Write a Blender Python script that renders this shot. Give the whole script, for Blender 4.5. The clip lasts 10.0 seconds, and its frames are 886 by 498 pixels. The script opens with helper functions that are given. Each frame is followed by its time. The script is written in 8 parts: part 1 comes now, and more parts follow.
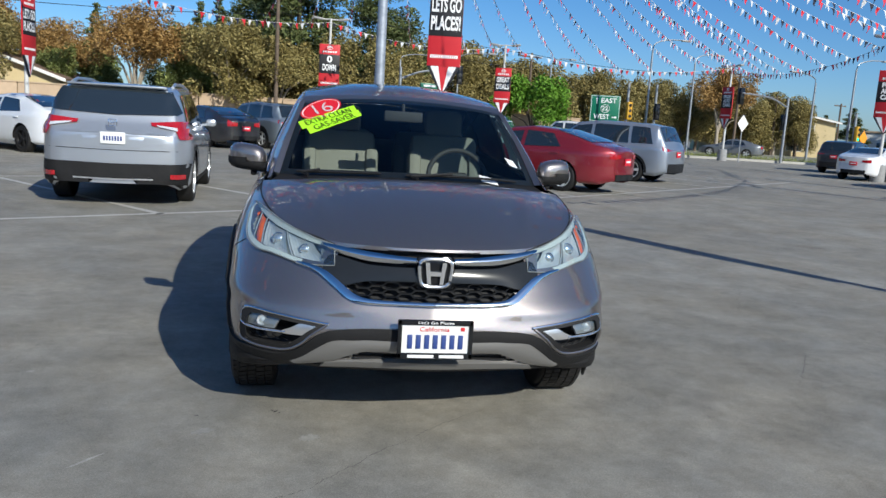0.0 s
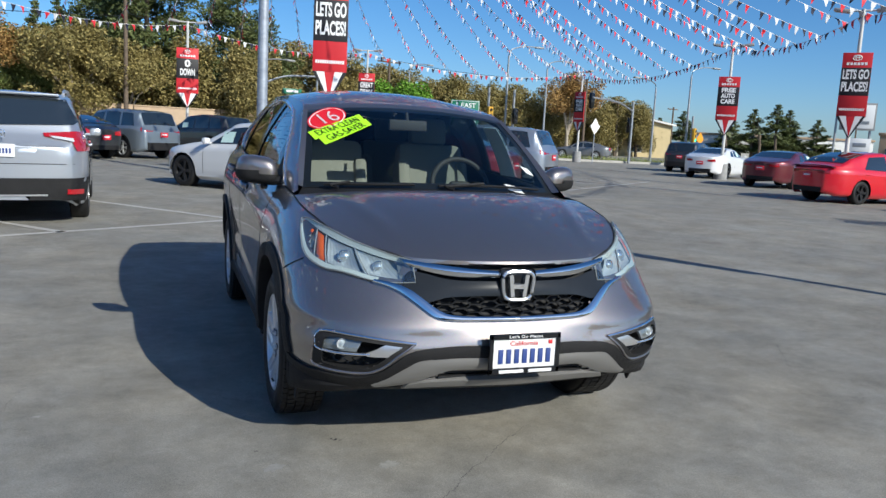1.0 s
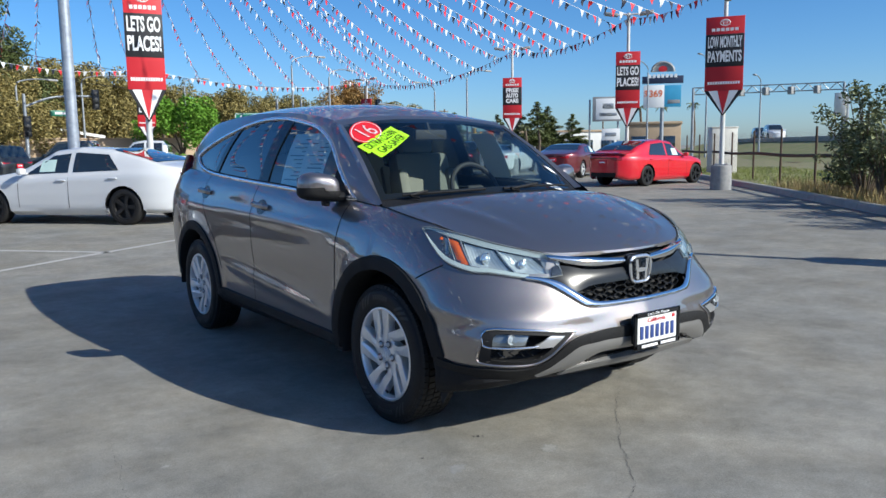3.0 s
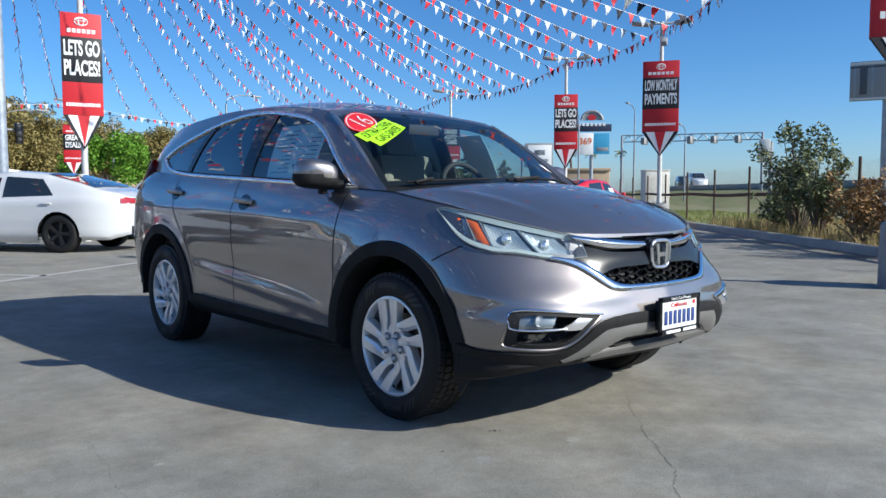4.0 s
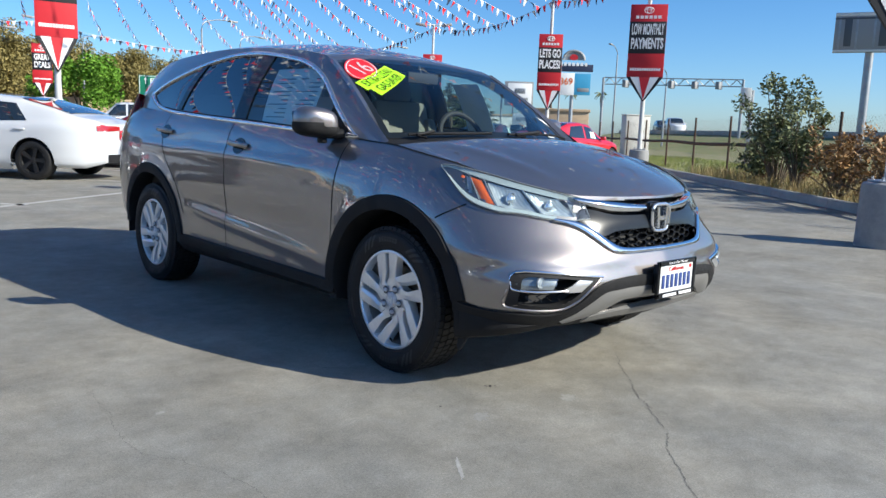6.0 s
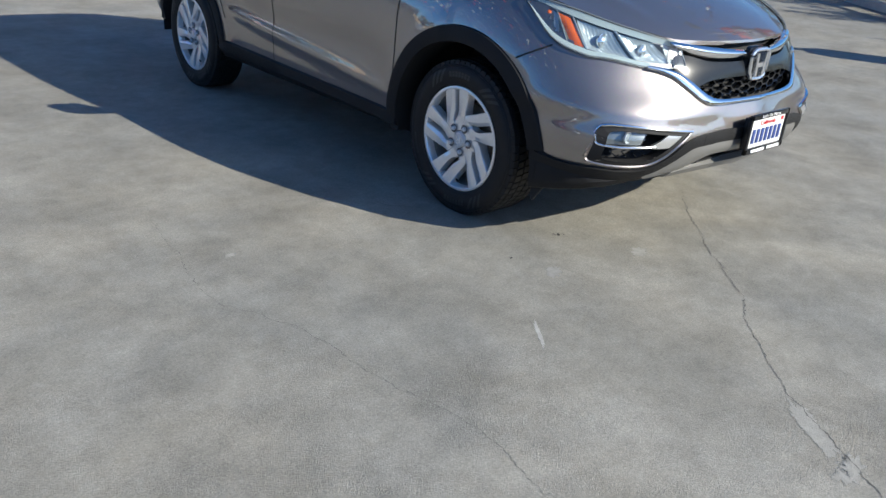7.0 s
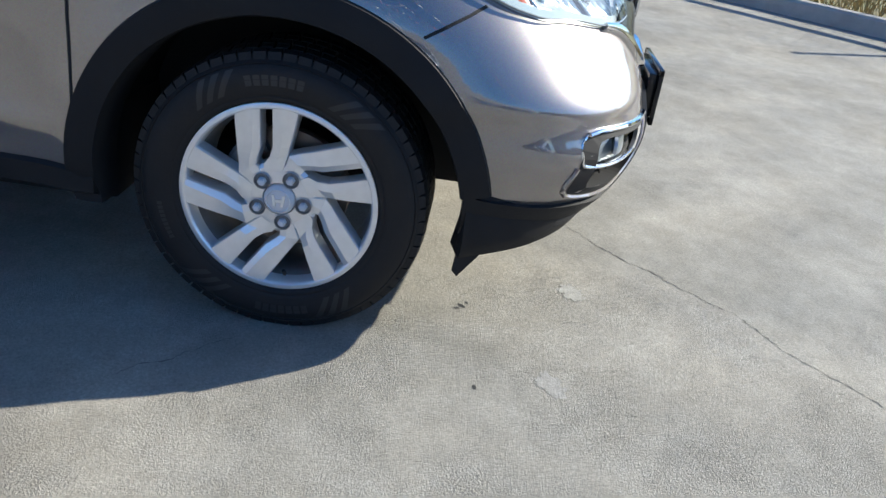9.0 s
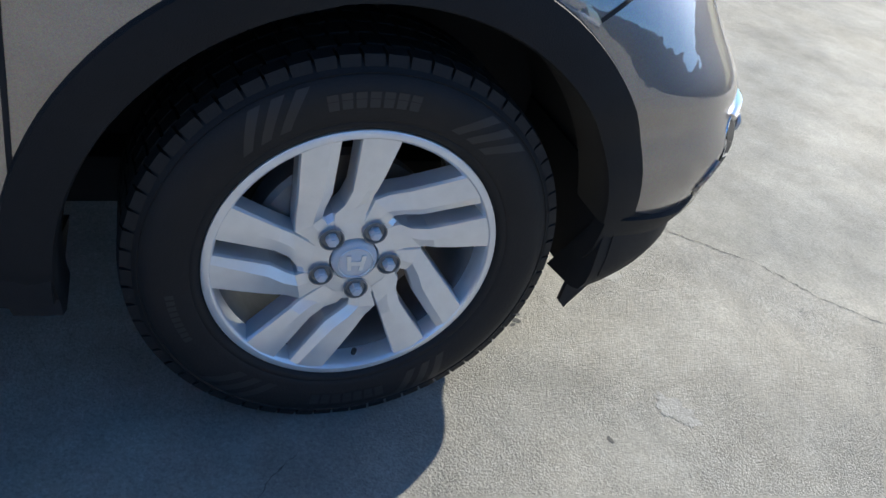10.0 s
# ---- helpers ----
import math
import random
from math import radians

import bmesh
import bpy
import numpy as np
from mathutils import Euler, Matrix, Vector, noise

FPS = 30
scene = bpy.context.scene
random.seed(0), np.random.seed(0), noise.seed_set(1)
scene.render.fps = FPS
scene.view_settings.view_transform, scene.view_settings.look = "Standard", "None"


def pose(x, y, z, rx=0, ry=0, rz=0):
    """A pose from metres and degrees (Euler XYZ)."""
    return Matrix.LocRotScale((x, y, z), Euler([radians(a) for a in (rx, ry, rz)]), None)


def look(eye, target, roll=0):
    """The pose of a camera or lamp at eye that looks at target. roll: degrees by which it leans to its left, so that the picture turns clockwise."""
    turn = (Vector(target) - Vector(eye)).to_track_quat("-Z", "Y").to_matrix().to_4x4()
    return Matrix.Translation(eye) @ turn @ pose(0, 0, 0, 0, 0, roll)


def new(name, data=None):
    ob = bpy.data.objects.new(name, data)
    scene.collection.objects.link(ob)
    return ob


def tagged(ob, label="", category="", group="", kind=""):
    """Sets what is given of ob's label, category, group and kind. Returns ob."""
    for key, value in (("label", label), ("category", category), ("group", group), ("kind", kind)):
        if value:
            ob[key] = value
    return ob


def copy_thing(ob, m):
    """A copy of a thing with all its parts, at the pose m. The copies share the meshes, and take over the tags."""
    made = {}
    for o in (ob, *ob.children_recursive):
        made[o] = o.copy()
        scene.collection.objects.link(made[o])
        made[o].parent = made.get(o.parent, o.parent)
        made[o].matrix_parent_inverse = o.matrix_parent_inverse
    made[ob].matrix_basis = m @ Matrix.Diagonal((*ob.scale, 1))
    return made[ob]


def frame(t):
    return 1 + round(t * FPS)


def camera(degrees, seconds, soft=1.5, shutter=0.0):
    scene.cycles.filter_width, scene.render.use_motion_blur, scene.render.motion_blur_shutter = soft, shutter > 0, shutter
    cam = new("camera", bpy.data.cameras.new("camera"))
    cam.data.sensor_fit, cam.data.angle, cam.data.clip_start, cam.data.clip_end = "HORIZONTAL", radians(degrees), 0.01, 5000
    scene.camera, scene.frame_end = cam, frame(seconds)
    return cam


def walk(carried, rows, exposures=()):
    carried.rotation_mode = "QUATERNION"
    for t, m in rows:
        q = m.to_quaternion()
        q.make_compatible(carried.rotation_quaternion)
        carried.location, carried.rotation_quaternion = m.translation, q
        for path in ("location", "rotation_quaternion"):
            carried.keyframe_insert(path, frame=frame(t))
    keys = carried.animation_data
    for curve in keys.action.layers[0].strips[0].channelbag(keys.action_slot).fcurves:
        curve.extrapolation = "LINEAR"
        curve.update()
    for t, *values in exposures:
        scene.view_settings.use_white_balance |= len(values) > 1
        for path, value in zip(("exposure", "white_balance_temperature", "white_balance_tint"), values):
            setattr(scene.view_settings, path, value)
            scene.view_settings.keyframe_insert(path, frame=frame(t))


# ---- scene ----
cam = camera(58.9, 10.0)
PATH = [
    (0, (-0.506, -4.074, 1.408), (-0.186, -2.126, 1.087), 3.6),
    (0.5, (-0.955, -3.921, 1.384), (-0.432, -2.014, 1.087), 3.1),
    (1, (-1.407, -3.754, 1.376), (-0.728, -1.895, 1.088), 3.0),
    (1.5, (-1.84, -3.568, 1.383), (-0.988, -1.782, 1.097), 2.8),
    (2, (-2.241, -3.424, 1.39), (-1.304, -1.684, 1.086), 2.0),
    (2.5, (-2.657, -3.376, 1.396), (-1.531, -1.744, 1.13), 0.5),
    (3, (-2.868, -3.206, 1.341), (-1.697, -1.606, 1.084), -0.8),
    (3.2, (-2.922, -3.12, 1.282), (-1.714, -1.544, 1.045), -0.8),
    (4.3, (-3.093, -2.785, 0.975), (-1.758, -1.3, 0.863), 0.2),
    (4.5, (-3.098, -2.766, 0.949), (-1.76, -1.282, 0.852), 0.5),
    (5, (-3.094, -2.751, 0.943), (-1.748, -1.276, 0.84), 0.7),
    (5.2, (-3.094, -2.751, 0.943), (-1.739, -1.283, 0.837), 0.6),
    (6.3, (-3.193, -2.747, 1.24), (-1.856, -1.33, 0.79), 3.5),
    (6.5, (-3.21, -2.709, 1.298), (-1.906, -1.304, 0.728), 4.4),
    (7, (-3.192, -2.416, 1.331), (-1.947, -1.09, 0.499), 4.7),
    (7.5, (-3.165, -1.91, 1.3), (-1.789, -0.641, 0.595), 1.0),
    (8, (-3.024, -1.377, 1.265), (-1.403, -0.464, 0.531), 1.9),
    (8.5, (-2.754, -0.86, 1.2), (-0.99, -0.317, 0.43), 4.4),
    (9, (-2.503, -0.438, 1.109), (-0.725, -0.385, 0.194), 7.6),
    (9.5, (-2.127, -0.026, 1.076), (-0.428, -0.263, 0.048), 9.3),
    (10, (-1.836, 0.302, 1.056), (-0.326, -0.402, -0.05), 12.9),
]
walk(cam, [(t, look(eye, aim, roll)) for t, eye, aim, roll in PATH],
     [(0, .03, 6180, 6), (1, .13, 6180, 6), (2.5, .27, 6150, 6), (4.5, .42, 6080, 6), (5.2, .49, 6150, 6), (6.3, .58, 6350, 6), (7.5, .58, 6380, 6), (8.5, .99, 6450, 6), (9.2, .97, 6430, 6), (10, .88, 6380, 6)])

# ---- light ----
SUN = Vector((0.73, -1.55, 1.0)).normalized()
world = bpy.data.worlds.new("sky_world")
scene.world = world
world.use_nodes = True
wn = world.node_tree.nodes
sky = wn.new("ShaderNodeTexSky")
sky.sky_type = 'NISHITA'
sky.sun_disc = False
sky.sun_elevation = math.asin(SUN.z)
sky.sun_rotation = math.atan2(SUN.x, SUN.y)
sky.air_density, sky.dust_density, sky.ozone_density = 0.8, 0.7, 6.0
wn["Background"].inputs["Strength"].default_value = 0.117
deep = wn.new("ShaderNodeHueSaturation")
deep.inputs["Saturation"].default_value = 1.14
world.node_tree.links.new(sky.outputs[0], deep.inputs["Color"])
world.node_tree.links.new(deep.outputs[0], wn["Background"].inputs["Color"])
lamp = bpy.data.lights.new("sun", 'SUN')
lamp.energy, lamp.angle, lamp.color = 5.0, radians(0.5), (1.0, 0.93, 0.82)
sun = new("sun", lamp)
sun.matrix_world = look(SUN * 60, (0, 0, 0))


# ---- materials ----
def mat(name, color, rough=0.5, metal=0.0, spec=0.5, coat=0.0, var=0.0, scale=8.0, bump=0.0, bscale=60.0, emit=0.0, vcol=None, flake=0.0):
    m = bpy.data.materials.new(name)
    m.use_nodes = True
    nt = m.node_tree
    b = nt.nodes["Principled BSDF"]
    b.inputs["Base Color"].default_value = (*color, 1)
    b.inputs["Roughness"].default_value = rough
    b.inputs["Metallic"].default_value = metal
    b.inputs["Specular IOR Level"].default_value = spec
    b.inputs["Coat Weight"].default_value = coat
    b.inputs["Coat Roughness"].default_value = 0.02
    tc = nt.nodes.new("ShaderNodeTexCoord")
    if var > 0:
        n = nt.nodes.new("ShaderNodeTexNoise")
        n.inputs["Scale"].default_value, n.inputs["Detail"].default_value = scale, 6
        n.inputs["Roughness"].default_value = 0.65
        nt.links.new(tc.outputs["Object"], n.inputs["Vector"])
        r = nt.nodes.new("ShaderNodeValToRGB")
        c2 = vcol or tuple(c * 0.5 for c in color)
        r.color_ramp.elements[0].position, r.color_ramp.elements[1].position = 0.35, 0.7
        r.color_ramp.elements[0].color = (*[a + (b2 - a) * var for a, b2 in zip(color, c2)], 1)
        r.color_ramp.elements[1].color = (*color, 1)
        nt.links.new(n.outputs["Fac"], r.inputs["Fac"])
        nt.links.new(r.outputs["Color"], b.inputs["Base Color"])
    if bump > 0:
        n2 = nt.nodes.new("ShaderNodeTexNoise")
        n2.inputs["Scale"].default_value, n2.inputs["Detail"].default_value = bscale, 4
        nt.links.new(tc.outputs["Object"], n2.inputs["Vector"])
        bp = nt.nodes.new("ShaderNodeBump")
        bp.inputs["Strength"].default_value, bp.inputs["Distance"].default_value = bump, 0.01
        nt.links.new(n2.outputs["Fac"], bp.inputs["Height"])
        nt.links.new(bp.outputs["Normal"], b.inputs["Normal"])
    if emit > 0:
        b.inputs["Emission Color"].default_value = (*color, 1)
        b.inputs["Emission Strength"].default_value = emit
    return m


def paint(name, color, metal=0.55, rough=0.32, flake=0.12, sat=0.75, ior=1.6):
    """Metallic car paint: fine flakes under a clear coat."""
    m = mat(name, color, rough, metal, 0.5, 1.0)
    nt = m.node_tree
    b = nt.nodes["Principled BSDF"]
    b.inputs["Coat IOR"].default_value = ior
    tc = nt.nodes.new("ShaderNodeTexCoord")
    v = nt.nodes.new("ShaderNodeTexVoronoi")
    v.inputs["Scale"].default_value = 900
    nt.links.new(tc.outputs["Object"], v.inputs["Vector"])
    mx = nt.nodes.new("ShaderNodeMix")
    mx.data_type = 'RGBA'
    mx.inputs["Factor"].default_value = flake
    mx.inputs["A"].default_value = (*color, 1)
    nt.links.new(v.outputs["Color"], mx.inputs["B"])
    hs = nt.nodes.new("ShaderNodeHueSaturation")
    hs.inputs["Saturation"].default_value = sat
    nt.links.new(mx.outputs["Result"], hs.inputs["Color"])
    nt.links.new(hs.outputs["Color"], b.inputs["Base Color"])
    # road dust: the coat dulls in patches
    n = nt.nodes.new("ShaderNodeTexNoise")
    n.inputs["Scale"].default_value, n.inputs["Detail"].default_value = 3.0, 8
    nt.links.new(tc.outputs["Object"], n.inputs["Vector"])
    mr = nt.nodes.new("ShaderNodeMapRange")
    mr.inputs["From Min"].default_value, mr.inputs["From Max"].default_value = 0.4, 0.75
    mr.inputs["To Min"].default_value, mr.inputs["To Max"].default_value = 0.008, 0.035
    nt.links.new(n.outputs["Fac"], mr.inputs["Value"])
    nt.links.new(mr.outputs["Result"], b.inputs["Coat Roughness"])
    # faint ripple of the lacquer
    rp = nt.nodes.new("ShaderNodeTexNoise")
    rp.inputs["Scale"].default_value, rp.inputs["Detail"].default_value = 28.0, 1
    nt.links.new(tc.outputs["Object"], rp.inputs["Vector"])
    bp = nt.nodes.new("ShaderNodeBump")
    bp.inputs["Strength"].default_value, bp.inputs["Distance"].default_value = 0.35, 0.0012
    nt.links.new(rp.outputs["Fac"], bp.inputs["Height"])
    nt.links.new(bp.outputs["Normal"], b.inputs["Coat Normal"])
    return m


def glass(name, tint, gloss=1.0):
    """Thin tinted pane: clear tint with a mirror gloss by Fresnel."""
    m = bpy.data.materials.new(name)
    m.use_nodes = True
    nt = m.node_tree
    nt.nodes.remove(nt.nodes["Principled BSDF"])
    out = nt.nodes["Material Output"]
    t = nt.nodes.new("ShaderNodeBsdfTransparent")
    t.inputs["Color"].default_value = (*tint, 1)
    g = nt.nodes.new("ShaderNodeBsdfGlossy")
    g.inputs["Roughness"].default_value = 0.01
    x = nt.nodes.new("ShaderNodeMixShader")
    w = nt.nodes.new("ShaderNodeLayerWeight")
    w.inputs["Blend"].default_value = 0.5
    p = nt.nodes.new("ShaderNodeMath")
    p.operation, p.inputs[1].default_value = 'POWER', 4.6
    nt.links.new(w.outputs["Facing"], p.inputs[0])
    f = nt.nodes.new("ShaderNodeMath")
    f.operation, f.inputs[1].default_value, f.inputs[2].default_value = 'MULTIPLY_ADD', 0.9, 0.045 * gloss
    nt.links.new(p.outputs[0], f.inputs[0])
    nt.links.new(f.outputs[0], x.inputs[0])
    nt.links.new(t.outputs[0], x.inputs[1])
    nt.links.new(g.outputs[0], x.inputs[2])
    nt.links.new(x.outputs[0], out.inputs["Surface"])
    return m


TITANIUM = paint("metallic_grey_paint", (0.178, 0.146, 0.133), 0.82, 0.41, 0.10, 0.75, 2.35)
BLACKPLAST = mat("black_textured_plastic", (0.013, 0.013, 0.014), 0.6, spec=0.2, bump=0.25, bscale=500, var=0.4, scale=5, vcol=(0.026, 0.026, 0.026))
DARKPLAST = mat("dark_inner_plastic", (0.008, 0.008, 0.009), 0.75)
WINGGREY = mat("grille_wing_grey", (.020, .023, .027), .19, spec=0.25, var=.3, scale=9)
GLOSSBLACK = mat("gloss_black_plastic", (0.012, 0.013, 0.015), 0.09, spec=0.4)
SILVERPLAST = mat("silver_painted_plastic", (0.24, 0.235, 0.225), 0.42, 0.45, bump=0.05, bscale=300)
CHROME = mat("chrome", (0.78, 0.79, 0.80), 0.07, 1.0)
SATIN = mat("satin_chrome", (0.68, 0.68, 0.68), 0.28, 0.85)
RUBBER = mat("tyre_rubber", (0.012, 0.012, 0.013), 0.6, spec=0.3, var=0.5, scale=14, vcol=(0.021, 0.020, 0.019), bump=0.1, bscale=250)
RUBBERMARK = mat("tyre_sidewall_marking", (0.019, 0.019, 0.020), 0.5)
ALLOY = mat("silver_alloy", (0.86, 0.87, 0.88), 0.30, 0.55, coat=0.5, var=0.12, scale=30, vcol=(0.4, 0.4, 0.4))
ALLOYIN = mat("dark_alloy_barrel", (0.26, 0.265, 0.27), 0.5, 0.5, var=0.5, scale=20)
STEEL = mat("brake_steel", (0.28, 0.25, 0.22), 0.45, 0.8, var=0.6, scale=12, vcol=(0.18, 0.11, 0.07))
CAPSILVER = mat("silver_cap", (0.66, 0.66, 0.67), 0.55, 0.0)
WSGLASS = glass("windscreen_glass", (0.80, 0.87, 0.85), .9)
PRIVGLASS = glass("privacy_glass", (0.03, 0.04, 0.045), 4.5)
SIDEGLASS = glass("side_glass", (0.62, 0.74, 0.75), 3.2)
LENS = glass("headlight_lens", (0.90, 0.94, 0.94), 2.4)
HLCHROME = mat("reflector_chrome", (0.60, 0.65, 0.66), 0.32, 0.5, bump=0.35, bscale=45)
AMBER = mat("amber_reflector", (0.75, 0.13, 0.02), 0.25, coat=0.8)
REDLENS = mat("red_lens", (0.42, 0.012, 0.015), 0.2, coat=0.8)
CREAM = mat("cream_cloth", (0.27, 0.255, 0.22), 0.85, var=0.2, scale=40, bump=0.2, bscale=300)
DASH = mat("dark_dashboard", (0.035, 0.034, 0.034), 0.7, bump=0.2, bscale=300)
WHITEPAPER = mat("white_paper", (0.72, 0.74, 0.74), 0.8)
STICKERRED = mat("red_sticker", (0.62, 0.012, 0.022), 0.5)
STICKERGREEN = mat("fluorescent_yellow_green_sticker", (0.45, 0.92, 0.02), 0.5)
STICKERWHITE = mat("white_sticker", (0.85, 0.85, 0.85), 0.5)
INK = mat("black_ink", (0.012, 0.012, 0.014), 0.5)
PLATEBLUE = mat("plate_blue", (0.03, 0.06, 0.22), 0.5)
PLATERED = mat("plate_red", (0.6, 0.03, 0.04), 0.5)
PLATEWHITE = mat("plate_white", (0.80, 0.80, 0.78), 0.35, var=0.1)


# ---- building helpers ----
def smooth_mesh(me, angle=40):
    me.shade_smooth()
    me.set_sharp_from_angle(angle=radians(angle))


def part(name, bm, material, parent, label="", smooth=40):
    """Links a bmesh as one mesh object under a thing or a part."""
    me = bpy.data.meshes.new(name)
    bm.to_mesh(me)
    bm.free()
    me.materials.append(material)
    if smooth:
        smooth_mesh(me, smooth)
    ob = new(name, me)
    ob.parent = parent
    if label:
        tagged(ob, label)
    return ob


def thing(name, label, category, group="", kind="", at=None):
    ob = new(name)
    ob.empty_display_size = 0.2
    if at is not None:
        ob.matrix_world = at
    return tagged(ob, label, category, group, kind)


def solo(name, bm, material, label, category="", group="", kind="", smooth=40, at=None):
    ob = part(name, bm, material, None, "", smooth)
    if at is not None:
        ob.matrix_world = at
    return tagged(ob, label, category, group, kind)


def mat_get(name, color, rough, metal=0.0):
    return bpy.data.materials.get(name) or mat(name, color, rough, metal, coat=0.5)


def add_box(bm, c, s, rot=None, bevel=0.0):
    """A box of size s about c; bevel rounds its edges."""
    m = Matrix.Translation(c) @ (rot.to_4x4() if rot else Matrix.Identity(4)) @ Matrix.Diagonal((*s, 1))
    r = bmesh.ops.create_cube(bm, size=1.0, matrix=m)
    if bevel > 0:
        es = list({e for v in r["verts"] for e in v.link_edges})
        bmesh.ops.bevel(bm, geom=es, offset=bevel, segments=2, affect='EDGES', profile=0.5)


def add_tube(bm, a, b, r1, r2=None, n=12, caps=True):
    a, b = Vector(a), Vector(b)
    d = b - a
    q = d.to_track_quat('Z', 'Y').to_matrix().to_4x4()
    bmesh.ops.create_cone(bm, cap_ends=caps, segments=n, radius1=r1, radius2=r1 if r2 is None else r2, depth=d.length,
                          matrix=Matrix.Translation((a + b) / 2) @ q)


def face_out(bm, centre):
    """Turns every face's normal away from centre."""
    c = Vector(centre)
    for f in bm.faces:
        f.normal_update()
        if f.normal.dot(f.calc_center_median() - c) < 0:
            f.normal_flip()
    return bm


def add_poly(bm, pts, thick=None):
    """A flat or extruded polygon through points; thick is an offset vector."""
    vs = [bm.verts.new(p) for p in pts]
    f = bm.faces.new(vs)
    if thick is not None:
        ws = [bm.verts.new(Vector(p) + Vector(thick)) for p in pts]
        bm.faces.new(list(reversed(ws)))
        k = len(vs)
        for i in range(k):
            bm.faces.new((vs[i], ws[i], ws[(i + 1) % k], vs[(i + 1) % k]))
    return f


def grid_bm(P, closed_u=False, bm=None):
    """Faces over a grid of points P[i][j]."""
    bm = bm or bmesh.new()
    V = [[bm.verts.new(p) for p in row] for row in P]
    n = len(V)
    for i in range(n if closed_u else n - 1):
        a, b = V[i], V[(i + 1) % n]
        for j in range(len(a) - 1):
            bm.faces.new((a[j], b[j], b[j + 1], a[j + 1]))
    return bm


def lathe(bm, profile, n=64, m=None):
    """Revolves (radius, x) pairs round the x axis."""
    m = m or Matrix.Identity(4)
    P = []
    for k in range(n):
        a = 2 * math.pi * k / n
        P.append([m @ Vector((x, r * math.cos(a), r * math.sin(a))) for r, x in profile])
    grid_bm(P, True, bm)


def resample(pts, n):
    pts = [Vector(p) for p in pts]
    L = [0.0]
    for a, b in zip(pts, pts[1:]):
        L.append(L[-1] + (b - a).length)
    out, k = [], 0
    for i in range(n):
        s = L[-1] * i / (n - 1)
        while k < len(L) - 2 and L[k + 1] < s:
            k += 1
        f = (s - L[k]) / max(1e-9, L[k + 1] - L[k])
        out.append(pts[k].lerp(pts[k + 1], min(1, max(0, f))))
    return out


def curve_through(pts, n):
    """A smooth Catmull-Rom line through points, n points evenly spread."""
    p = [Vector(q) for q in pts]
    if len(p) < 3:
        return resample(p, n)
    p = [p[0] * 2 - p[1]] + p + [p[-1] * 2 - p[-2]]
    out = []
    for i in range(1, len(p) - 2):
        for k in range(10):
            t = k / 10
            a, b, c, d = p[i - 1], p[i], p[i + 1], p[i + 2]
            out.append(0.5 * ((2 * b) + (c - a) * t + (2 * a - 5 * b + 4 * c - d) * t * t + (3 * b - a - 3 * c + d) * t ** 3))
    out.append(p[-2])
    return resample(out, n)


def lin(a, b, n):
    return [a + (b - a) * k / (n - 1) for k in range(n)]


def interp(x, xs, ys):
    return float(np.interp(x, xs, ys))


def sst(a, b, x):
    t = min(1, max(0, (x - a) / (b - a)))
    return t * t * (3 - 2 * t)


def sweep(bm, pts, r, n=8, flat=1.0, closed=False):
    """A round or flattened bar along points."""
    pts = [Vector(p) for p in pts]
    k = len(pts)
    P = []
    for i in range(k):
        d = (pts[(i + 1) % k] - pts[i - 1]) if closed else (pts[min(i + 1, k - 1)] - pts[max(i - 1, 0)])
        d.normalize()
        up = Vector((0, 0, 1)) if abs(d.z) < 0.95 else Vector((1, 0, 0))
        s = d.cross(up).normalized()
        w = s.cross(d).normalized()
        P.append([pts[i] + s * r * math.cos(2 * math.pi * j / n) + w * r * flat * math.sin(2 * math.pi * j / n) for j in range(n + 1)])
    grid_bm(P, closed, bm)
    if not closed:
        for row in (P[0], P[-1]):
            bm.faces.new([bm.verts.new(q) for q in row[:-1]])
    bmesh.ops.remove_doubles(bm, verts=bm.verts, dist=1e-5)


def text_mesh(txt, size, width=None, thick=0.002, bold=0.0):
    """Letters in the xy plane, centred; squeezed to the given width."""
    cu = bpy.data.curves.new("letters", 'FONT')
    cu.body, cu.size, cu.extrude, cu.offset = txt, size, thick, bold
    cu.align_x, cu.align_y = 'CENTER', 'CENTER'
    ob = bpy.data.objects.new("letters", cu)
    scene.collection.objects.link(ob)
    dg = bpy.context.evaluated_depsgraph_get()
    me = bpy.data.meshes.new_from_object(ob.evaluated_get(dg))
    bpy.data.objects.remove(ob)
    if width:
        xs = [v.co.x for v in me.vertices]
        k = width / (max(xs) - min(xs))
        for v in me.vertices:
            v.co.x *= k
    return me


def letters(txt, size, material, parent, m, width=None, name="lettering", label="", bold=0.0, thick=0.002):
    me = text_mesh(txt, size, width, thick, bold)
    me.transform(m)
    me.materials.append(material)
    ob = new(name, me)
    ob.parent = parent
    if label:
        tagged(ob, label)
    return ob

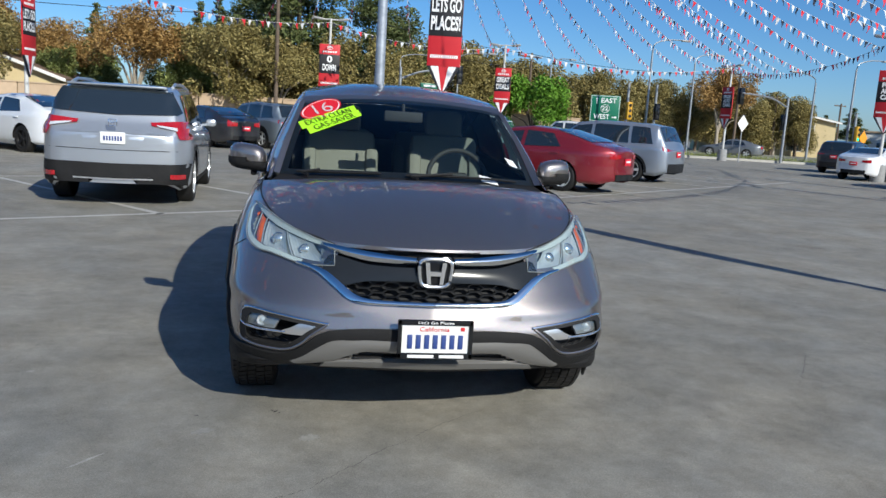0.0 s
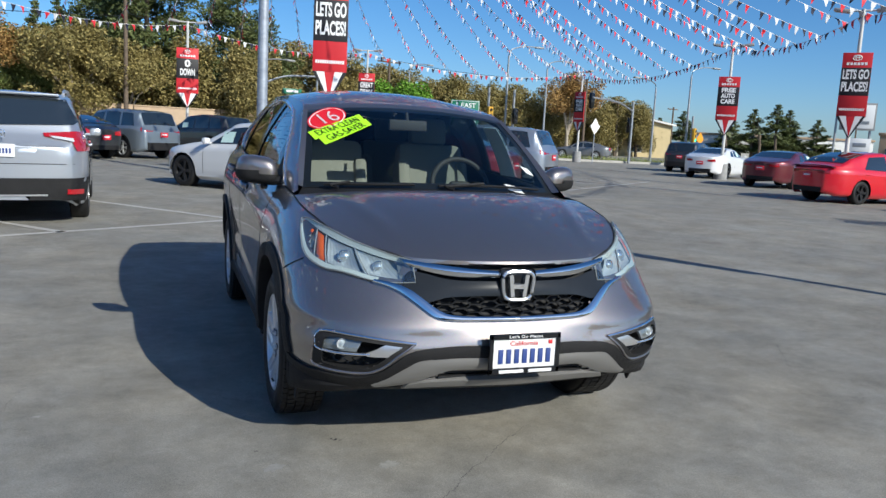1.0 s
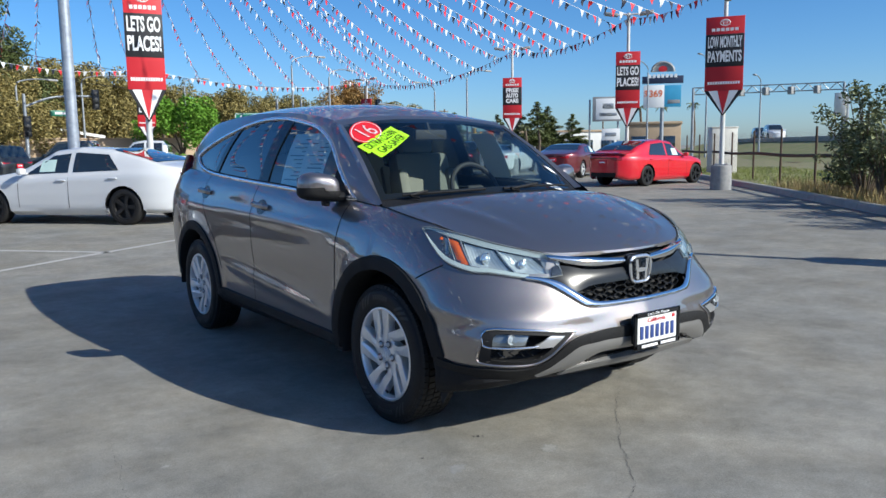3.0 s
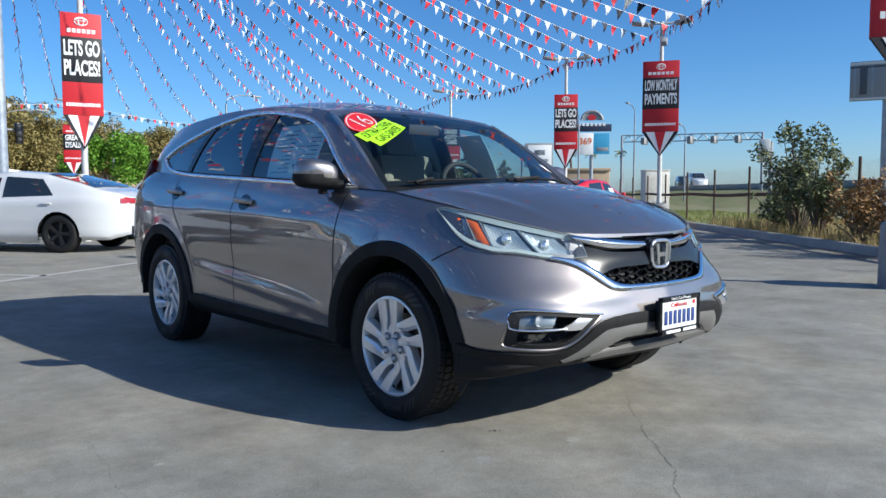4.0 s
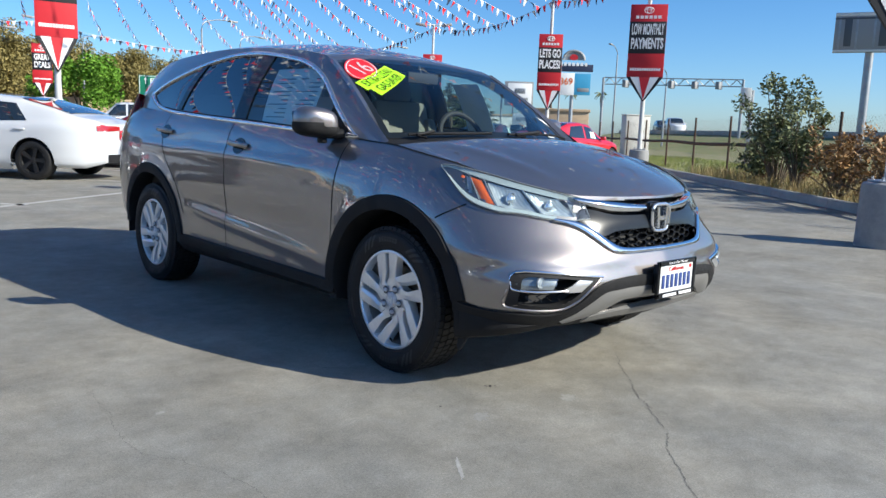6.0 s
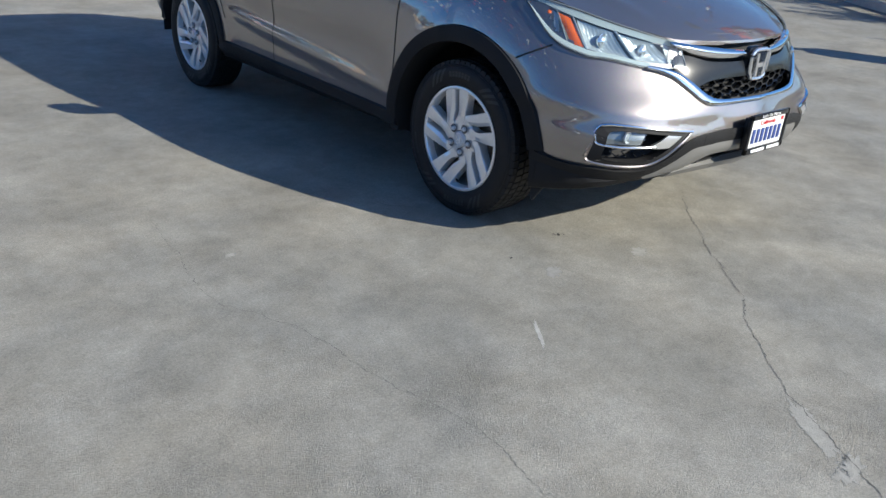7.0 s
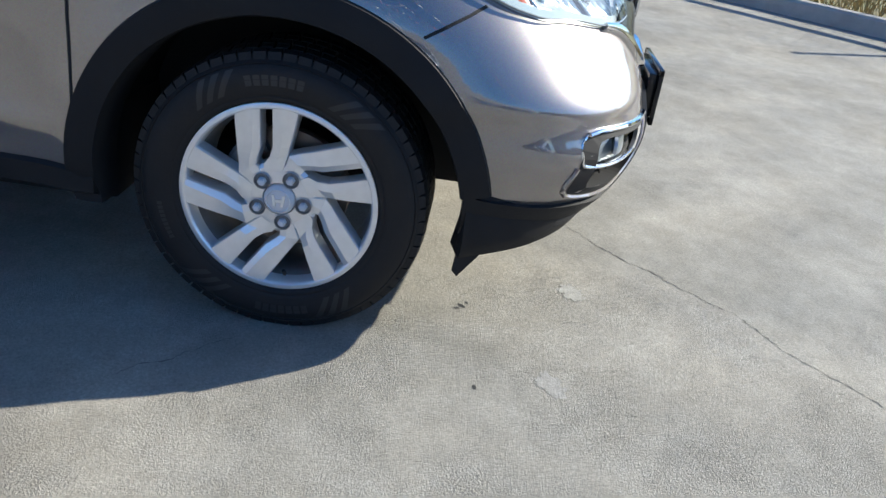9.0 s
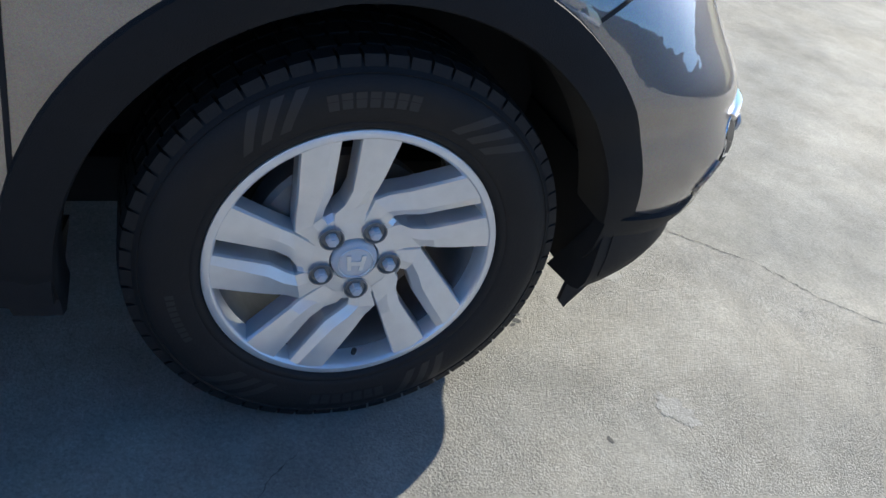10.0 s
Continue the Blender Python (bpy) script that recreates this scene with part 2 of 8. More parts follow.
# ---- ground ----
def asphalt():
    m = bpy.data.materials.new("worn_asphalt")
    m.use_nodes = True
    nt = m.node_tree
    N, Lk = nt.nodes.new, nt.links.new
    b = nt.nodes["Principled BSDF"]
    tc = N("ShaderNodeTexCoord")

    def tex(kind, scale, detail=6, rough=.6, **kw):
        n = N(kind)
        n.inputs["Scale"].default_value = scale
        if "Detail" in n.inputs:
            n.inputs["Detail"].default_value = detail
            n.inputs["Roughness"].default_value = rough
        Lk(tc.outputs["Object"], n.inputs["Vector"])
        return n

    def ramp(src, a, ca, c, cc):
        r = N("ShaderNodeValToRGB")
        r.color_ramp.elements[0].position, r.color_ramp.elements[1].position = a, c
        r.color_ramp.elements[0].color, r.color_ramp.elements[1].color = (*ca, 1), (*cc, 1)
        Lk(src, r.inputs["Fac"])
        return r

    def mix(kind, fac, a, b2):
        x = N("ShaderNodeMix")
        x.data_type, x.blend_type = 'RGBA', kind
        if isinstance(fac, float):
            x.inputs["Factor"].default_value = fac
        else:
            Lk(fac, x.inputs["Factor"])
        Lk(a, x.inputs["A"])
        Lk(b2, x.inputs["B"])
        return x.outputs["Result"]

    big = ramp(tex("ShaderNodeTexNoise", .22, 5).outputs["Fac"], .32, (.235, .232, .220), .68, (.318, .311, .292))
    mid = ramp(tex("ShaderNodeTexNoise", 1.7, 9, .72).outputs["Fac"], .30, (.66, .65, .63), .64, (1.07, 1.06, 1.045))
    def pebble(scale):
        n = N("ShaderNodeTexVoronoi")
        n.inputs["Scale"].default_value = scale
        Lk(tc.outputs["Object"], n.inputs["Vector"])
        return n

    stones = pebble(230)
    grit = ramp(stones.outputs["Color"], .05, (.86, .86, .85), .95, (1.15, 1.145, 1.12))
    fine = ramp(tex("ShaderNodeTexNoise", 11, 7, .7).outputs["Fac"], .33, (.88, .88, .87), .66, (1.08, 1.08, 1.07))
    c = mix('MULTIPLY', 1.0, big.outputs[0], mid.outputs[0])
    c = mix('MULTIPLY', .9, c, grit.outputs[0])
    c = mix('MULTIPLY', 1.0, c, fine.outputs[0])
    speck = ramp(tex("ShaderNodeTexNoise", 120, 4, .8).outputs["Fac"], .34, (.80, .80, .79), .66, (1.20, 1.20, 1.18))
    c = mix('MULTIPLY', .9, c, speck.outputs[0])
    warm = ramp(tex("ShaderNodeTexNoise", .75, 6, .65).outputs["Fac"], .35, (.985, .995, 1.01), .65, (1.045, 1.0, .93))
    c = mix('MULTIPLY', 1.0, c, warm.outputs[0])
    # pale scuffed patches
    scuff = ramp(tex("ShaderNodeTexNoise", 3.1, 10, .75).outputs["Fac"], .62, (0, 0, 0), .74, (.55, .55, .55))
    pale = N("ShaderNodeRGB")
    pale.outputs[0].default_value = (.40, .385, .345, 1)
    c = mix('MIX', scuff.outputs[0], c, pale.outputs[0])
    # dark oil stains
    oil = ramp(tex("ShaderNodeTexNoise", .9, 4, .5).outputs["Fac"], .66, (0, 0, 0), .76, (.45, .45, .45))
    dark = N("ShaderNodeRGB")
    dark.outputs[0].default_value = (.07, .065, .06, 1)
    c = mix('MIX', oil.outputs[0], c, dark.outputs[0])
    Lk(c, b.inputs["Base Color"])
    b.inputs["Roughness"].default_value = .8
    b.inputs["Specular IOR Level"].default_value = .35
    # fine grit, rougher in some patches than in others
    wear = N("ShaderNodeMapRange")
    wear.inputs["From Min"].default_value, wear.inputs["From Max"].default_value = .38, .62
    wear.inputs["To Min"].default_value, wear.inputs["To Max"].default_value = .25, .85
    Lk(tex("ShaderNodeTexNoise", 2.3, 8, .7).outputs["Fac"], wear.inputs["Value"])
    bp = N("ShaderNodeBump")
    bp.inputs["Distance"].default_value = .0078
    Lk(wear.outputs["Result"], bp.inputs["Strength"])
    Lk(tex("ShaderNodeTexNoise", 205, 4, .62).outputs["Fac"], bp.inputs["Height"])
    bp2 = N("ShaderNodeBump")
    bp2.inputs["Strength"].default_value, bp2.inputs["Distance"].default_value = .14, .008
    Lk(tex("ShaderNodeTexNoise", 48, 8, .75).outputs["Fac"], bp2.inputs["Height"])
    Lk(bp.outputs["Normal"], bp2.inputs["Normal"])
    Lk(bp2.outputs["Normal"], b.inputs["Normal"])
    return m


ASPHALT = asphalt()
bm = bmesh.new()
add_poly(bm, [(-600, -600, 0), (600, -600, 0), (600, 600, 0), (-600, 600, 0)])
ground = solo("ground", bm, ASPHALT, "worn grey asphalt of a parking lot", "asphalt", kind="structure")

CRACK = mat("crack_shadow", (.075, .07, .064), .95, var=.8, scale=25, vcol=(.19, .185, .17))
CRACKPALE = mat("crack_edge", (.36, .345, .31), .9, var=.6, scale=30)
LINE = mat("white_line_paint", (.56, .55, .52), .75, var=.55, scale=12, vcol=(.27, .26, .25), bump=.2, bscale=120)
SPOT = mat("dark_spot", (.03, .03, .03), .7)


def crack(pts, w, seed, mt=None, name="crack"):
    rnd = random.Random(seed)
    L = resample(pts, int(sum((Vector(b) - Vector(a)).length for a, b in zip(pts, pts[1:])) / .010) + 2)
    P = []
    wob = Vector((0, 0, 0))
    for i, p in enumerate(L):
        d = (L[min(i + 1, len(L) - 1)] - L[max(0, i - 1)]).normalized()
        n = Vector((-d.y, d.x, 0))
        wob = wob * .88 + n * rnd.gauss(0, .0032)
        ww = w * (.25 + 1.1 * rnd.random() ** 1.5) * min(1, 6 * i / len(L), 6 * (len(L) - i) / len(L))
        q = p + wob
        P.append([q + n * ww + Vector((0, 0, .0012)), q - n * ww + Vector((0, 0, .0012))])
    part(name, grid_bm(P), mt or CRACK, ground, "thin crack in the asphalt", 0)


def P3(*a):
    return [Vector((x, y, 0)) for x, y in a]


crack(P3((.45, -.33), (.24, -.49), (-.2, -.90), (-.49, -1.23), (-.66, -1.335), (-.80, -1.47), (-.99, -1.68), (-1.12, -1.88), (-1.35, -2.2), (-1.7, -2.7)), .0022, 1)
crack(P3((-2.05, .75), (-2.05, .5), (-2.14, .05), (-2.15, -.22), (-2.01, -.48), (-1.98, -.76), (-1.95, -.97), (-1.89, -1.17), (-1.90, -1.35), (-2.0, -1.8)), .0010, 2)
crack(P3((-1.18, .30), (-1.12, .25), (-1.09, .19), (-1.05, .14), (-.95, .07)), .0014, 5)
crack(P3((2.2, -.2), (2.8, .6), (2.9, 1.7), (3.6, 2.9)), .002, 7)
crack(P3((-1.12, -1.88), (-.9, -2.1), (-.5, -2.0), (-.1, -2.3)), .0014, 8)


def worn(name, color):
    """Material whose cover thins out, ragged, towards the rim of its patch."""
    m = mat(name, color, .9, var=.5, scale=40, bump=.28, bscale=190)
    nt = m.node_tree
    b = nt.nodes["Principled BSDF"]
    at = nt.nodes.new("ShaderNodeAttribute")
    at.attribute_name = "cover"
    tc = nt.nodes.new("ShaderNodeTexCoord")
    n = nt.nodes.new("ShaderNodeTexNoise")
    n.inputs["Scale"].default_value, n.inputs["Detail"].default_value, n.inputs["Roughness"].default_value = 55, 6, .8
    nt.links.new(tc.outputs["Object"], n.inputs["Vector"])
    k = nt.nodes.new("ShaderNodeMath")
    k.operation, k.inputs[1].default_value = 'MULTIPLY_ADD', 24
    k.use_clamp = True
    nt.links.new(at.outputs["Fac"], k.inputs[0])
    o = nt.nodes.new("ShaderNodeMath")
    o.operation, o.inputs[1].default_value, o.inputs[2].default_value = 'MULTIPLY_ADD', -34, 7.0
    nt.links.new(n.outputs["Fac"], o.inputs[0])
    nt.links.new(o.outputs[0], k.inputs[2])
    nt.links.new(k.outputs[0], b.inputs["Alpha"])
    return m


PATCH = worn("pale_patch", (.355, .345, .31))
FAINT = worn("faint_patch", (.315, .308, .285))
STREAK = worn("white_scrape", (.42, .41, .38))


def blotch(x, y, rx, ry, ang, mt, seed, name, label):
    rnd = random.Random(seed)
    if mt is not SPOT:
        rx, ry = rx * 1.5, ry * 1.6
    bm = bmesh.new()
    lay = bm.verts.layers.float.new("cover")
    P = []
    for k in range(26):
        a = 2 * math.pi * k / 26
        r = 1 + rnd.uniform(-.25, .2)
        row = []
        for f in (.02, .45, .75, 1):
            u, v = rx * r * f * math.cos(a), ry * r * f * math.sin(a)
            row.append(Vector((x + u * math.cos(ang) - v * math.sin(ang), y + u * math.sin(ang) + v * math.cos(ang), .0010)))
        P.append(row)
    grid_bm(P, True, bm)
    bm.verts.ensure_lookup_table()
    for i, v in enumerate(bm.verts):
        v[lay] = (1.0, .75, .4, 0)[i % 4]
    part(name, bm, mt, ground, label, 0)


for i, (x, y, rx, ry, a, mt) in enumerate(((-.505, -.763, .045, .030, .5, PATCH), (-1.375, -.985, .085, .007, -2.2, STREAK), (-.97, -.69, .052, .026, .5, FAINT),
                                           (-1.10, -1.80, .13, .03, .9, PATCH), (-1.2, -1.95, .07, .03, .2, PATCH), (-1.94, .10, .022, .014, .3, PATCH),
                                           (-.667, -.453, .013, .007, .8, SPOT), (-1.02, -.508, .009, .005, .2, SPOT), (-.682, -.440, .008, .005, 2, SPOT), (-.648, -.466, .006, .004, 1, SPOT))):
    blotch(x, y, rx, ry, a, mt, 40 + i, "tar_spot" if mt is SPOT else "asphalt_patch", "small dark spot of tar" if mt is SPOT else "pale worn patch in the asphalt")


def paint_line(a, b, w=.10, z=.004):
    a, b = Vector((*a, z)), Vector((*b, z))
    d = (b - a).normalized()
    n = Vector((-d.y, d.x, 0)) * w / 2
    rnd = random.Random(int(a.x * 100))
    k = max(2, int((b - a).length / .2))
    P = []
    for i in range(k + 1):
        p = a.lerp(b, i / k)
        P.append([p + n * (1 + rnd.uniform(-.12, .12)), p - n * (1 + rnd.uniform(-.12, .12))])
    ob = part("marking", grid_bm(P), LINE, ground, "worn white parking line", 0)


paint_line((-9.5, 1.75), (2.6, 9.9))
paint_line((2.6, 9.9), (16.2, 21.9))
ST = Vector((-.66, .75))
for k in range(-3, 9):
    o = Vector((-2.45, 6.38)) + Vector((.83, .558)) * 2.62 * k if k < 2 else Vector((2.6, 9.9)) + Vector((.75, .66)) * 2.62 * (k - 1.8)
    paint_line(tuple(o), tuple(o + ST * 5.4))
    paint_line(tuple(o + ST * 5.4 + Vector((-1, -.67)) * 0), tuple(o + ST * 5.4 + Vector((.83, .558)) * 2.5)) if k % 2 == 0 else None

# kerb, verge and fence along the lot's edge
KA, KD = Vector((6.35, -2.55)), Vector((.683, .731))
KN = Vector((.731, -.683))
CONC = mat("concrete_kerb", (.43, .41, .37), .85, var=.45, scale=4, vcol=(.24, .23, .2), bump=.4, bscale=60)


def kp(s, o, z):
    p = KA + KD * s + KN * o
    return Vector((p.x, p.y, z))


kerb = thing("kerb", "pale concrete kerb along the lot", "kerb", kind="structure")
for i in range(-6, 16):
    s0, s1 = i * 2.4, i * 2.4 + 2.385
    bm = bmesh.new()
    prof = ((0, 0), (.02, .13), (.05, .155), (.15, .16), (.17, .14), (.17, 0))
    grid_bm([[kp(s0 + (s1 - s0) * k / 4, o, z) for o, z in prof] for k in range(5)], False, bm)
    for s in (s0, s1):
        add_poly(bm, [kp(s, o, z) for o, z in prof])
    bmesh.ops.recalc_face_normals(bm, faces=bm.faces)
    part("kerbstone", bm, CONC, kerb, "", 30)
DIRT = mat("dry_verge_soil", (.24, .20, .12), .95, var=.7, scale=1.5, vcol=(.14, .17, .05), bump=.6, bscale=20)
bm = bmesh.new()
grid_bm([[kp(s, o, .10 + .05 * math.sin(s * .7 + o)) for o in (.16, 1, 3, 6, 10)] for s in lin(-16, 70, 60)], False, bm)
solo("verge", bm, DIRT, "dry soil verge with patchy grass", "verge", kind="structure")

# ---- the grey sport utility car ----
car = thing("suv_car", "dark titanium-grey sport utility car with silver alloy wheels on asphalt", "car")
AXLE_F, AXLE_R, WZ, WR = 0.0, 2.62, 0.338, 0.345
FRAC = (0, .06, .22, .38, .55, .70, .83, .93, 1)
LW = (.835, .885, .897, .903, .909, .908, .895, .868, .83)
LYF = (-.76, -.83, -.885, -.903, -.872, -.842, -.818, -.803, -.79)
LYR = (3.50, 3.57, 3.62, 3.63, 3.60, 3.56, 3.51, 3.46, 3.40)
LP = (4.2, 4.4, 4.8, 4.8, 4.2, 3.4, 3.0, 2.8, 2.6)
YC, YD = 0.10, 2.75


def top_z(y):
    return interp(y, (-.79, -.70, -.55, -.27, .09, .4, 1.5, 2.5, 3.0, 3.4), (.862, .868, .905, .985, 1.045, 1.066, 1.118, 1.168, 1.2, 1.21))


def bottom_z(y):
    return interp(y, (-.8, -.3, .5, 2.2, 3.0, 3.6), (.315, .29, .285, .30, .36, .40))


def line_w(i, y):
    """Half width of a feature line along the side."""
    w = LW[i]
    if i == 8:
        return interp(y, (.1, .4, 1.0, 1.6, 2.4, 2.8), (.79, .785, .825, .838, .815, .785))
    if i == 7:
        return interp(y, (.1, .4, 1.0, 1.8, 2.8), (.838, .842, .868, .872, .845))
    if i == 6:
        return interp(y, (.1, .5, 1.2, 2.8), (.88, .885, .895, .885))
    return w


def ring(u, i):
    """A point of feature line i; u runs 0..1 round the nose, 1..2 along the side, 2..3 round the tail."""
    p = LP[i]
    if u <= 1:
        a = u * math.pi / 2
        s, c = math.sin(a), math.cos(a)
        r = (s ** p + c ** p) ** (-1 / p)
        w = line_w(i, YC)
        fx = r * s
        x, y = w * fx, YC - (YC - LYF[i]) * r * c + (0.085 * fx ** 1.1 * (1 - .35 * fx ** 4) * min(1, r * c) if i < 8 else 0.03 * fx * min(1, r * c))
    elif u <= 2:
        y = YC + (YD - YC) * (u - 1)
        x = line_w(i, y)
    else:
        a = (3 - u) * math.pi / 2
        s, c = math.sin(a), math.cos(a)
        r = (s ** 3.6 + c ** 3.6) ** (-1 / 3.6)
        x, y = line_w(i, YD) * r * s, YD + (LYR[i] - YD) * r * c
    zb, zt = bottom_z(y), top_z(y)
    return Vector((x, y, zb + FRAC[i] * (zt - zb)))


def catmull(p, t):
    """The point at t of a Catmull-Rom line through the rows p."""
    k = min(len(p) - 2, int(t))
    f = t - k
    a = p[k - 1] if k > 0 else p[0] * 2 - p[1]
    d = p[k + 2] if k + 2 < len(p) else p[-1] * 2 - p[-2]
    b, c = p[k], p[k + 1]
    return 0.5 * ((2 * b) + (c - a) * f + (2 * a - 5 * b + 4 * c - d) * f * f + (3 * b - a - 3 * c + d) * f ** 3)


US = [k / 70 for k in range(70)] + [1 + k / 150 for k in range(150)] + [2 + k / 40 for k in range(41)]
NV = 56


def skin_point(u, t):
    q = catmull([ring(u, i) for i in range(9)], t)
    if u < 1.12:
        # crease across the bumper with a hollow below it
        d = Vector((q.x, q.y - .2, 0)).normalized()
        zc = .600 + .02 * sst(.5, .9, q.x)
        k = sst(.12, .40, q.x) * (1 - sst(1.0, 1.12, u))
        dz = q.z - zc
        q += d * k * (.0062 * math.exp(-(dz / .016) ** 2 if dz < 0 else -(dz / .055) ** 2) - .005 * math.exp(-((dz + .055) / .03) ** 2))
    # crease along the doors and a hollow under it
    if 1 <= u <= 2:
        q.x -= 0.010 * math.exp(-((q.z - 0.60) / 0.09) ** 2) * sst(.45, .8, q.y) * (1 - sst(2.0, 2.35, q.y))
        q.x += 0.007 * math.exp(-((q.z - (0.90 + .03 * (q.y - 1))) / 0.035) ** 2) * sst(.3, .8, q.y) * (1 - sst(2.7, 3.0, q.y))
        for ya in (AXLE_F, AXLE_R):
            d = math.hypot(q.y - ya, q.z - WZ)
            q.x += 0.012 * math.exp(-((d - .47) / .06) ** 2) * (1 if q.z < .95 else 0)
    return q


LOWER = [[skin_point(u, 8 * j / NV) for j in range(NV + 1)] for u in US]
# pressed crease low on the doors, and a softer one at the handles
for row in LOWER:
    for q in row:
        if .40 < q.y < 2.3 and q.x > .6:
            w = sst(.42, .62, q.y) * (1 - sst(1.9, 2.25, q.y))
            q.x += w * (.010 * math.exp(-((q.z - .435 - .085 * (q.y - .45)) / .034) ** 2) + .006 * math.exp(-((q.z - .90 - .03 * q.y) / .028) ** 2))

# the upper body: side of the cabin, from the belt to the roof's edge
G_LINE = curve_through([(.755, .20, 1.062), (.70, .525, 1.265), (.625, .865, 1.475), (.612, 1.03, 1.522), (.605, 1.3, 1.556), (.60, 1.7, 1.582),
                        (.588, 2.2, 1.590), (.573, 2.8, 1.562), (.565, 3.1, 1.52), (.55, 3.30, 1.46)], 200)
B_LINE = curve_through([(.775, .20, 1.052)] + [(line_w(8, y), y, top_z(y)) for y in (.4, .7, 1.0, 1.3, 1.6, 2.0, 2.4, 2.7)] + [(.765, 3.0, 1.2), (.70, 3.27, 1.207)], 200)


def cabin_side():
    P = []
    for b, g in zip(B_LINE, G_LINE):
        row = []
        for k in range(43):
            f = k / 42
            q = b.lerp(g, f)
            q.x += 0.028 * math.sin(math.pi * f) * min(1, (g.z - b.z) / .3)
            row.append(q)
        P.append(row)
    return P


CABIN = cabin_side()


def mirror(P):
    return [[Vector((-q.x, q.y, q.z)) for q in row] for row in P]


def flat_mesh(P):
    vs, fs = [], []
    for row in P:
        vs += row
    n = len(P[0])
    for i in range(len(P) - 1):
        for j in range(n - 1):
            fs.append((i * n + j, (i + 1) * n + j, (i + 1) * n + j + 1, i * n + j + 1))
    return vs, fs


from mathutils.bvhtree import BVHTree
BV = {}
for key, P in (("low", LOWER), ("cabin", CABIN)):
    vs, fs = flat_mesh(P)
    BV[key] = BVHTree.FromPolygons(vs, fs)


def on(key, p, off=0.0):
    """The nearest point of the right-hand skin to p (x taken positive), raised by off."""
    q, n, _, _ = BV[key].find_nearest(Vector((abs(p[0]), p[1], p[2])))
    c = Vector((0.0, 1.3, 0.8)) if key == "cabin" else Vector((0, min(2.4, max(0.2, q.y)), q.z))
    if n.dot(q - c) < 0:
        n = -n
    return q + n * off


def front_at(x, z):
    """The skin's point in front at height z and width x."""
    q, n, _, _ = BV["low"].ray_cast(Vector((abs(x), -3, z)), Vector((0, 1, 0)))
    return q if q else Vector((abs(x), -.3, z))


def side_at(y, z, key="low"):
    q, n, _, _ = BV[key].ray_cast(Vector((3, y, z)), Vector((-1, 0, 0)))
    return q if q else Vector((.88, y, z))


def flip(p, s):
    return Vector((p[0] * s, p[1], p[2]))


def strip(top, bot, key, off, thick, s=1, nu=24, nv=6, smooth_line=True, bm=None, bulge=0.0):
    """A solid panel between two lines, laid on the skin; s = -1 builds it on the other side of the car."""
    f = curve_through if smooth_line else resample
    A, B = f(top, nu), f(bot, nu)
    outer, inner = [], []
    for a, b in zip(A, B):
        ro, ri = [], []
        for k in range(nv):
            t = k / (nv - 1)
            p = a.lerp(b, t)
            ro.append(flip(on(key, p, off + bulge * math.sin(math.pi * t)), s))
            ri.append(flip(on(key, p, off - thick), s))
        outer.append(ro)
        inner.append(ri)
    bm = bm or bmesh.new()
    grid_bm(outer, False, bm)
    if thick > 0:
        grid_bm(inner, False, bm)
        ring_o = [r[0] for r in outer] + outer[-1][1:] + [r[-1] for r in reversed(outer[:-1])] + list(reversed(outer[0][1:-1]))
        ring_i = [r[0] for r in inner] + inner[-1][1:] + [r[-1] for r in reversed(inner[:-1])] + list(reversed(inner[0][1:-1]))
        grid_bm(list(map(list, zip(ring_o, ring_i))), True, bm)
        bmesh.ops.remove_doubles(bm, verts=bm.verts, dist=1e-5)
    bmesh.ops.recalc_face_normals(bm, faces=bm.faces)
    return bm


def in_poly(x, z, poly):
    c, j = False, len(poly) - 1
    for i in range(len(poly)):
        (xi, zi), (xj, zj) = poly[i], poly[j]
        if (zi > z) != (zj > z) and x < (xj - xi) * (z - zi) / (zj - zi) + xi:
            c = not c
        j = i
    return c


GRILLE_POLY = [(0, .850), (.40, .850), (.43, .80), (.41, .72), (.345, .655), (.29, .640), (0, .640)]
FOG_EDGE = [(.445, .538), (.56, .552), (.67, .564), (.77, .572), (.806, .556), (.818, .51), (.818, .44), (.800, .420), (.70, .409), (.61, .414), (.555, .450), (.50, .500), (.445, .538)]
FOG_POLY = [(.68 + (x - .68) * .86, .490 + (z - .490) * .84) for x, z in FOG_EDGE[:-1]]
SKID_POLY = [(0, .385), (.38, .385), (.30, .425), (0, .43)]
LAMP_TOP = ((.425, -.705, .855), (.52, -.648, .876), (.63, -.535, .908), (.72, -.385, .946), (.785, -.26, .977), (.812, -.232, .984))
LAMP_BOT = ((.421, -.748, .768), (.50, -.722, .762), (.59, -.68, .768), (.695, -.59, .787), (.770, -.52, .800), (.818, -.40, .845), (.818, -.236, .975))
LAMP_POLY = [(.47, .835), (.56, .868), (.65, .895), (.73, .928), (.775, .94), (.795, .88), (.77, .83), (.70, .808), (.60, .79), (.47, .783)]


def keep_face(q):
    for ya in (AXLE_F, AXLE_R):
        if abs(q.x) > .45 and math.hypot(q.y - ya, q.z - WZ) < .452 and q.z < .85:
            return False
    if q.y < -.2:
        for poly in (GRILLE_POLY, FOG_POLY, SKID_POLY, LAMP_POLY) if q.y < -.38 else (LAMP_POLY,):
            if in_poly(abs(q.x), q.z, poly):
                return False
    return True


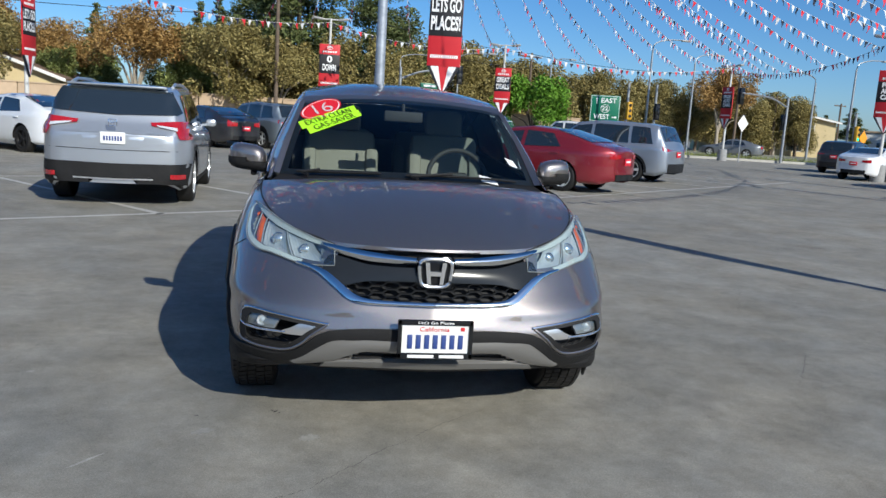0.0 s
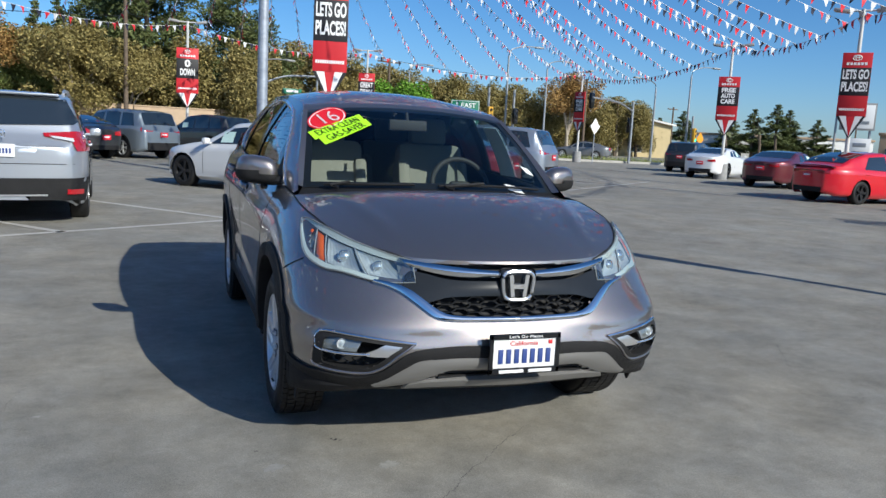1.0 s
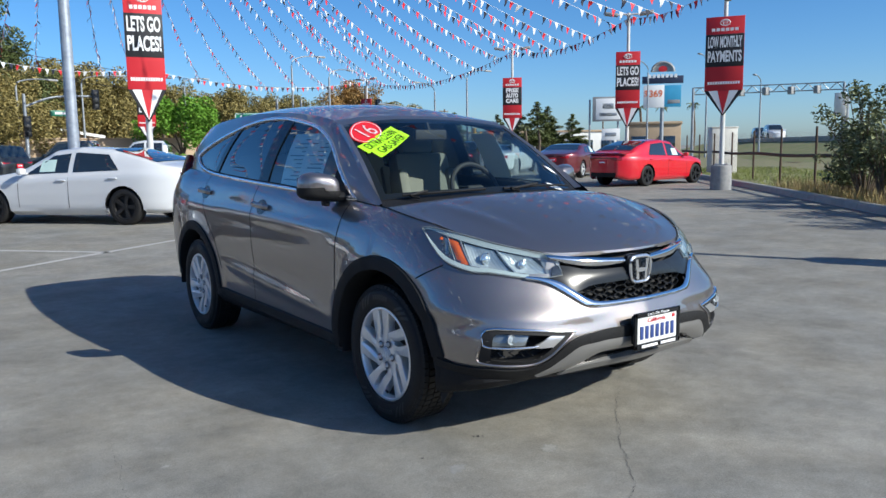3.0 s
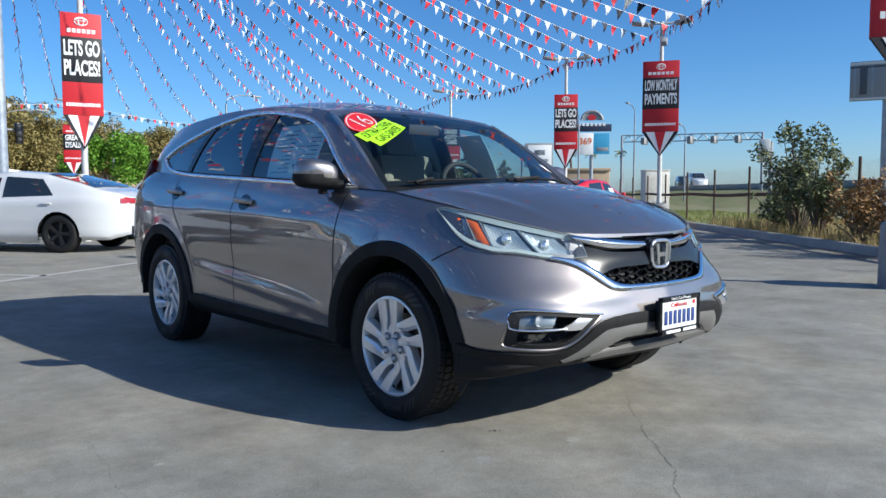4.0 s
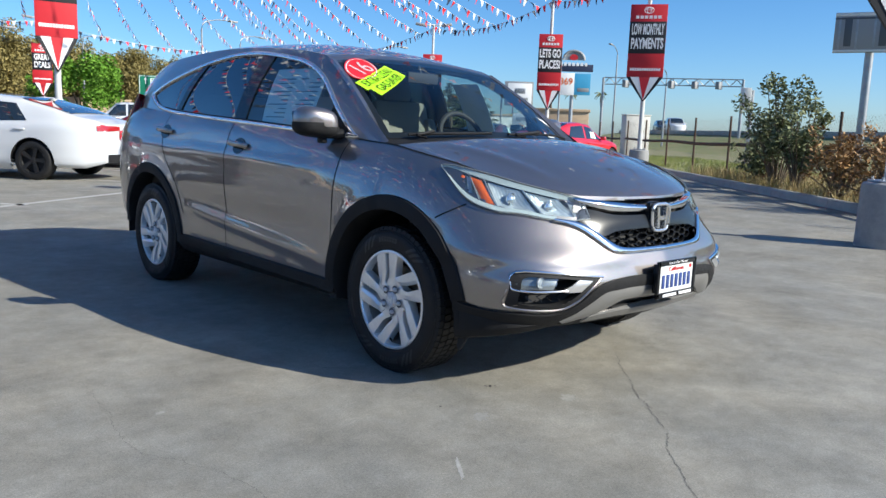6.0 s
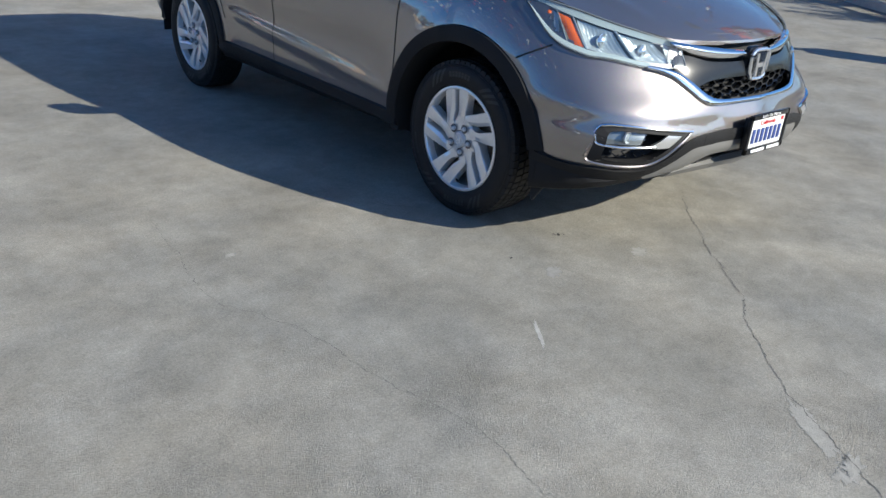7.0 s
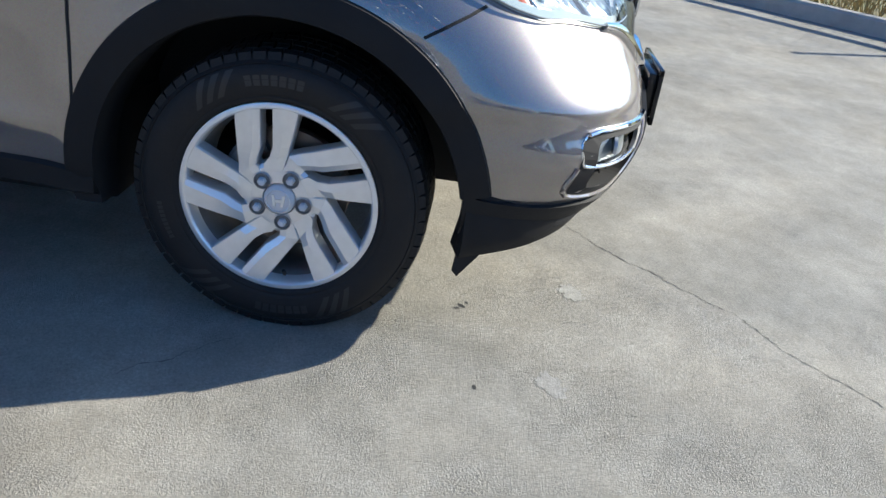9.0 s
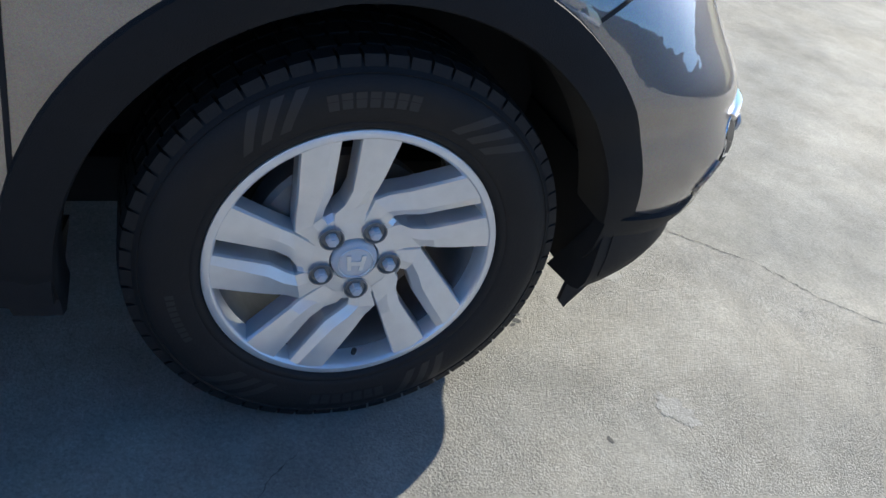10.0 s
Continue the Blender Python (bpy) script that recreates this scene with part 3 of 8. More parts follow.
def body_mesh():
    bm = bmesh.new()
    for s in (1, -1):
        P = LOWER if s > 0 else mirror(LOWER)
        V = [[bm.verts.new(p) for p in row] for row in P]
        for i in range(len(V) - 1):
            for j in range(NV):
                c = (P[i][j] + P[i + 1][j + 1]) / 2
                if keep_face(c):
                    f = (V[i][j], V[i + 1][j], V[i + 1][j + 1], V[i][j + 1])
                    bm.faces.new(f if s > 0 else tuple(reversed(f)))
    bmesh.ops.delete(bm, geom=[v for v in bm.verts if not v.link_faces], context='VERTS')
    bmesh.ops.remove_doubles(bm, verts=bm.verts, dist=2e-4)
    return bm


body = part("body", body_mesh(), TITANIUM, car, "metallic grey body panels", 50)

# hood
L8 = [ring(k / 60, 8) for k in range(61)]
hood_edge = [flip(p, -1) for p in reversed(L8)] + L8[1:]


def hood_mesh():
    P = []
    n = len(hood_edge)
    for i, e in enumerate(hood_edge):
        c = e.x / .79
        k = Vector((.79 * c, .10 - .12 * (1 - c * c), 1.047 + .05 * (1 - abs(c) ** 2.2)))
        row = []
        for j in range(33):
            t = j / 32
            q = e.lerp(k, t)
            w = max(0, 1 - abs(c) ** 2.6)
            q.z += w * .042 * (4 * t * (1 - t)) ** .8
            # raised ridges running back from the grille's corners
            q.z += .008 * math.exp(-((abs(q.x) - (.42 + .2 * t)) / .05) ** 2) * math.sin(math.pi * t)
            row.append(q)
        P.append(row)
    bm = grid_bm(P)
    # folded front lip
    lip = [[Vector(r[0]), Vector((r[0].x * .985, r[0].y + .012, r[0].z - .018))] for r in P[20:-20]]
    grid_bm(lip, False, bm)
    bmesh.ops.remove_doubles(bm, verts=bm.verts, dist=1e-5)
    bmesh.ops.recalc_face_normals(bm, faces=bm.faces)
    return bm


part("hood", hood_mesh(), TITANIUM, car, "metallic grey hood", 60)

# cabin sides, roof, tail
def cabin_mesh():
    bm = bmesh.new()
    for s in (1, -1):
        P = CABIN if s > 0 else mirror(CABIN)
        V = [[bm.verts.new(p) for p in row] for row in P]
        for i in range(len(P) - 1):
            for j in range(len(P[0]) - 1):
                c = (P[i][j] + P[i + 1][j + 1]) / 2
                if not in_window(c.y, c.z):
                    bm.faces.new((V[i][j], V[i + 1][j], V[i + 1][j + 1], V[i][j + 1]))
    bmesh.ops.delete(bm, geom=[v for v in bm.verts if not v.link_faces], context='VERTS')
    bmesh.ops.recalc_face_normals(bm, faces=bm.faces)
    return bm


DLO_TOP = curve_through([(0, .44, 1.085), (0, .62, 1.215), (0, .83, 1.37), (0, 1.02, 1.455), (0, 1.25, 1.503), (0, 1.66, 1.545), (0, 2.05, 1.528), (0, 2.45, 1.455), (0, 2.75, 1.375), (0, 2.93, 1.30)], 60)
DLO_BOT = curve_through([(0, .40, 1.078), (0, .8, 1.093), (0, 1.5, 1.127), (0, 2.1, 1.155), (0, 2.50, 1.180), (0, 2.75, 1.215), (0, 2.93, 1.292)], 60)
DTY, DTZ = [p.y for p in DLO_TOP], [p.z for p in DLO_TOP]
DBY, DBZ = [p.y for p in DLO_BOT], [p.z for p in DLO_BOT]


def in_window(y, z):
    return .46 < y < 2.90 and interp(y, DBY, DBZ) + .012 < z < interp(y, DTY, DTZ) - .012


part("cabin_side", cabin_mesh(), TITANIUM, car, "metallic grey pillars and roof rails", 60)


def cab(y, z):
    return side_at(y, z, "cabin")


def roof_mesh():
    G = [g for g in G_LINE if g.y >= .83]
    P = []
    for g in G:
        row = []
        for k in range(25):
            c = -1 + k / 12
            crown = .062 * sst(.75, 1.5, g.y) * .6 + .027
            row.append(Vector((g.x * c, g.y + .06 * (1 - c * c) * (1 - sst(.84, 1.3, g.y)), g.z + crown * (1 - abs(c) ** 2.3))))
        P.append(row)
    return grid_bm(P)


part("roof", roof_mesh(), TITANIUM, car, "metallic grey roof", 60)
# tail: liftgate glass and upper gate from the belt round to the roof's end
tail_bm = bmesh.new()
g_end = G_LINE[-1]
top_row = [Vector((g_end.x * c, g_end.y, g_end.z + .0622 * (1 - abs(c) ** 2.3))) for c in (-1 + k / 12 for k in range(25))]
bot_row = [Vector((.70 * (-1 + k / 12), 3.27 + .13 * (1 - (-1 + k / 12) ** 2), 1.207)) for k in range(25)]
grid_bm([[a.lerp(b, k / 8) + Vector((0, .03 * math.sin(math.pi * k / 8), 0)) for k in range(9)] for a, b in zip(top_row, bot_row)], False, tail_bm)
part("liftgate_glass", tail_bm, GLOSSBLACK, car, "dark rear window")

# windscreen
def ws_row(t, n=31, inset=0.0, off=0.0):
    row = []
    for k in range(n):
        c = (-1 + 2 * k / (n - 1)) * (1 - inset)
        b = Vector((.715 * c, 0.285 - .215 * (1 - abs(c) ** 2.0), 1.075 + .022 * (1 - c * c)))
        g = Vector((.60 * c, .865 + .06 * (1 - c * c), 1.477 + .045 * (1 - abs(c) ** 2.3)))
        q = b.lerp(g, t)
        q += Vector((0, -.5, .85)) * (.022 * math.sin(math.pi * t) + off)
        row.append(q)
    return row


def ws_point(c, t, off=0.0):
    b = Vector((.715 * c, 0.285 - .215 * (1 - abs(c) ** 2.0), 1.075 + .022 * (1 - c * c)))
    g = Vector((.60 * c, .865 + .06 * (1 - c * c), 1.477 + .045 * (1 - abs(c) ** 2.3)))
    return b.lerp(g, t) + Vector((0, -.5, .85)) * (.022 * math.sin(math.pi * t) + off)


bm = face_out(grid_bm([ws_row(k / 16) for k in range(17)]), (0, 1.6, .7))
windscreen = part("windscreen", bm, WSGLASS, car, "clear slightly tinted windscreen", 60)
# black frit band round the glass
bm = bmesh.new()
grid_bm([[ws_point(-1 + 2 * k / 40, t, -.004) for t in (0, .06)] for k in range(41)], False, bm)
grid_bm([[ws_point(-1 + 2 * k / 40, t, -.004) for t in (.955, 1)] for k in range(41)], False, bm)
for s in (1, -1):
    grid_bm([[ws_point(s * c, k / 20, -.004) for c in (.95, 1)] for k in range(21)], False, bm)
part("windscreen_border", bm, INK, windscreen, "black border of the windscreen")
for s in (1, -1):
    bm = bmesh.new()
    P = []
    for k in range(21):
        a, g = ws_point(s * 1.0, k / 20, .002), None
        o = Vector((s * interp(a.z, (1.05, 1.2, 1.48), (.757, .728, .626)), interp(a.z, (1.06, 1.265, 1.48), (.20, .525, .87)) + .02, a.z))
        P.append([a, a.lerp(o, .5) + Vector((s * .012, -.012, .008)), o])
    grid_bm(P, False, bm)
    part("windscreen_pillar", bm, TITANIUM, car, "grey pillar beside the windscreen", 60)
# cowl: dark panel between hood and glass
bm = bmesh.new()
P = []
for k in range(41):
    c = -1 + k / 20
    a = Vector((.79 * c, .10 - .12 * (1 - c * c), 1.040 + .05 * (1 - abs(c) ** 2.2)))
    b = ws_point(c, 0, -.004)
    P.append([a, a.lerp(b, .5) + Vector((0, 0, -.012)), b + Vector((0, .01, 0))])
grid_bm(P, False, bm)
part("cowl", bm, BLACKPLAST, car, "black plastic cowl under the windscreen")

# side glass: panes follow the cabin's curve
def dz_top(y):
    return interp(y, DTY, DTZ)


def dz_bot(y):
    return interp(y, DBY, DBZ)


def pane(name, yb, yt, material, s, label):
    top = [cab(y, dz_top(y) - .008) for y in lin(*yt, 14)]
    bot = [cab(y, dz_bot(y) + .008) for y in lin(*yb, 14)]
    A, B = curve_through(top, 26), curve_through(bot, 26)
    P = [[flip(on("cabin", a.lerp(b, k / 7), -.006), s) for k in range(8)] for a, b in zip(A, B)]
    return part(name, face_out(grid_bm(P), (0, 1.6, .9)), material, car, label, 60)


for s in (-1, 1):
    pane("front_door_glass", (.47, 1.44), (.50, 1.42), SIDEGLASS, s, "clear front door window")
    pane("rear_door_glass", (1.57, 2.34), (1.56, 2.22), PRIVGLASS, s, "dark privacy glass of the rear door")
    pane("quarter_glass", (2.40, 2.88), (2.30, 2.88), PRIVGLASS, s, "dark rear quarter window")
    # black pillars between the panes
    for nm, yb, yt in (("door_pillar", (1.44, 1.57), (1.42, 1.56)), ("quarter_pillar", (2.34, 2.40), (2.22, 2.30))):
        top = [cab(y, dz_top(y) - .004) for y in lin(*yt, 4)]
        bot = [cab(y, dz_bot(y) + .004) for y in lin(*yb, 4)]
        part(nm, strip(top, bot, "cabin", .001, .012, s, 6, 8), GLOSSBLACK, car, "gloss black pillar between the windows")
    # black corner panel that carries the mirror
    top = [cab(y, dz_top(y) - .006) for y in lin(.44, .66, 6)]
    bot = [cab(y, dz_bot(y) + .004) for y in lin(.41, .66, 6)]
    part("mirror_panel", strip(top, bot, "cabin", .002, .012, s, 10, 6), BLACKPLAST, car, "black corner panel of the door window")
    # chrome moulding all round
    path = [cab(p.y, p.z) for p in DLO_TOP] + [cab(p.y, p.z) for p in reversed(DLO_BOT)]
    P = []
    for i, p in enumerate(path):
        d = (path[(i + 1) % len(path)] - path[i - 1]).normalized()
        q = on("cabin", p)
        nr = (on("cabin", p, .01) - q).normalized()
        e = nr.cross(d).normalized()
        P.append([flip(q + e * a + nr * h, s) for a, h in ((-.0125, -.008), (-.0115, .006), (-.006, .010), (.006, .010), (.0115, .006), (.0125, -.008))])
    bm = grid_bm(P, True)
    bmesh.ops.recalc_face_normals(bm, faces=bm.faces)
    part("window_moulding", bm, mat_get("bright_moulding", (.80, .81, .82), .16, .9), car, "chrome moulding round the side windows")
    bm = bmesh.new()
    # rubber along the belt
    sweep(bm, [flip(on("cabin", cab(p.y, p.z + .012), .002), s) for p in DLO_BOT[2:-8]], .007, 6)
    part("window_seal", bm, BLACKPLAST, car)

# shut lines: thin dark grooves that stand in the skin
def groove(pts, key, s, w=.0035, name="shut_line"):
    L = resample(pts, 60)
    P = []
    for i, p in enumerate(L):
        d = (L[min(i + 1, 59)] - L[max(i - 1, 0)]).normalized()
        q = on(key, p, .0012)
        nrm = (on(key, p, .01) - q).normalized()
        t = d.cross(nrm).normalized() * w
        P.append([flip(q - t, s), flip(q + t * .2 - nrm * .001, s), flip(q + t, s)])
    part(name, grid_bm(P), DARKPLAST, car, "narrow dark gap between panels")


for s in (-1, 1):
    groove([side_at(y, z) for y, z in ((.435, 1.05), (.432, .9), (.447, .7), (.455, .5), (.465, .34))], "low", s)
    groove([side_at(y, z) for y, z in ((1.545, 1.115), (1.55, .9), (1.555, .6), (1.56, .36))], "low", s)
    groove([side_at(y, z) for y, z in ((2.46, 1.16), (2.44, 1.0), (2.36, .86), (2.22, .72), (2.12, .52))], "low", s)
    groove([side_at(-.295, .752), side_at(-.33, .772), side_at(-.38, .80), (.845, -.425, .835)], "low", s)
    groove([(.42, -.70, .853)] + [ring(u, 8) for u in (.45, .6, .75, .9, 1.0)] + [Vector((.79, .085, 1.045))], "low", s, .004, "hood_gap")
    groove([(.785, .10, 1.047), (.79, .25, 1.055), (.785, .40, 1.062)], "low", s)

# black cladding: wheel arches, sills, lower bumper
def arch(ya, s, a0, a1, r0=.418, r1=.490):
    outer, n = [], 48
    bm = bmesh.new()
    rows = []
    for k in range(n + 1):
        a = radians(a0 + (a1 - a0) * k / n)
        row = []
        for j, r in enumerate((r0, r0 + .004, (r0 + r1) / 2, r1 - .004, r1)):
            y, z = ya - r * math.cos(a), WZ + r * 1.0 * math.sin(a)
            z = max(z, .27)
            q = side_at(y, z)
            x = max(q.x, .872) + (.004, .015, .016, .012, -.002)[j]
            row.append(Vector((s * x, y, z)))
        row.insert(0, Vector((s * .80, row[0].y, row[0].z)))
        rows.append(row)
    grid_bm(rows, False, bm)
    bmesh.ops.recalc_face_normals(bm, faces=bm.faces)
    return bm


for s in (-1, 1):
    part("arch_trim", arch(AXLE_F, s, 10, 190), BLACKPLAST, car, "black plastic wheel arch trim")
    part("arch_trim", arch(AXLE_R, s, -4, 176), BLACKPLAST, car, "black plastic wheel arch trim")
    # sill cladding
    P = []
    for k in range(41):
        y = .425 + (2.20 - .425) * k / 40
        zt = .350 + .03 * (k / 40)
        q0 = side_at(y, zt).x
        P.append([Vector((s * x, y, z)) for x, z in ((q0 - .004, zt + .012), (q0 + .012, zt), (q0 + .013, zt - .05), (.868, .275), (.80, .245), (.60, .245))])
    sb = grid_bm(P)
    for row in (P[0], P[-1]):
        add_poly(sb, row)
    part("sill", sb, BLACKPLAST, car, "black plastic sill")
    # lower bumper corner
    top = [front_at(.36, .525), front_at(.43, .515), front_at(.49, .490), front_at(.553, .435), front_at(.60, .405), front_at(.651, .391), front_at(.72, .392), front_at(.793, .398), on("low", (.865, -.47, .412)), on("low", (.885, -.42, .425))]
    bot = [front_at(.36, .483), front_at(.426, .474), front_at(.47, .448), front_at(.52, .410), front_at(.56, .375), front_at(.60, .345), front_at(.66, .325), front_at(.74, .318), on("low", (.85, -.50, .30)), on("low", (.86, -.42, .29))]
    part("bumper_cladding", strip(top, bot, "low", .012, .03, s, 34, 8), BLACKPLAST, car, "black plastic lower bumper corner")
    # the cladding's skirt deepens towards the wheel and ends in a small flap
    line = curve_through([front_at(.56, .34), front_at(.66, .34), front_at(.75, .345), on("low", (.82, -.58, .35)), on("low", (.86, -.50, .35)), side_at(-.425, .35)], 40)
    bm = bmesh.new()
    P = []
    for k, q in enumerate(line):
        f = k / 39
        n = Vector((q.x * .9, q.y * .55, 0)).normalized()
        zb = .325 - .078 * f ** 1.2
        o = q + n * (.014 * min(1, 4 * f) + .005 * f * f)
        P.append([flip(Vector((p.x, p.y, z)), s) for p, z in ((o - n * .006, .352 + .085 * f), (o, .340 + .085 * f), (o + n * .002, (zb + .36) / 2), (o - n * .002, zb + .03), (o - n * .012, zb + .008), (o - n * .03, zb), (o - n * .10, zb + .004))])
    grid_bm(P, False, bm)
    add_poly(bm, P[-1])
    bmesh.ops.recalc_face_normals(bm, faces=bm.faces)
    part("bumper_skirt", bm, BLACKPLAST, car, "black skirt of the bumper ahead of the wheel")
    e = line[-1]
    bm = bmesh.new()
    add_poly(bm, [flip(Vector((e.x - .02, e.y + dy, dz)), s) for dy, dz in ((-.050, .255), (.004, .262), (.010, .205), (-.004, .190))], (-.010 * s, 0, 0))
    part("air_deflector", bm, DARKPLAST, car, "black rubber air deflector ahead of the wheel")
    bm = bmesh.new()
    add_poly(bm, [(s * .868, -.432, .46), (s * .5, -.44, .46), (s * .5, -.44, .25), (s * .82, -.43, .25), (s * .862, -.430, .25)], (0, .006, 0))
    part("splash_guard", bm, DARKPLAST, car, "dark splash guard in the wheel housing")
    bm = bmesh.new()
    add_poly(bm, [(s * .872, .440, .46), (s * .5, .44, .46), (s * .5, .44, .262), (s * .866, .434, .262)], (0, -.006, 0))
    part("splash_guard", bm, DARKPLAST, car, "dark splash guard in the wheel housing")
    # wheel housing
    for ya in (AXLE_F, AXLE_R):
        bm = bmesh.new()
        P = []
        for k in range(33):
            a = radians(-6 + 192 * k / 32)
            y, z = ya - .455 * math.cos(a), WZ + .455 * math.sin(a)
            P.append([Vector((s * x, y, z)) for x in (.885, .80, .70, .60, .50)])
        grid_bm(P, False, bm)
        add_poly(bm, [Vector((s * .5, ya - .455 * math.cos(radians(-6 + 192 * k / 32)), WZ + .455 * math.sin(radians(-6 + 192 * k / 32)))) for k in range(33)])
        part("wheel_housing", bm, DARKPLAST, car, "black wheel housing liner")
# underbody
bm = bmesh.new()
add_box(bm, (0, 1.55, .30), (1.16, 3.6, .10), bevel=.02)
part("underbody", bm, DARKPLAST, car, "dark underbody")
# middle black band of the bumper, and silver skid trim
for s in (-1, 1):
    top = [front_at(0, .532), front_at(.15, .532), front_at(.27, .531), front_at(.37, .523)]
    bot = [front_at(0, .485), front_at(.15, .485), front_at(.27, .486), front_at(.37, .481)]
    part("bumper_band", strip(top, bot, "low", .013, .02, s, 26, 5), BLACKPLAST, car, "black plastic bumper band")
    top = [front_at(0, .488), front_at(.16, .488), front_at(.33, .486), front_at(.426, .474), front_at(.52, .415), front_at(.60, .362)]
    bot = [front_at(0, .436), front_at(.16, .436), front_at(.28, .432), front_at(.345, .412), front_at(.43, .374), front_at(.56, .345)]
    part("skid_trim", strip(top, bot, "low", .010, .03, s, 26, 6, bulge=.006), SILVERPLAST, car, "silver-painted skid trim")
    top = [front_at(0, .384), front_at(.2, .382), front_at(.37, .376), front_at(.45, .366)]
    bot = [front_at(0, .350), front_at(.2, .350), front_at(.36, .348), front_at(.47, .342)]
    part("lower_lip", strip(top, bot, "low", .012, .03, s, 20, 5), SILVERPLAST, car, "silver lower lip")
    top = [front_at(0, .352), front_at(.4, .350), front_at(.6, .34)]
    bot = [front_at(0, .318), front_at(.4, .318), front_at(.6, .318)]
    part("chin", strip(top, bot, "low", .006, .05, s, 16, 4), BLACKPLAST, car, "black chin under the bumper")
# dark intake behind the skid opening
bm = bmesh.new()
add_box(bm, (0, -.79, .41), (.80, .04, .075))
for k in range(3):
    add_box(bm, (0, -.825, .392 + .018 * k), (.66, .02, .006))
part("lower_intake", bm, DARKPLAST, car, "black lower air intake")

# grille: dark recess, hexagon mesh, black wings, chrome bars, lower chrome line
bm = bmesh.new()
P = [[front_at(x, z) + Vector((0, .055, 0)) for z in (.858, .8, .75, .7, .65, .61)] for x in lin(-.46, .46, 30)]
P = [[Vector((x, q.y, q.z)) for q in row] for x, row in zip(lin(-.46, .46, 30), P)]
grid_bm(P, False, bm)
part("grille_back", bm, DARKPLAST, car, "dark space behind the grille")
HX = bmesh.new()
HA, HB = .040, .0168
for col in range(-7, 8):
    for row in range(3):
        cx, cz = 1.5 * HA * col, .655 + 2 * HB * row + (HB if col % 2 else 0)
        if abs(cx) > interp(cz, (.645, .72), (.320, .385)) or cz > .722:
            continue
        P = []
        for dx, dz in ((1, 0), (.5, 1), (-.5, 1), (-1, 0), (-.5, -1), (.5, -1)):
            x, z = cx + HA * dx, cz + HB * dz
            yy = front_at(min(.45, abs(x)), .69).y + .010
            ix, iz = cx + HA * dx * .90, cz + HB * dz * .82
            P.append([Vector((x, yy, z)), Vector((ix, yy, iz)), Vector((ix * .997, yy + .022, iz))])
        grid_bm(P, True, HX)
part("grille_mesh", HX, GLOSSBLACK, car, "black hexagon mesh grille", 20)
for s in (-1, 1):
    # dark wing panel beside the emblem, with a slot over it
    top = [front_at(.06, .782), front_at(.20, .782), front_at(.30, .788), front_at(.38, .806), front_at(.44, .812), front_at(.462, .79)]
    bot = [front_at(.06, .724), front_at(.20, .722), front_at(.30, .716), front_at(.375, .698), front_at(.42, .708), front_at(.475, .752)]
    part("grille_wing", strip(top, bot, "low", .006, .02, s, 24, 6, bulge=.004), WINGGREY, car, "dark grey grille wing")
    # chrome upper bar
    top = [front_at(.075, .822), front_at(.18, .830), front_at(.28, .840), front_at(.38, .851), front_at(.475, .860)]
    bot = [front_at(.075, .797), front_at(.18, .796), front_at(.28, .799), front_at(.37, .813), front_at(.44, .831)]
    part("grille_bar", strip(top, bot, "low", .014, .02, s, 22, 9, bulge=.010), CHROME, car, "chrome grille bar")
    # lower chrome surround, from the headlight's foot round under the mesh
    top = [front_at(0, .642), front_at(.15, .642), front_at(.27, .646), front_at(.335, .662), front_at(.405, .712), front_at(.45, .742), front_at(.51, .762), front_at(.575, .771)]
    bot = [front_at(0, .624), front_at(.15, .624), front_at(.29, .626), front_at(.36, .641), front_at(.43, .692), front_at(.48, .728), front_at(.53, .748), front_at(.585, .760)]
    part("grille_surround", strip(top, bot, "low", .014, .02, s, 34, 5, bulge=.004), CHROME, car, "chrome strip under the grille")
    bm = bmesh.new()
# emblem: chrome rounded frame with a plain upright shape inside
emblem = part("emblem", bmesh.new(), CHROME, car, "chrome emblem on the grille")
bm = bmesh.new()
bw, bh = .068, .060
ey = front_at(0, .77).y - .020
rim_pts = []
for k in range(40):
    a = 2 * math.pi * k / 40
    c, sn = math.cos(a), math.sin(a)
    rr = (abs(c) ** 4 + abs(sn) ** 4) ** (-.25)
    wz = 1 - .10 * (-sn * rr)
    rim_pts.append(Vector((bw * rr * c * (1 + .10 * sn), ey, .769 + bh * rr * sn)))
sweep(bm, rim_pts, .0085, 8, 1.0, True)
bm.to_mesh(emblem.data)
bm.free()
emblem.data.materials.clear()
emblem.data.materials.append(mat("bright_emblem", (.62, .63, .64), .18, .8, coat=.6))
smooth_mesh(emblem.data)
bm = bmesh.new()
for s in (-1, 1):
    add_poly(bm, [(s * .018, ey - .012, .722), (s * .034, ey - .012, .722), (s * .046, ey - .012, .816), (s * .028, ey - .012, .816)], (0, .02, 0))
add_poly(bm, [(-.030, ey - .010, .757), (.030, ey - .010, .757), (.032, ey - .010, .776), (-.032, ey - .010, .776)], (0, .02, 0))
bmesh.ops.recalc_face_normals(bm, faces=bm.faces)
part("emblem_shape", bm, bpy.data.materials["bright_emblem"], emblem)
bm = bmesh.new()
add_box(bm, (0, ey + .018, .769), (.165, .02, .145), bevel=.02)
part("emblem_base", bm, GLOSSBLACK, emblem, "gloss black base of the emblem")

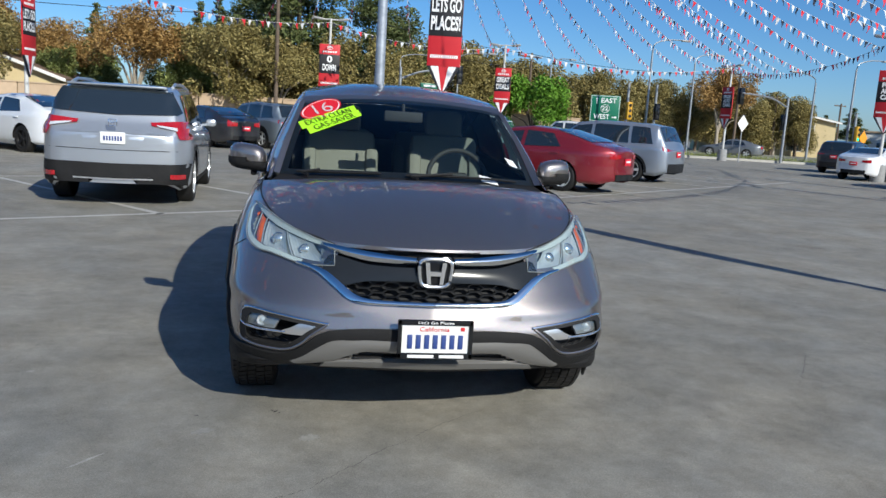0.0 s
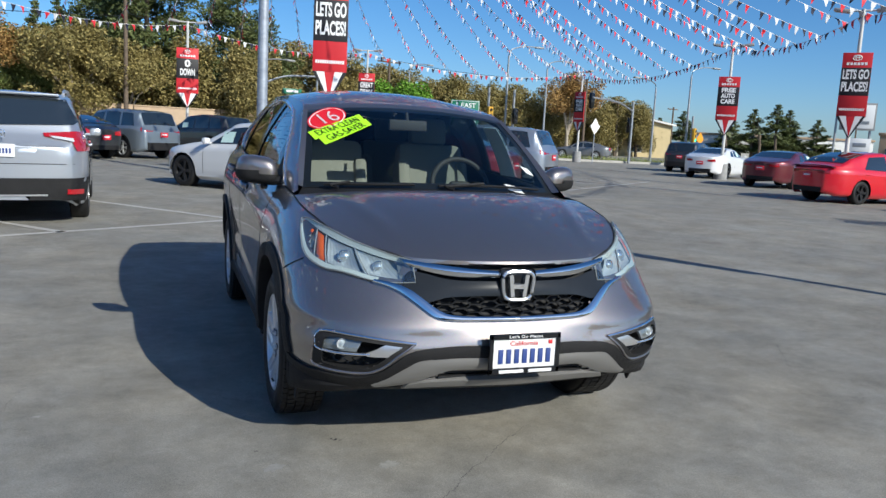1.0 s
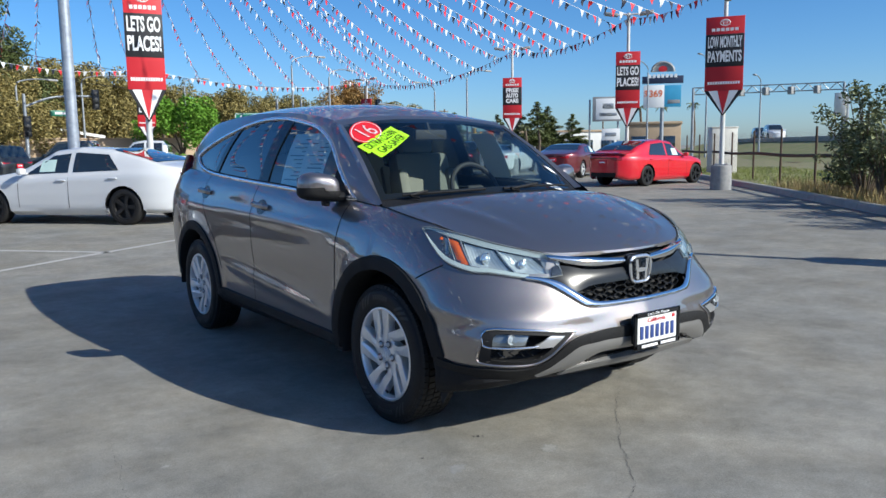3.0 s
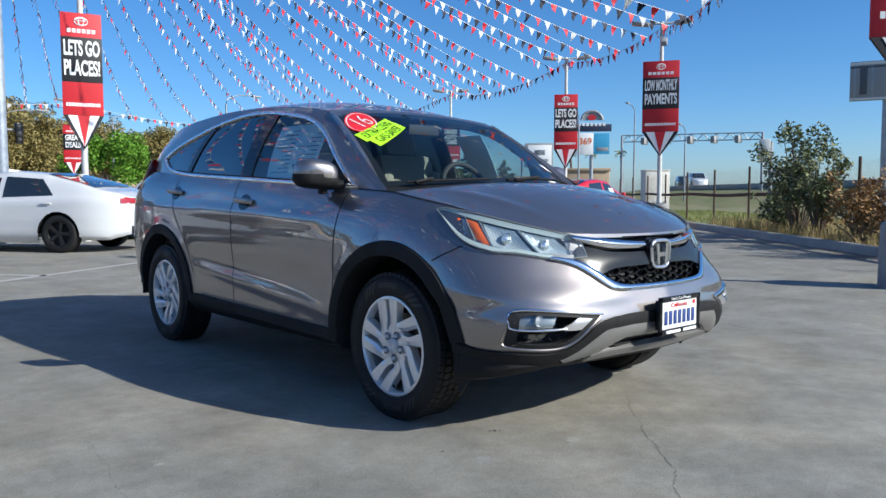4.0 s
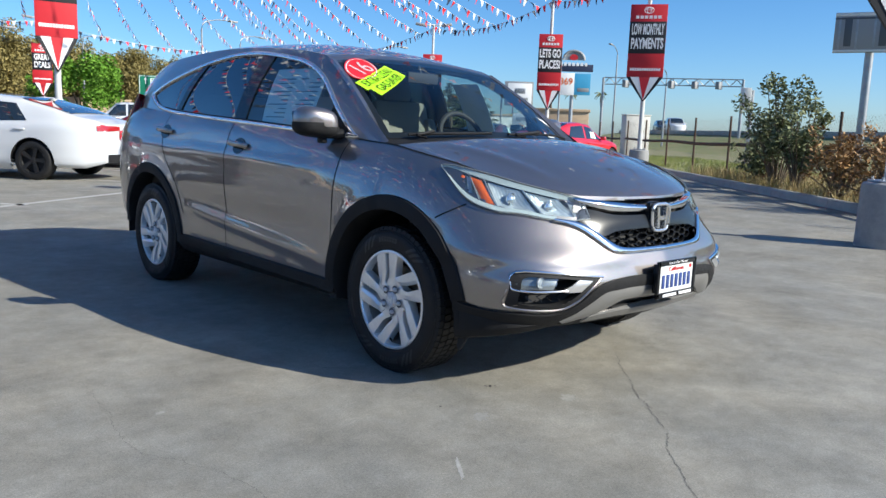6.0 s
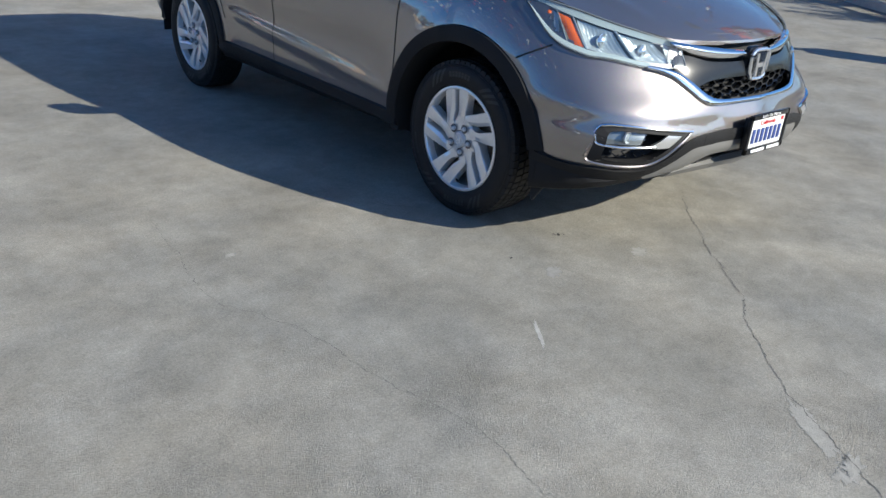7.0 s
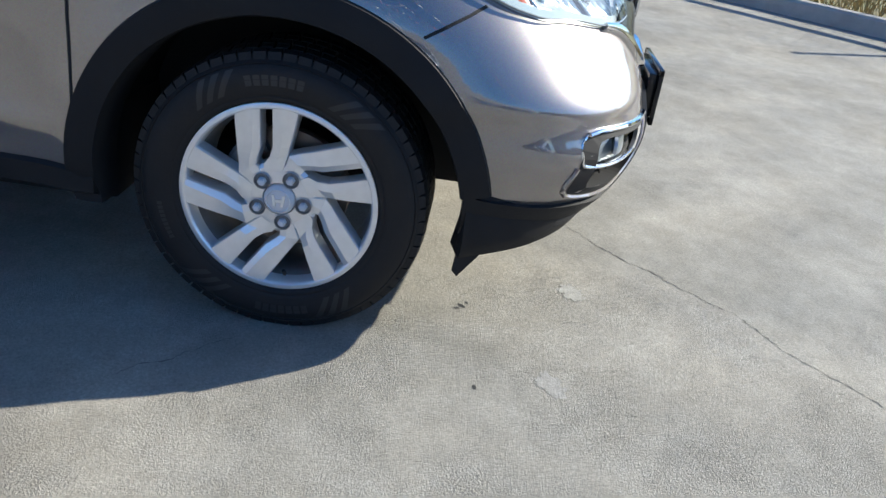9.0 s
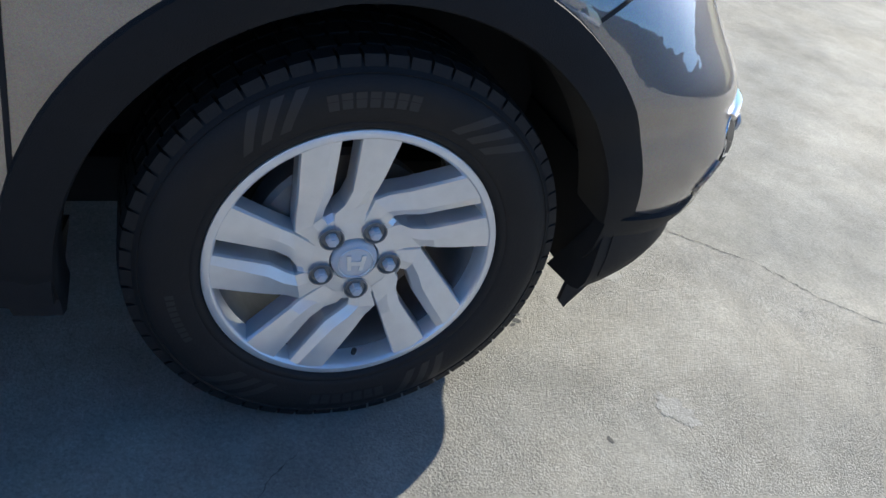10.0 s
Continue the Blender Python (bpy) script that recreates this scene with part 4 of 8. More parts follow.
# headlights: dark housing let into the skin, reflectors, amber lens, clear cover
def headlight(s):
    top = [Vector(q) for q in LAMP_TOP]
    bot = [Vector(q) for q in LAMP_BOT]
    A, B = curve_through(top, 60), curve_through(bot, 60)

    def hp(u, v, off):
        k = min(1, max(0, u)) * 59
        i = min(58, int(k))
        p = A[i].lerp(A[i + 1], k - i).lerp(B[i].lerp(B[i + 1], k - i), v)
        return flip(on("low", p, off), s)

    def shell(u0, u1, v0, v1, depth, nu=12, nv=8, skew=0.0, fold=0.0, folds=0):
        """A hollow bowl or flat field inside the lamp; fold ripples it in upright facets."""
        P = []
        for i in range(nu):
            row = []
            for j in range(nv):
                fu, fv = i / (nu - 1), j / (nv - 1)
                d = depth(fu, fv)
                if folds:
                    d += fold * (abs((fu * folds) % 1 - .5) * 2 - .5)
                row.append(hp(u0 + (u1 - u0) * fu + skew * (fv - .5), v0 + (v1 - v0) * fv, d))
            P.append(row)
        bm = grid_bm(P)
        bmesh.ops.recalc_face_normals(bm, faces=bm.faces)
        return bm

    # tray: rim on the skin, walls and a sunken floor
    edge = [(i / 39, 0) for i in range(40)] + [(1, j / 5) for j in range(1, 6)] + [(i / 39, 1) for i in range(38, -1, -1)] + [(0, j / 5) for j in range(4, 0, -1)]
    tray = [[hp(u, v, .003), hp(.5 + (u - .5) * .985, .5 + (v - .5) * .93, .003), hp(.5 + (u - .5) * .96, .5 + (v - .5) * .80, -.026)] for u, v in edge]
    bm = grid_bm(tray, True)
    grid_bm([[hp(.02 + .96 * i / 29, .10 + .80 * j / 7, -.027) for j in range(8)] for i in range(30)], False, bm)
    bmesh.ops.recalc_face_normals(bm, faces=bm.faces)
    h = part("headlight", bm, mat_get("lamp_inner_grey", (.42, .46, .46), .25, .4), car, "headlight unit with amber side lens", 30)
    pale = mat_get("lamp_strip_white", (.50, .56, .55), .2)
    dull = mat_get("lamp_dark_line", (.07, .075, .08), .3)

    def flat(off):
        return lambda fu, fv: off

    def bowl(off, deep):
        return lambda fu, fv: off - deep * (1 - (2 * fu - 1) ** 2) * (1 - (2 * fv - 1) ** 2)

    part("lamp_strip", shell(.03, .985, .03, .18, lambda fu, fv: .008 - .006 * fv, 40, 5), pale, h, "pale upper strip of the headlight", 60)
    part("light_guide", shell(.20, .965, .84, .97, lambda fu, fv: .002 + .006 * fv, 40, 4), pale, h, "pale lower light guide", 60)
    part("reflector", shell(.365, .585, .20, .86, bowl(-.006, .020), 29, 11, -.12, .0012, 9), HLCHROME, h, "faceted reflector", 10)
    part("reflector", shell(.10, .325, .20, .86, bowl(-.006, .018), 29, 11, -.14, .0010, 8), HLCHROME, h, "faceted reflector", 10)
    part("inner_panel", shell(.02, .095, .20, .90, flat(-.004), 8, 8, -.03), mat_get("lamp_smoked", (.26, .285, .29), .15, .5), h, "smoked inner corner of the headlight", 60)
    part("reflector", shell(.73, .92, .24, .80, bowl(-.008, .010), 17, 7, -.06, .003, 5), HLCHROME, h, "faceted reflector", 10)
    part("amber_lens", shell(.612, .692, .24, .84, bowl(-.002, -.006), 6, 8, -.14), AMBER, h, "amber side lens", 60)
    part("turn_lamp", shell(.80, .835, .30, .52, bowl(-.004, -.006), 6, 6, .0), AMBER, h, "small amber turn lamp", 60)
    # curved blades between the lamps
    for u, w in ((.325, .020), (.590, .014), (.700, .012)):
        part("lamp_division", shell(u, u + w, .17, .92, lambda fu, fv: -.001 + .004 * math.sin(math.pi * fu), 4, 10, -.15), mat_get("lamp_blade", (.55, .58, .58), .2, .5), h, "bright blade between the lamps", 60)
    # lamp lenses deep in the bowls
    for u, v, r in ((.465, .48, .030), (.225, .46, .026)):
        c = hp(u, v, -.020)
        d = (hp(u, v, .02) - c).normalized()
        q = (d * .35 + Vector((-s * .05, -1, 0))).normalized().to_track_quat('X', 'Z').to_matrix().to_4x4()
        bm = bmesh.new()
        lathe(bm, [(r, -.004), (r, .004), (r * .86, .006), (r * .84, .002)], 24, Matrix.Translation(c) @ q)
        part("lens_ring", bm, CHROME, h, "chrome ring of the lamp")
        bm = bmesh.new()
        lathe(bm, [(r * .85, .001), (r * .6, .007), (r * .3, .010), (.0005, .011)], 20, Matrix.Translation(c) @ q)
        part("lamp_lens", bm, mat_get("lamp_facet", (.72, .76, .78), .08, .8), h, "clear round lamp lens")
    P = [[hp(i / 29, j / 7, .010 + .008 * math.sin(math.pi * j / 7)) for j in range(8)] for i in range(30)]
    bm = face_out(grid_bm(P), (0, .6, .7))
    part("cover", bm, LENS, h, "clear plastic cover", 60)
    bm = bmesh.new()
    edge = [hp(i / 29, 0, .012) for i in range(30)] + [hp(1, j / 7, .012) for j in range(1, 8)] + [hp(i / 29, 1, .012) for i in range(28, -1, -1)] + [hp(0, j / 7, .012) for j in range(6, 0, -1)]
    sweep(bm, edge, .0024, 6, 1, True)
    part("cover_rim", bm, mat_get("lens_rim", (.20, .22, .22), .2), h, "pale rim of the headlight")


for s in (-1, 1):
    headlight(s)

# fog lamp openings: chrome upper line, grey lower frame, lamp
for s in (-1, 1):
    fog = part("fog_lamp_bezel", bmesh.new(), SATIN, car, "fog lamp opening with chrome trim")
    bm = bmesh.new()
    # dark ring round the opening, its walls and floor
    edge = [(q.x, q.y) for q in curve_through([(x, z, 0) for x, z in FOG_EDGE], 48)]
    P = []
    for x, z in edge:
        ix, iz = .68 + (x - .68) * .80, .490 + (z - .490) * .76
        a, b = flip(on("low", front_at(x, z), .0015), s), flip(on("low", front_at(ix, iz), .0015), s)
        P.append([a, b, b + Vector((-s * .02, .05, 0)), Vector((s * .67, -.66, .49))])
    grid_bm(P, False, bm)
    bm.to_mesh(fog.data)
    bm.free()
    fog.data.materials.clear()
    fog.data.materials.append(DARKPLAST)
    def loop(pts, off):
        return [flip(on("low", front_at(x, z), off), s) for x, z in resample2(pts)]

    def resample2(pts):
        return [(q.x, q.y) for q in curve_through([(x, z, 0) for x, z in pts], 40)]

    # closed chrome surround with a pointed inner end
    bm = bmesh.new()
    sweep(bm, loop(((.440, .540), (.50, .547), (.58, .556), (.67, .566), (.76, .573), (.795, .568)), .003), .0085, 8, .8)
    part("fog_chrome", bm, CHROME, fog, "chrome line over the fog lamp")
    bm = bmesh.new()
    sweep(bm, loop(((.795, .568), (.812, .548), (.816, .515), (.808, .497), (.76, .491), (.69, .491), (.62, .493)), -.004), .0065, 8, .8)
    part("fog_frame", bm, mat_get("bright_moulding", (.80, .81, .82), .16, .9), fog, "satin chrome frame of the fog lamp")
    # satin vane towards the middle of the car
    top = [front_at(x, z) for x, z in ((.455, .540), (.51, .540), (.56, .534), (.60, .514), (.635, .499))]
    bot = [front_at(x, z) for x, z in ((.455, .534), (.49, .508), (.535, .487), (.58, .484), (.63, .486))]
    part("fog_vane", strip(top, bot, "low", .000, .01, s, 16, 4), SATIN, fog, "satin chrome vane beside the fog lamp")
    top = [front_at(x, z) for x, z in ((.645, .556), (.70, .561), (.755, .562), (.80, .552))]
    bot = [front_at(x, .498) for x in (.675, .72, .765, .805)]
    part("fog_lamp", strip(top, bot, "low", -.016, .01, s, 12, 6), mat_get("lamp_inner_pale", (.27, .28, .29), .35, .4), fog, "clear fog lamp")
    part("fog_cover", face_out(strip(top, bot, "low", -.004, 0, s, 12, 6), (0, .6, .5)), LENS, fog, "clear cover of the fog lamp")
    c = flip(on("low", front_at(.725, .530), -.008), s)
    bm = bmesh.new()
    lathe(bm, [(.022, -.006), (.022, .002), (.015, -.004), (.0005, .0)], 16, Matrix.Translation(c) @ Vector((0, -1, 0)).to_track_quat('X', 'Z').to_matrix().to_4x4())
    part("fog_bulb", bm, mat_get("fog_bulb_grey", (.45, .47, .49), .3, .3), fog)
    # painted edge of the dark pocket below
    bm = bmesh.new()
    sweep(bm, loop(((.822, .495), (.825, .45), (.808, .420), (.72, .408), (.62, .410), (.56, .440), (.51, .490), (.45, .536)), .000), .008, 8, .8)
    part("pocket_edge", bm, TITANIUM, fog, "grey painted edge of the opening")
    bm = bmesh.new()
    for k in range(5):
        x0 = .62 + .04 * k
        sweep(bm, [flip(on("low", front_at(x, z), -.03), s) for x, z in ((x0, .478), (x0 + .03, .455), (x0, .432))], .003, 5)
    part("fog_mesh", bm, GLOSSBLACK, fog, "black mesh under the fog lamp")

# number plate with plain bars for its characters
plate = part("number_plate", bmesh.new(), PLATEWHITE, car, "white number plate with blue characters in a black frame")
py = front_at(0, .51).y - .035
bm = bmesh.new()
add_box(bm, (0, py, .508), (.296, .004, .146), bevel=.001)
bm.to_mesh(plate.data)
bm.free()
bm = bmesh.new()
for cx, cz, w, h in ((0, .580, .318, .022), (0, .436, .318, .026), (-.150, .508, .018, .166), (.150, .508, .018, .166)):
    add_box(bm, (cx, py - .003, cz), (w, .014, h), bevel=.003)
add_box(bm, (0, py + .016, .51), (.28, .03, .13), bevel=.004)
part("plate_frame", bm, GLOSSBLACK, plate, "black plastic number plate frame")
for k in range(7):
    bm = bmesh.new()
    add_box(bm, (-.107 + .0357 * k, py - .004, .497), (.021, .004, .060), bevel=.001)
    part("plate_character", bm, PLATEBLUE, plate, "dark blue bar")
letters("California", .026, PLATERED, plate, Matrix.Translation((-.005, py - .004, .550)) @ Euler((radians(90), 0, 0)).to_matrix().to_4x4(), .125, "plate_heading", thick=.0008)
bm = bmesh.new()
add_box(bm, (.115, py - .004, .553), (.018, .003, .016), bevel=.001)
part("plate_sticker", bm, PLATERED, plate, "red registration sticker")
bm = bmesh.new()
add_box(bm, (-.06, py - .0115, .436), (.11, .003, .013), bevel=.001)
add_box(bm, (.07, py - .0115, .436), (.105, .003, .013), bevel=.001)
part("frame_lettering", bm, STICKERWHITE, plate, "white bars")
letters("Let's Go Places", .017, STICKERWHITE, plate, Matrix.Translation((0, py - .0105, .580)) @ Euler((radians(90), 0, 0)).to_matrix().to_4x4(), .15, "frame_slogan", thick=.0006)

# mirrors
def door_mirror(s):
    base = Vector((s * .80, .50, 1.10))
    bm = bmesh.new()
    P = []
    for i in range(17):
        a = -math.pi / 2 + math.pi * i / 16
        row = []
        for j in range(25):
            b = 2 * math.pi * j / 24
            c, d = math.cos(b), math.sin(b)
            q = 1 / (abs(c) ** 3.2 + abs(d) ** 3.2) ** (1 / 3.2)
            ca = max(0, math.cos(a)) ** .55
            x = .912 + .106 * q * c * ca * (1.0 - .06 * d)
            z = 1.142 + .073 * q * d * ca + .01 * c
            y = .60 + .075 * math.sin(a) * (1.0 if a < 0 else .6) + .03 * (x - .93) / .12
            row.append(Vector((s * x, y, z)))
        P.append(row)
    grid_bm(P, False, bm)
    bmesh.ops.remove_doubles(bm, verts=bm.verts, dist=1e-4)
    bmesh.ops.recalc_face_normals(bm, faces=bm.faces)
    top = part("mirror_cap", bm, TITANIUM, car, "door mirror with a grey upper cap and black lower shell", 60)
    # black lower shell
    bm = bmesh.new()
    P = []
    for i in range(13):
        a = -math.pi / 2 + math.pi * i / 12
        row = []
        for j in range(13):
            b = math.pi + math.pi * j / 12
            c, d = math.cos(b), math.sin(b)
            q = 1 / (abs(c) ** 3.2 + abs(d) ** 3.2) ** (1 / 3.2)
            ca = max(0, math.cos(a)) ** .55
            x = .912 + .111 * q * c * ca * (1.0 - .06 * d)
            z = 1.128 + .066 * q * d * ca + .01 * c
            y = .60 + .083 * math.sin(a) * (1.0 if a < 0 else .6) + .03 * (x - .93) / .12
            row.append(Vector((s * x, y, z)))
        P.append(row)
    grid_bm(P, False, bm)
    bmesh.ops.remove_doubles(bm, verts=bm.verts, dist=1e-4)
    bmesh.ops.recalc_face_normals(bm, faces=bm.faces)
    add_box(bm, (s * .875, .585, 1.055), (.035, .05, .04), bevel=.01)
    part("mirror_shell", bm, BLACKPLAST, top, "black lower shell of the mirror", 60)
    bm = bmesh.new()
    sweep(bm, [(s * .90, .59, 1.09), (s * .85, .56, 1.085), (s * .80, .53, 1.085), (s * .775, .52, 1.085)], .034, 10, .8)
    part("mirror_arm", bm, BLACKPLAST, top, "black mirror arm")
    bm = bmesh.new()
    add_poly(bm, [(s * x, .645 + .03 * (x - .93) / .12, z) for x, z in ((.825, 1.09), (.998, 1.10), (1.003, 1.19), (.835, 1.195))])
    part("mirror_glass", bm, CHROME, top, "mirror glass")


for s in (-1, 1):
    door_mirror(s)

# door handles
for s in (-1, 1):
    for yh, zh in ((1.405, .995), (2.415, 1.050)):
        c = side_at(yh, zh)
        h = part("door_handle", bmesh.new(), TITANIUM, car, "grey door handle over a dark oval for its shaded cup")
        bm = bmesh.new()
        P = [c + Vector((.004, -.10, -.004)), c + Vector((.026, -.082, .0)), c + Vector((.034, -.02, .004)), c + Vector((.034, .03, .006)), c + Vector((.026, .075, .008)), c + Vector((.004, .095, .008))]
        sweep(bm, [flip(q, s) for q in curve_through(P, 16)], .012, 8, 1.4)
        bm.to_mesh(h.data)
        bm.free()
        smooth_mesh(h.data)
        # flat black oval on the skin, painted for the shade in the handle's hollow
        bm = bmesh.new()
        pts = []
        for k in range(24):
            a = 2 * math.pi * k / 24
            pts.append(flip(side_at(yh - .005 + .068 * math.cos(a), zh - .006 + .046 * math.sin(a)) + Vector((.002, 0, 0)), s))
        add_poly(bm, pts)
        part("handle_cup", bm, GLOSSBLACK, h, "flat dark oval for the shade in the handle's hollow")

# tail lamps wrap round the rear pillar
for s in (-1, 1):
    top = [(.735, 3.20, 1.30), (.68, 3.30, 1.31), (.62, 3.34, 1.30)]
    bot = [(.845, 3.20, 1.0), (.80, 3.36, .99), (.66, 3.45, 1.0)]
    bm = bmesh.new()
    P = []
    for a, b in zip(curve_through(top, 10), curve_through(bot, 10)):
        P.append([flip(a.lerp(b, k / 8) + Vector((.012, .012, 0)), s) for k in range(9)])
    grid_bm(P, False, bm)
    part("tail_lamp", bm, REDLENS, car, "red tail lamp")

# wipers
for s, pts in ((1, ((-.05, .075, 1.112), (.2, .075, 1.118), (.40, .12, 1.112), (.58, .20, 1.098))), (2, ((-.62, .215, 1.095), (-.5, .16, 1.103), (-.38, .12, 1.108), (-.18, .075, 1.115)))):
    w = part("wiper", bmesh.new(), BLACKPLAST, car, "black windscreen wiper")
    bm = bmesh.new()
    sweep(bm, curve_through(pts, 20), .010, 6, .7)
    a = Vector(pts[0 if s == 1 else 0])
    sweep(bm, [Vector(pts[1]) + Vector((0, 0, .012)), Vector(pts[0]) + Vector((.02, -.04, .0)), Vector(pts[0]) + Vector((.06, -.07, -.012))], .009, 6)
    bm.to_mesh(w.data)
    bm.free()

# cabin interior
bm = bmesh.new()
P = []
for k in range(25):
    c = -1 + k / 12
    P.append([Vector((.70 * c, .28 - .22 * (1 - c * c), 1.06)), Vector((.71 * c, .45, 1.075)), Vector((.71 * c, .68, 1.04 + .03 * (1 if c > 0 else .5))), Vector((.71 * c, .76, .95)), Vector((.71 * c, .78, .55))])
grid_bm(P, False, bm)
part("dashboard", bm, DASH, car, "dark dashboard", 60)
bm = bmesh.new()
add_box(bm, (0, 1.9, .48), (1.5, 2.9, .06))
part("cabin_floor", bm, DASH, car, "dark cabin floor")
for s in (-1, 1):
    bm = bmesh.new()
    add_box(bm, (s * .76, 1.7, .80), (.05, 2.4, .50), bevel=.02)
    part("door_lining", bm, DASH, car, "dark door lining")


def seat(x, y, w):
    o = part("car_seat", bmesh.new(), CREAM, car, "cream cloth seat with headrest")
    bm = bmesh.new()
    add_box(bm, (x, y, .70), (w, .50, .18), bevel=.05)
    add_box(bm, (x, y + .30, 1.00), (w * .94, .14, .62), Euler((radians(-16), 0, 0)).to_matrix(), bevel=.05)
    for q in (-1, 1):
        add_box(bm, (x + q * w * .42, y + .26, .96), (.09, .16, .46), Euler((radians(-16), 0, 0)).to_matrix(), bevel=.035)
    bm.to_mesh(o.data)
    bm.free()
    smooth_mesh(o.data)
    bm = bmesh.new()
    add_box(bm, (x, y + .42, 1.385), (.27, .10, .19), Euler((radians(-12), 0, 0)).to_matrix(), bevel=.04)
    add_tube(bm, (x - .06, y + .40, 1.2), (x - .06, y + .41, 1.33), .007, n=6)
    add_tube(bm, (x + .06, y + .40, 1.2), (x + .06, y + .41, 1.33), .007, n=6)
    part("headrest", bm, CREAM, o, "cream headrest")


seat(-.36, 1.12, .50)
seat(.36, 1.12, .50)
seat(-.36, 2.05, .56)
seat(.36, 2.05, .56)
bm = bmesh.new()
C = Matrix.Translation((.36, .83, 1.06)) @ Euler((radians(65), 0, 0)).to_matrix().to_4x4()
sweep(bm, [C @ Vector((.185 * math.cos(2 * math.pi * k / 40), .185 * math.sin(2 * math.pi * k / 40), 0)) for k in range(40)], .016, 8, 1, True)
add_box(bm, C @ Vector((0, -.01, -.02)), (.14, .05, .10), bevel=.02)
sweep(bm, [C @ Vector((-.18, 0, 0)), C @ Vector((0, -.02, -.02)), C @ Vector((.18, 0, 0))], .016, 6)
part("steering_wheel", bm, DASH, car, "dark steering wheel")
bm = bmesh.new()
add_box(bm, ws_point(0, .86, -.06), (.24, .03, .065), bevel=.012)
add_tube(bm, ws_point(0, .86, -.06), ws_point(0, .93, -.005), .010, n=8)
part("inside_mirror", bm, DASH, car, "dark rear-view mirror")

# stickers on the windscreen
def on_ws(x, z, off):
    """A point of the glass at width x and height z."""
    best = None
    t = (z - 1.08) / .42
    for _ in range(6):
        w = .715 + (.60 - .715) * t
        q = ws_point(x / w, t, off)
        t += (z - q.z) / .46
    return ws_point(x / (.715 + (.60 - .715) * t), t, off)


def ws_patch(name, corners, material, label, off, nu=8, nv=4, parent=None):
    a, b, c, d = corners
    P = []
    for i in range(nu):
        row = []
        for j in range(nv):
            u, v = i / (nu - 1), j / (nv - 1)
            x = (a[0] * (1 - u) + b[0] * u) * (1 - v) + (d[0] * (1 - u) + c[0] * u) * v
            z = (a[1] * (1 - u) + b[1] * u) * (1 - v) + (d[1] * (1 - u) + c[1] * u) * v
            row.append(on_ws(x, z, off))
        P.append(row)
    return part(name, grid_bm(P), material, parent or windscreen, label)


def ws_text(txt, cx, cz, h, w, ang, material, parent, name):
    me = text_mesh(txt, h, w, .0004, .0)
    ca, sa = math.cos(ang), math.sin(ang)
    for v in me.vertices:
        x, z = cx + v.co.x * ca - v.co.y * sa, cz + (v.co.x * sa + v.co.y * ca) * .62
        v.co = on_ws(x, z, .0075)
    me.materials.append(material)
    ob = new(name, me)
    ob.parent = parent


bm = bmesh.new()
def oval(k, f, off):
    a = 2 * math.pi * k / 40
    return on_ws(-.505 + f * (.118 * math.cos(a) - .013 * math.sin(a)), 1.437 + f * (.042 * math.cos(a) + .050 * math.sin(a)), off)


pts = [oval(k, 1, .004) for k in range(40)]
add_poly(bm, pts)
badge = part("round_sticker", bm, STICKERRED, windscreen, "red oval sticker with a white number")
bm = bmesh.new()
sweep(bm, [oval(k, .9, .0055) for k in range(40)], .003, 4, .4, True)
part("sticker_ring", bm, STICKERWHITE, badge)
ws_text("16", -.505, 1.437, .125, .115, radians(28), STICKERWHITE, badge, "sticker_number")
ANG = radians(14)
s1 = ws_patch("slogan_sticker", ((-.636, 1.352), (-.310, 1.470), (-.292, 1.438), (-.606, 1.313)), STICKERGREEN, "fluorescent yellow-green sticker", .004)
ws_text("EXTRA CLEAN", -.461, 1.393, .062, .30, math.atan2(.118 / .62, .326), INK, s1, "sticker_wording")
s2 = ws_patch("slogan_sticker", ((-.590, 1.328), (-.285, 1.444), (-.264, 1.412), (-.560, 1.290)), STICKERGREEN, "fluorescent yellow-green sticker", .0042)
ws_text("GAS-SAVER", -.425, 1.368, .062, .27, math.atan2(.118 / .62, .305), INK, s2, "sticker_wording")
ws_patch("paper_tag", ((.365, 1.128), (.46, 1.110), (.475, 1.078), (.38, 1.095)), WHITEPAPER, "small white paper tag", .003)
ws_patch("service_sticker", ((.555, 1.22), (.605, 1.205), (.63, 1.165), (.58, 1.18)), WHITEPAPER, "small white sticker", .003)
# price sheet behind the front passenger window
for s in (-1, 1):
    bm = bmesh.new()
    P = []
    for y in (lin(.80, 1.28, 10) if s < 0 else lin(.98, 1.24, 10)):
        P.append([flip(on("cabin", cab(y + (z - 1.12) * .12, z), -.012), s) for z in lin(1.125, 1.44, 8)])
    grid_bm(P, False, bm)
    o = part("price_sheet", bm, mat_get("bright_sheet", (.82, .93, .96), .8), car, "white printed sheet inside the door window")
    bm = bmesh.new()
    for half in ((0, 1) if s < 0 else (1,)):
        for k in range(11):
            z = 1.16 + .024 * k
            w = .12 + .07 * math.sin(k * 2.3 + half)
            y0 = .83 + .235 * half + (z - 1.12) * .12
            add_poly(bm, [flip(on("cabin", cab(y, zz), -.0105), s) for y, zz in ((y0, z), (y0 + w, z), (y0 + w, z + .007), (y0, z + .007))])
    part("printed_lines", bm, mat_get("grey_print", (.25, .33, .36), .8), o)

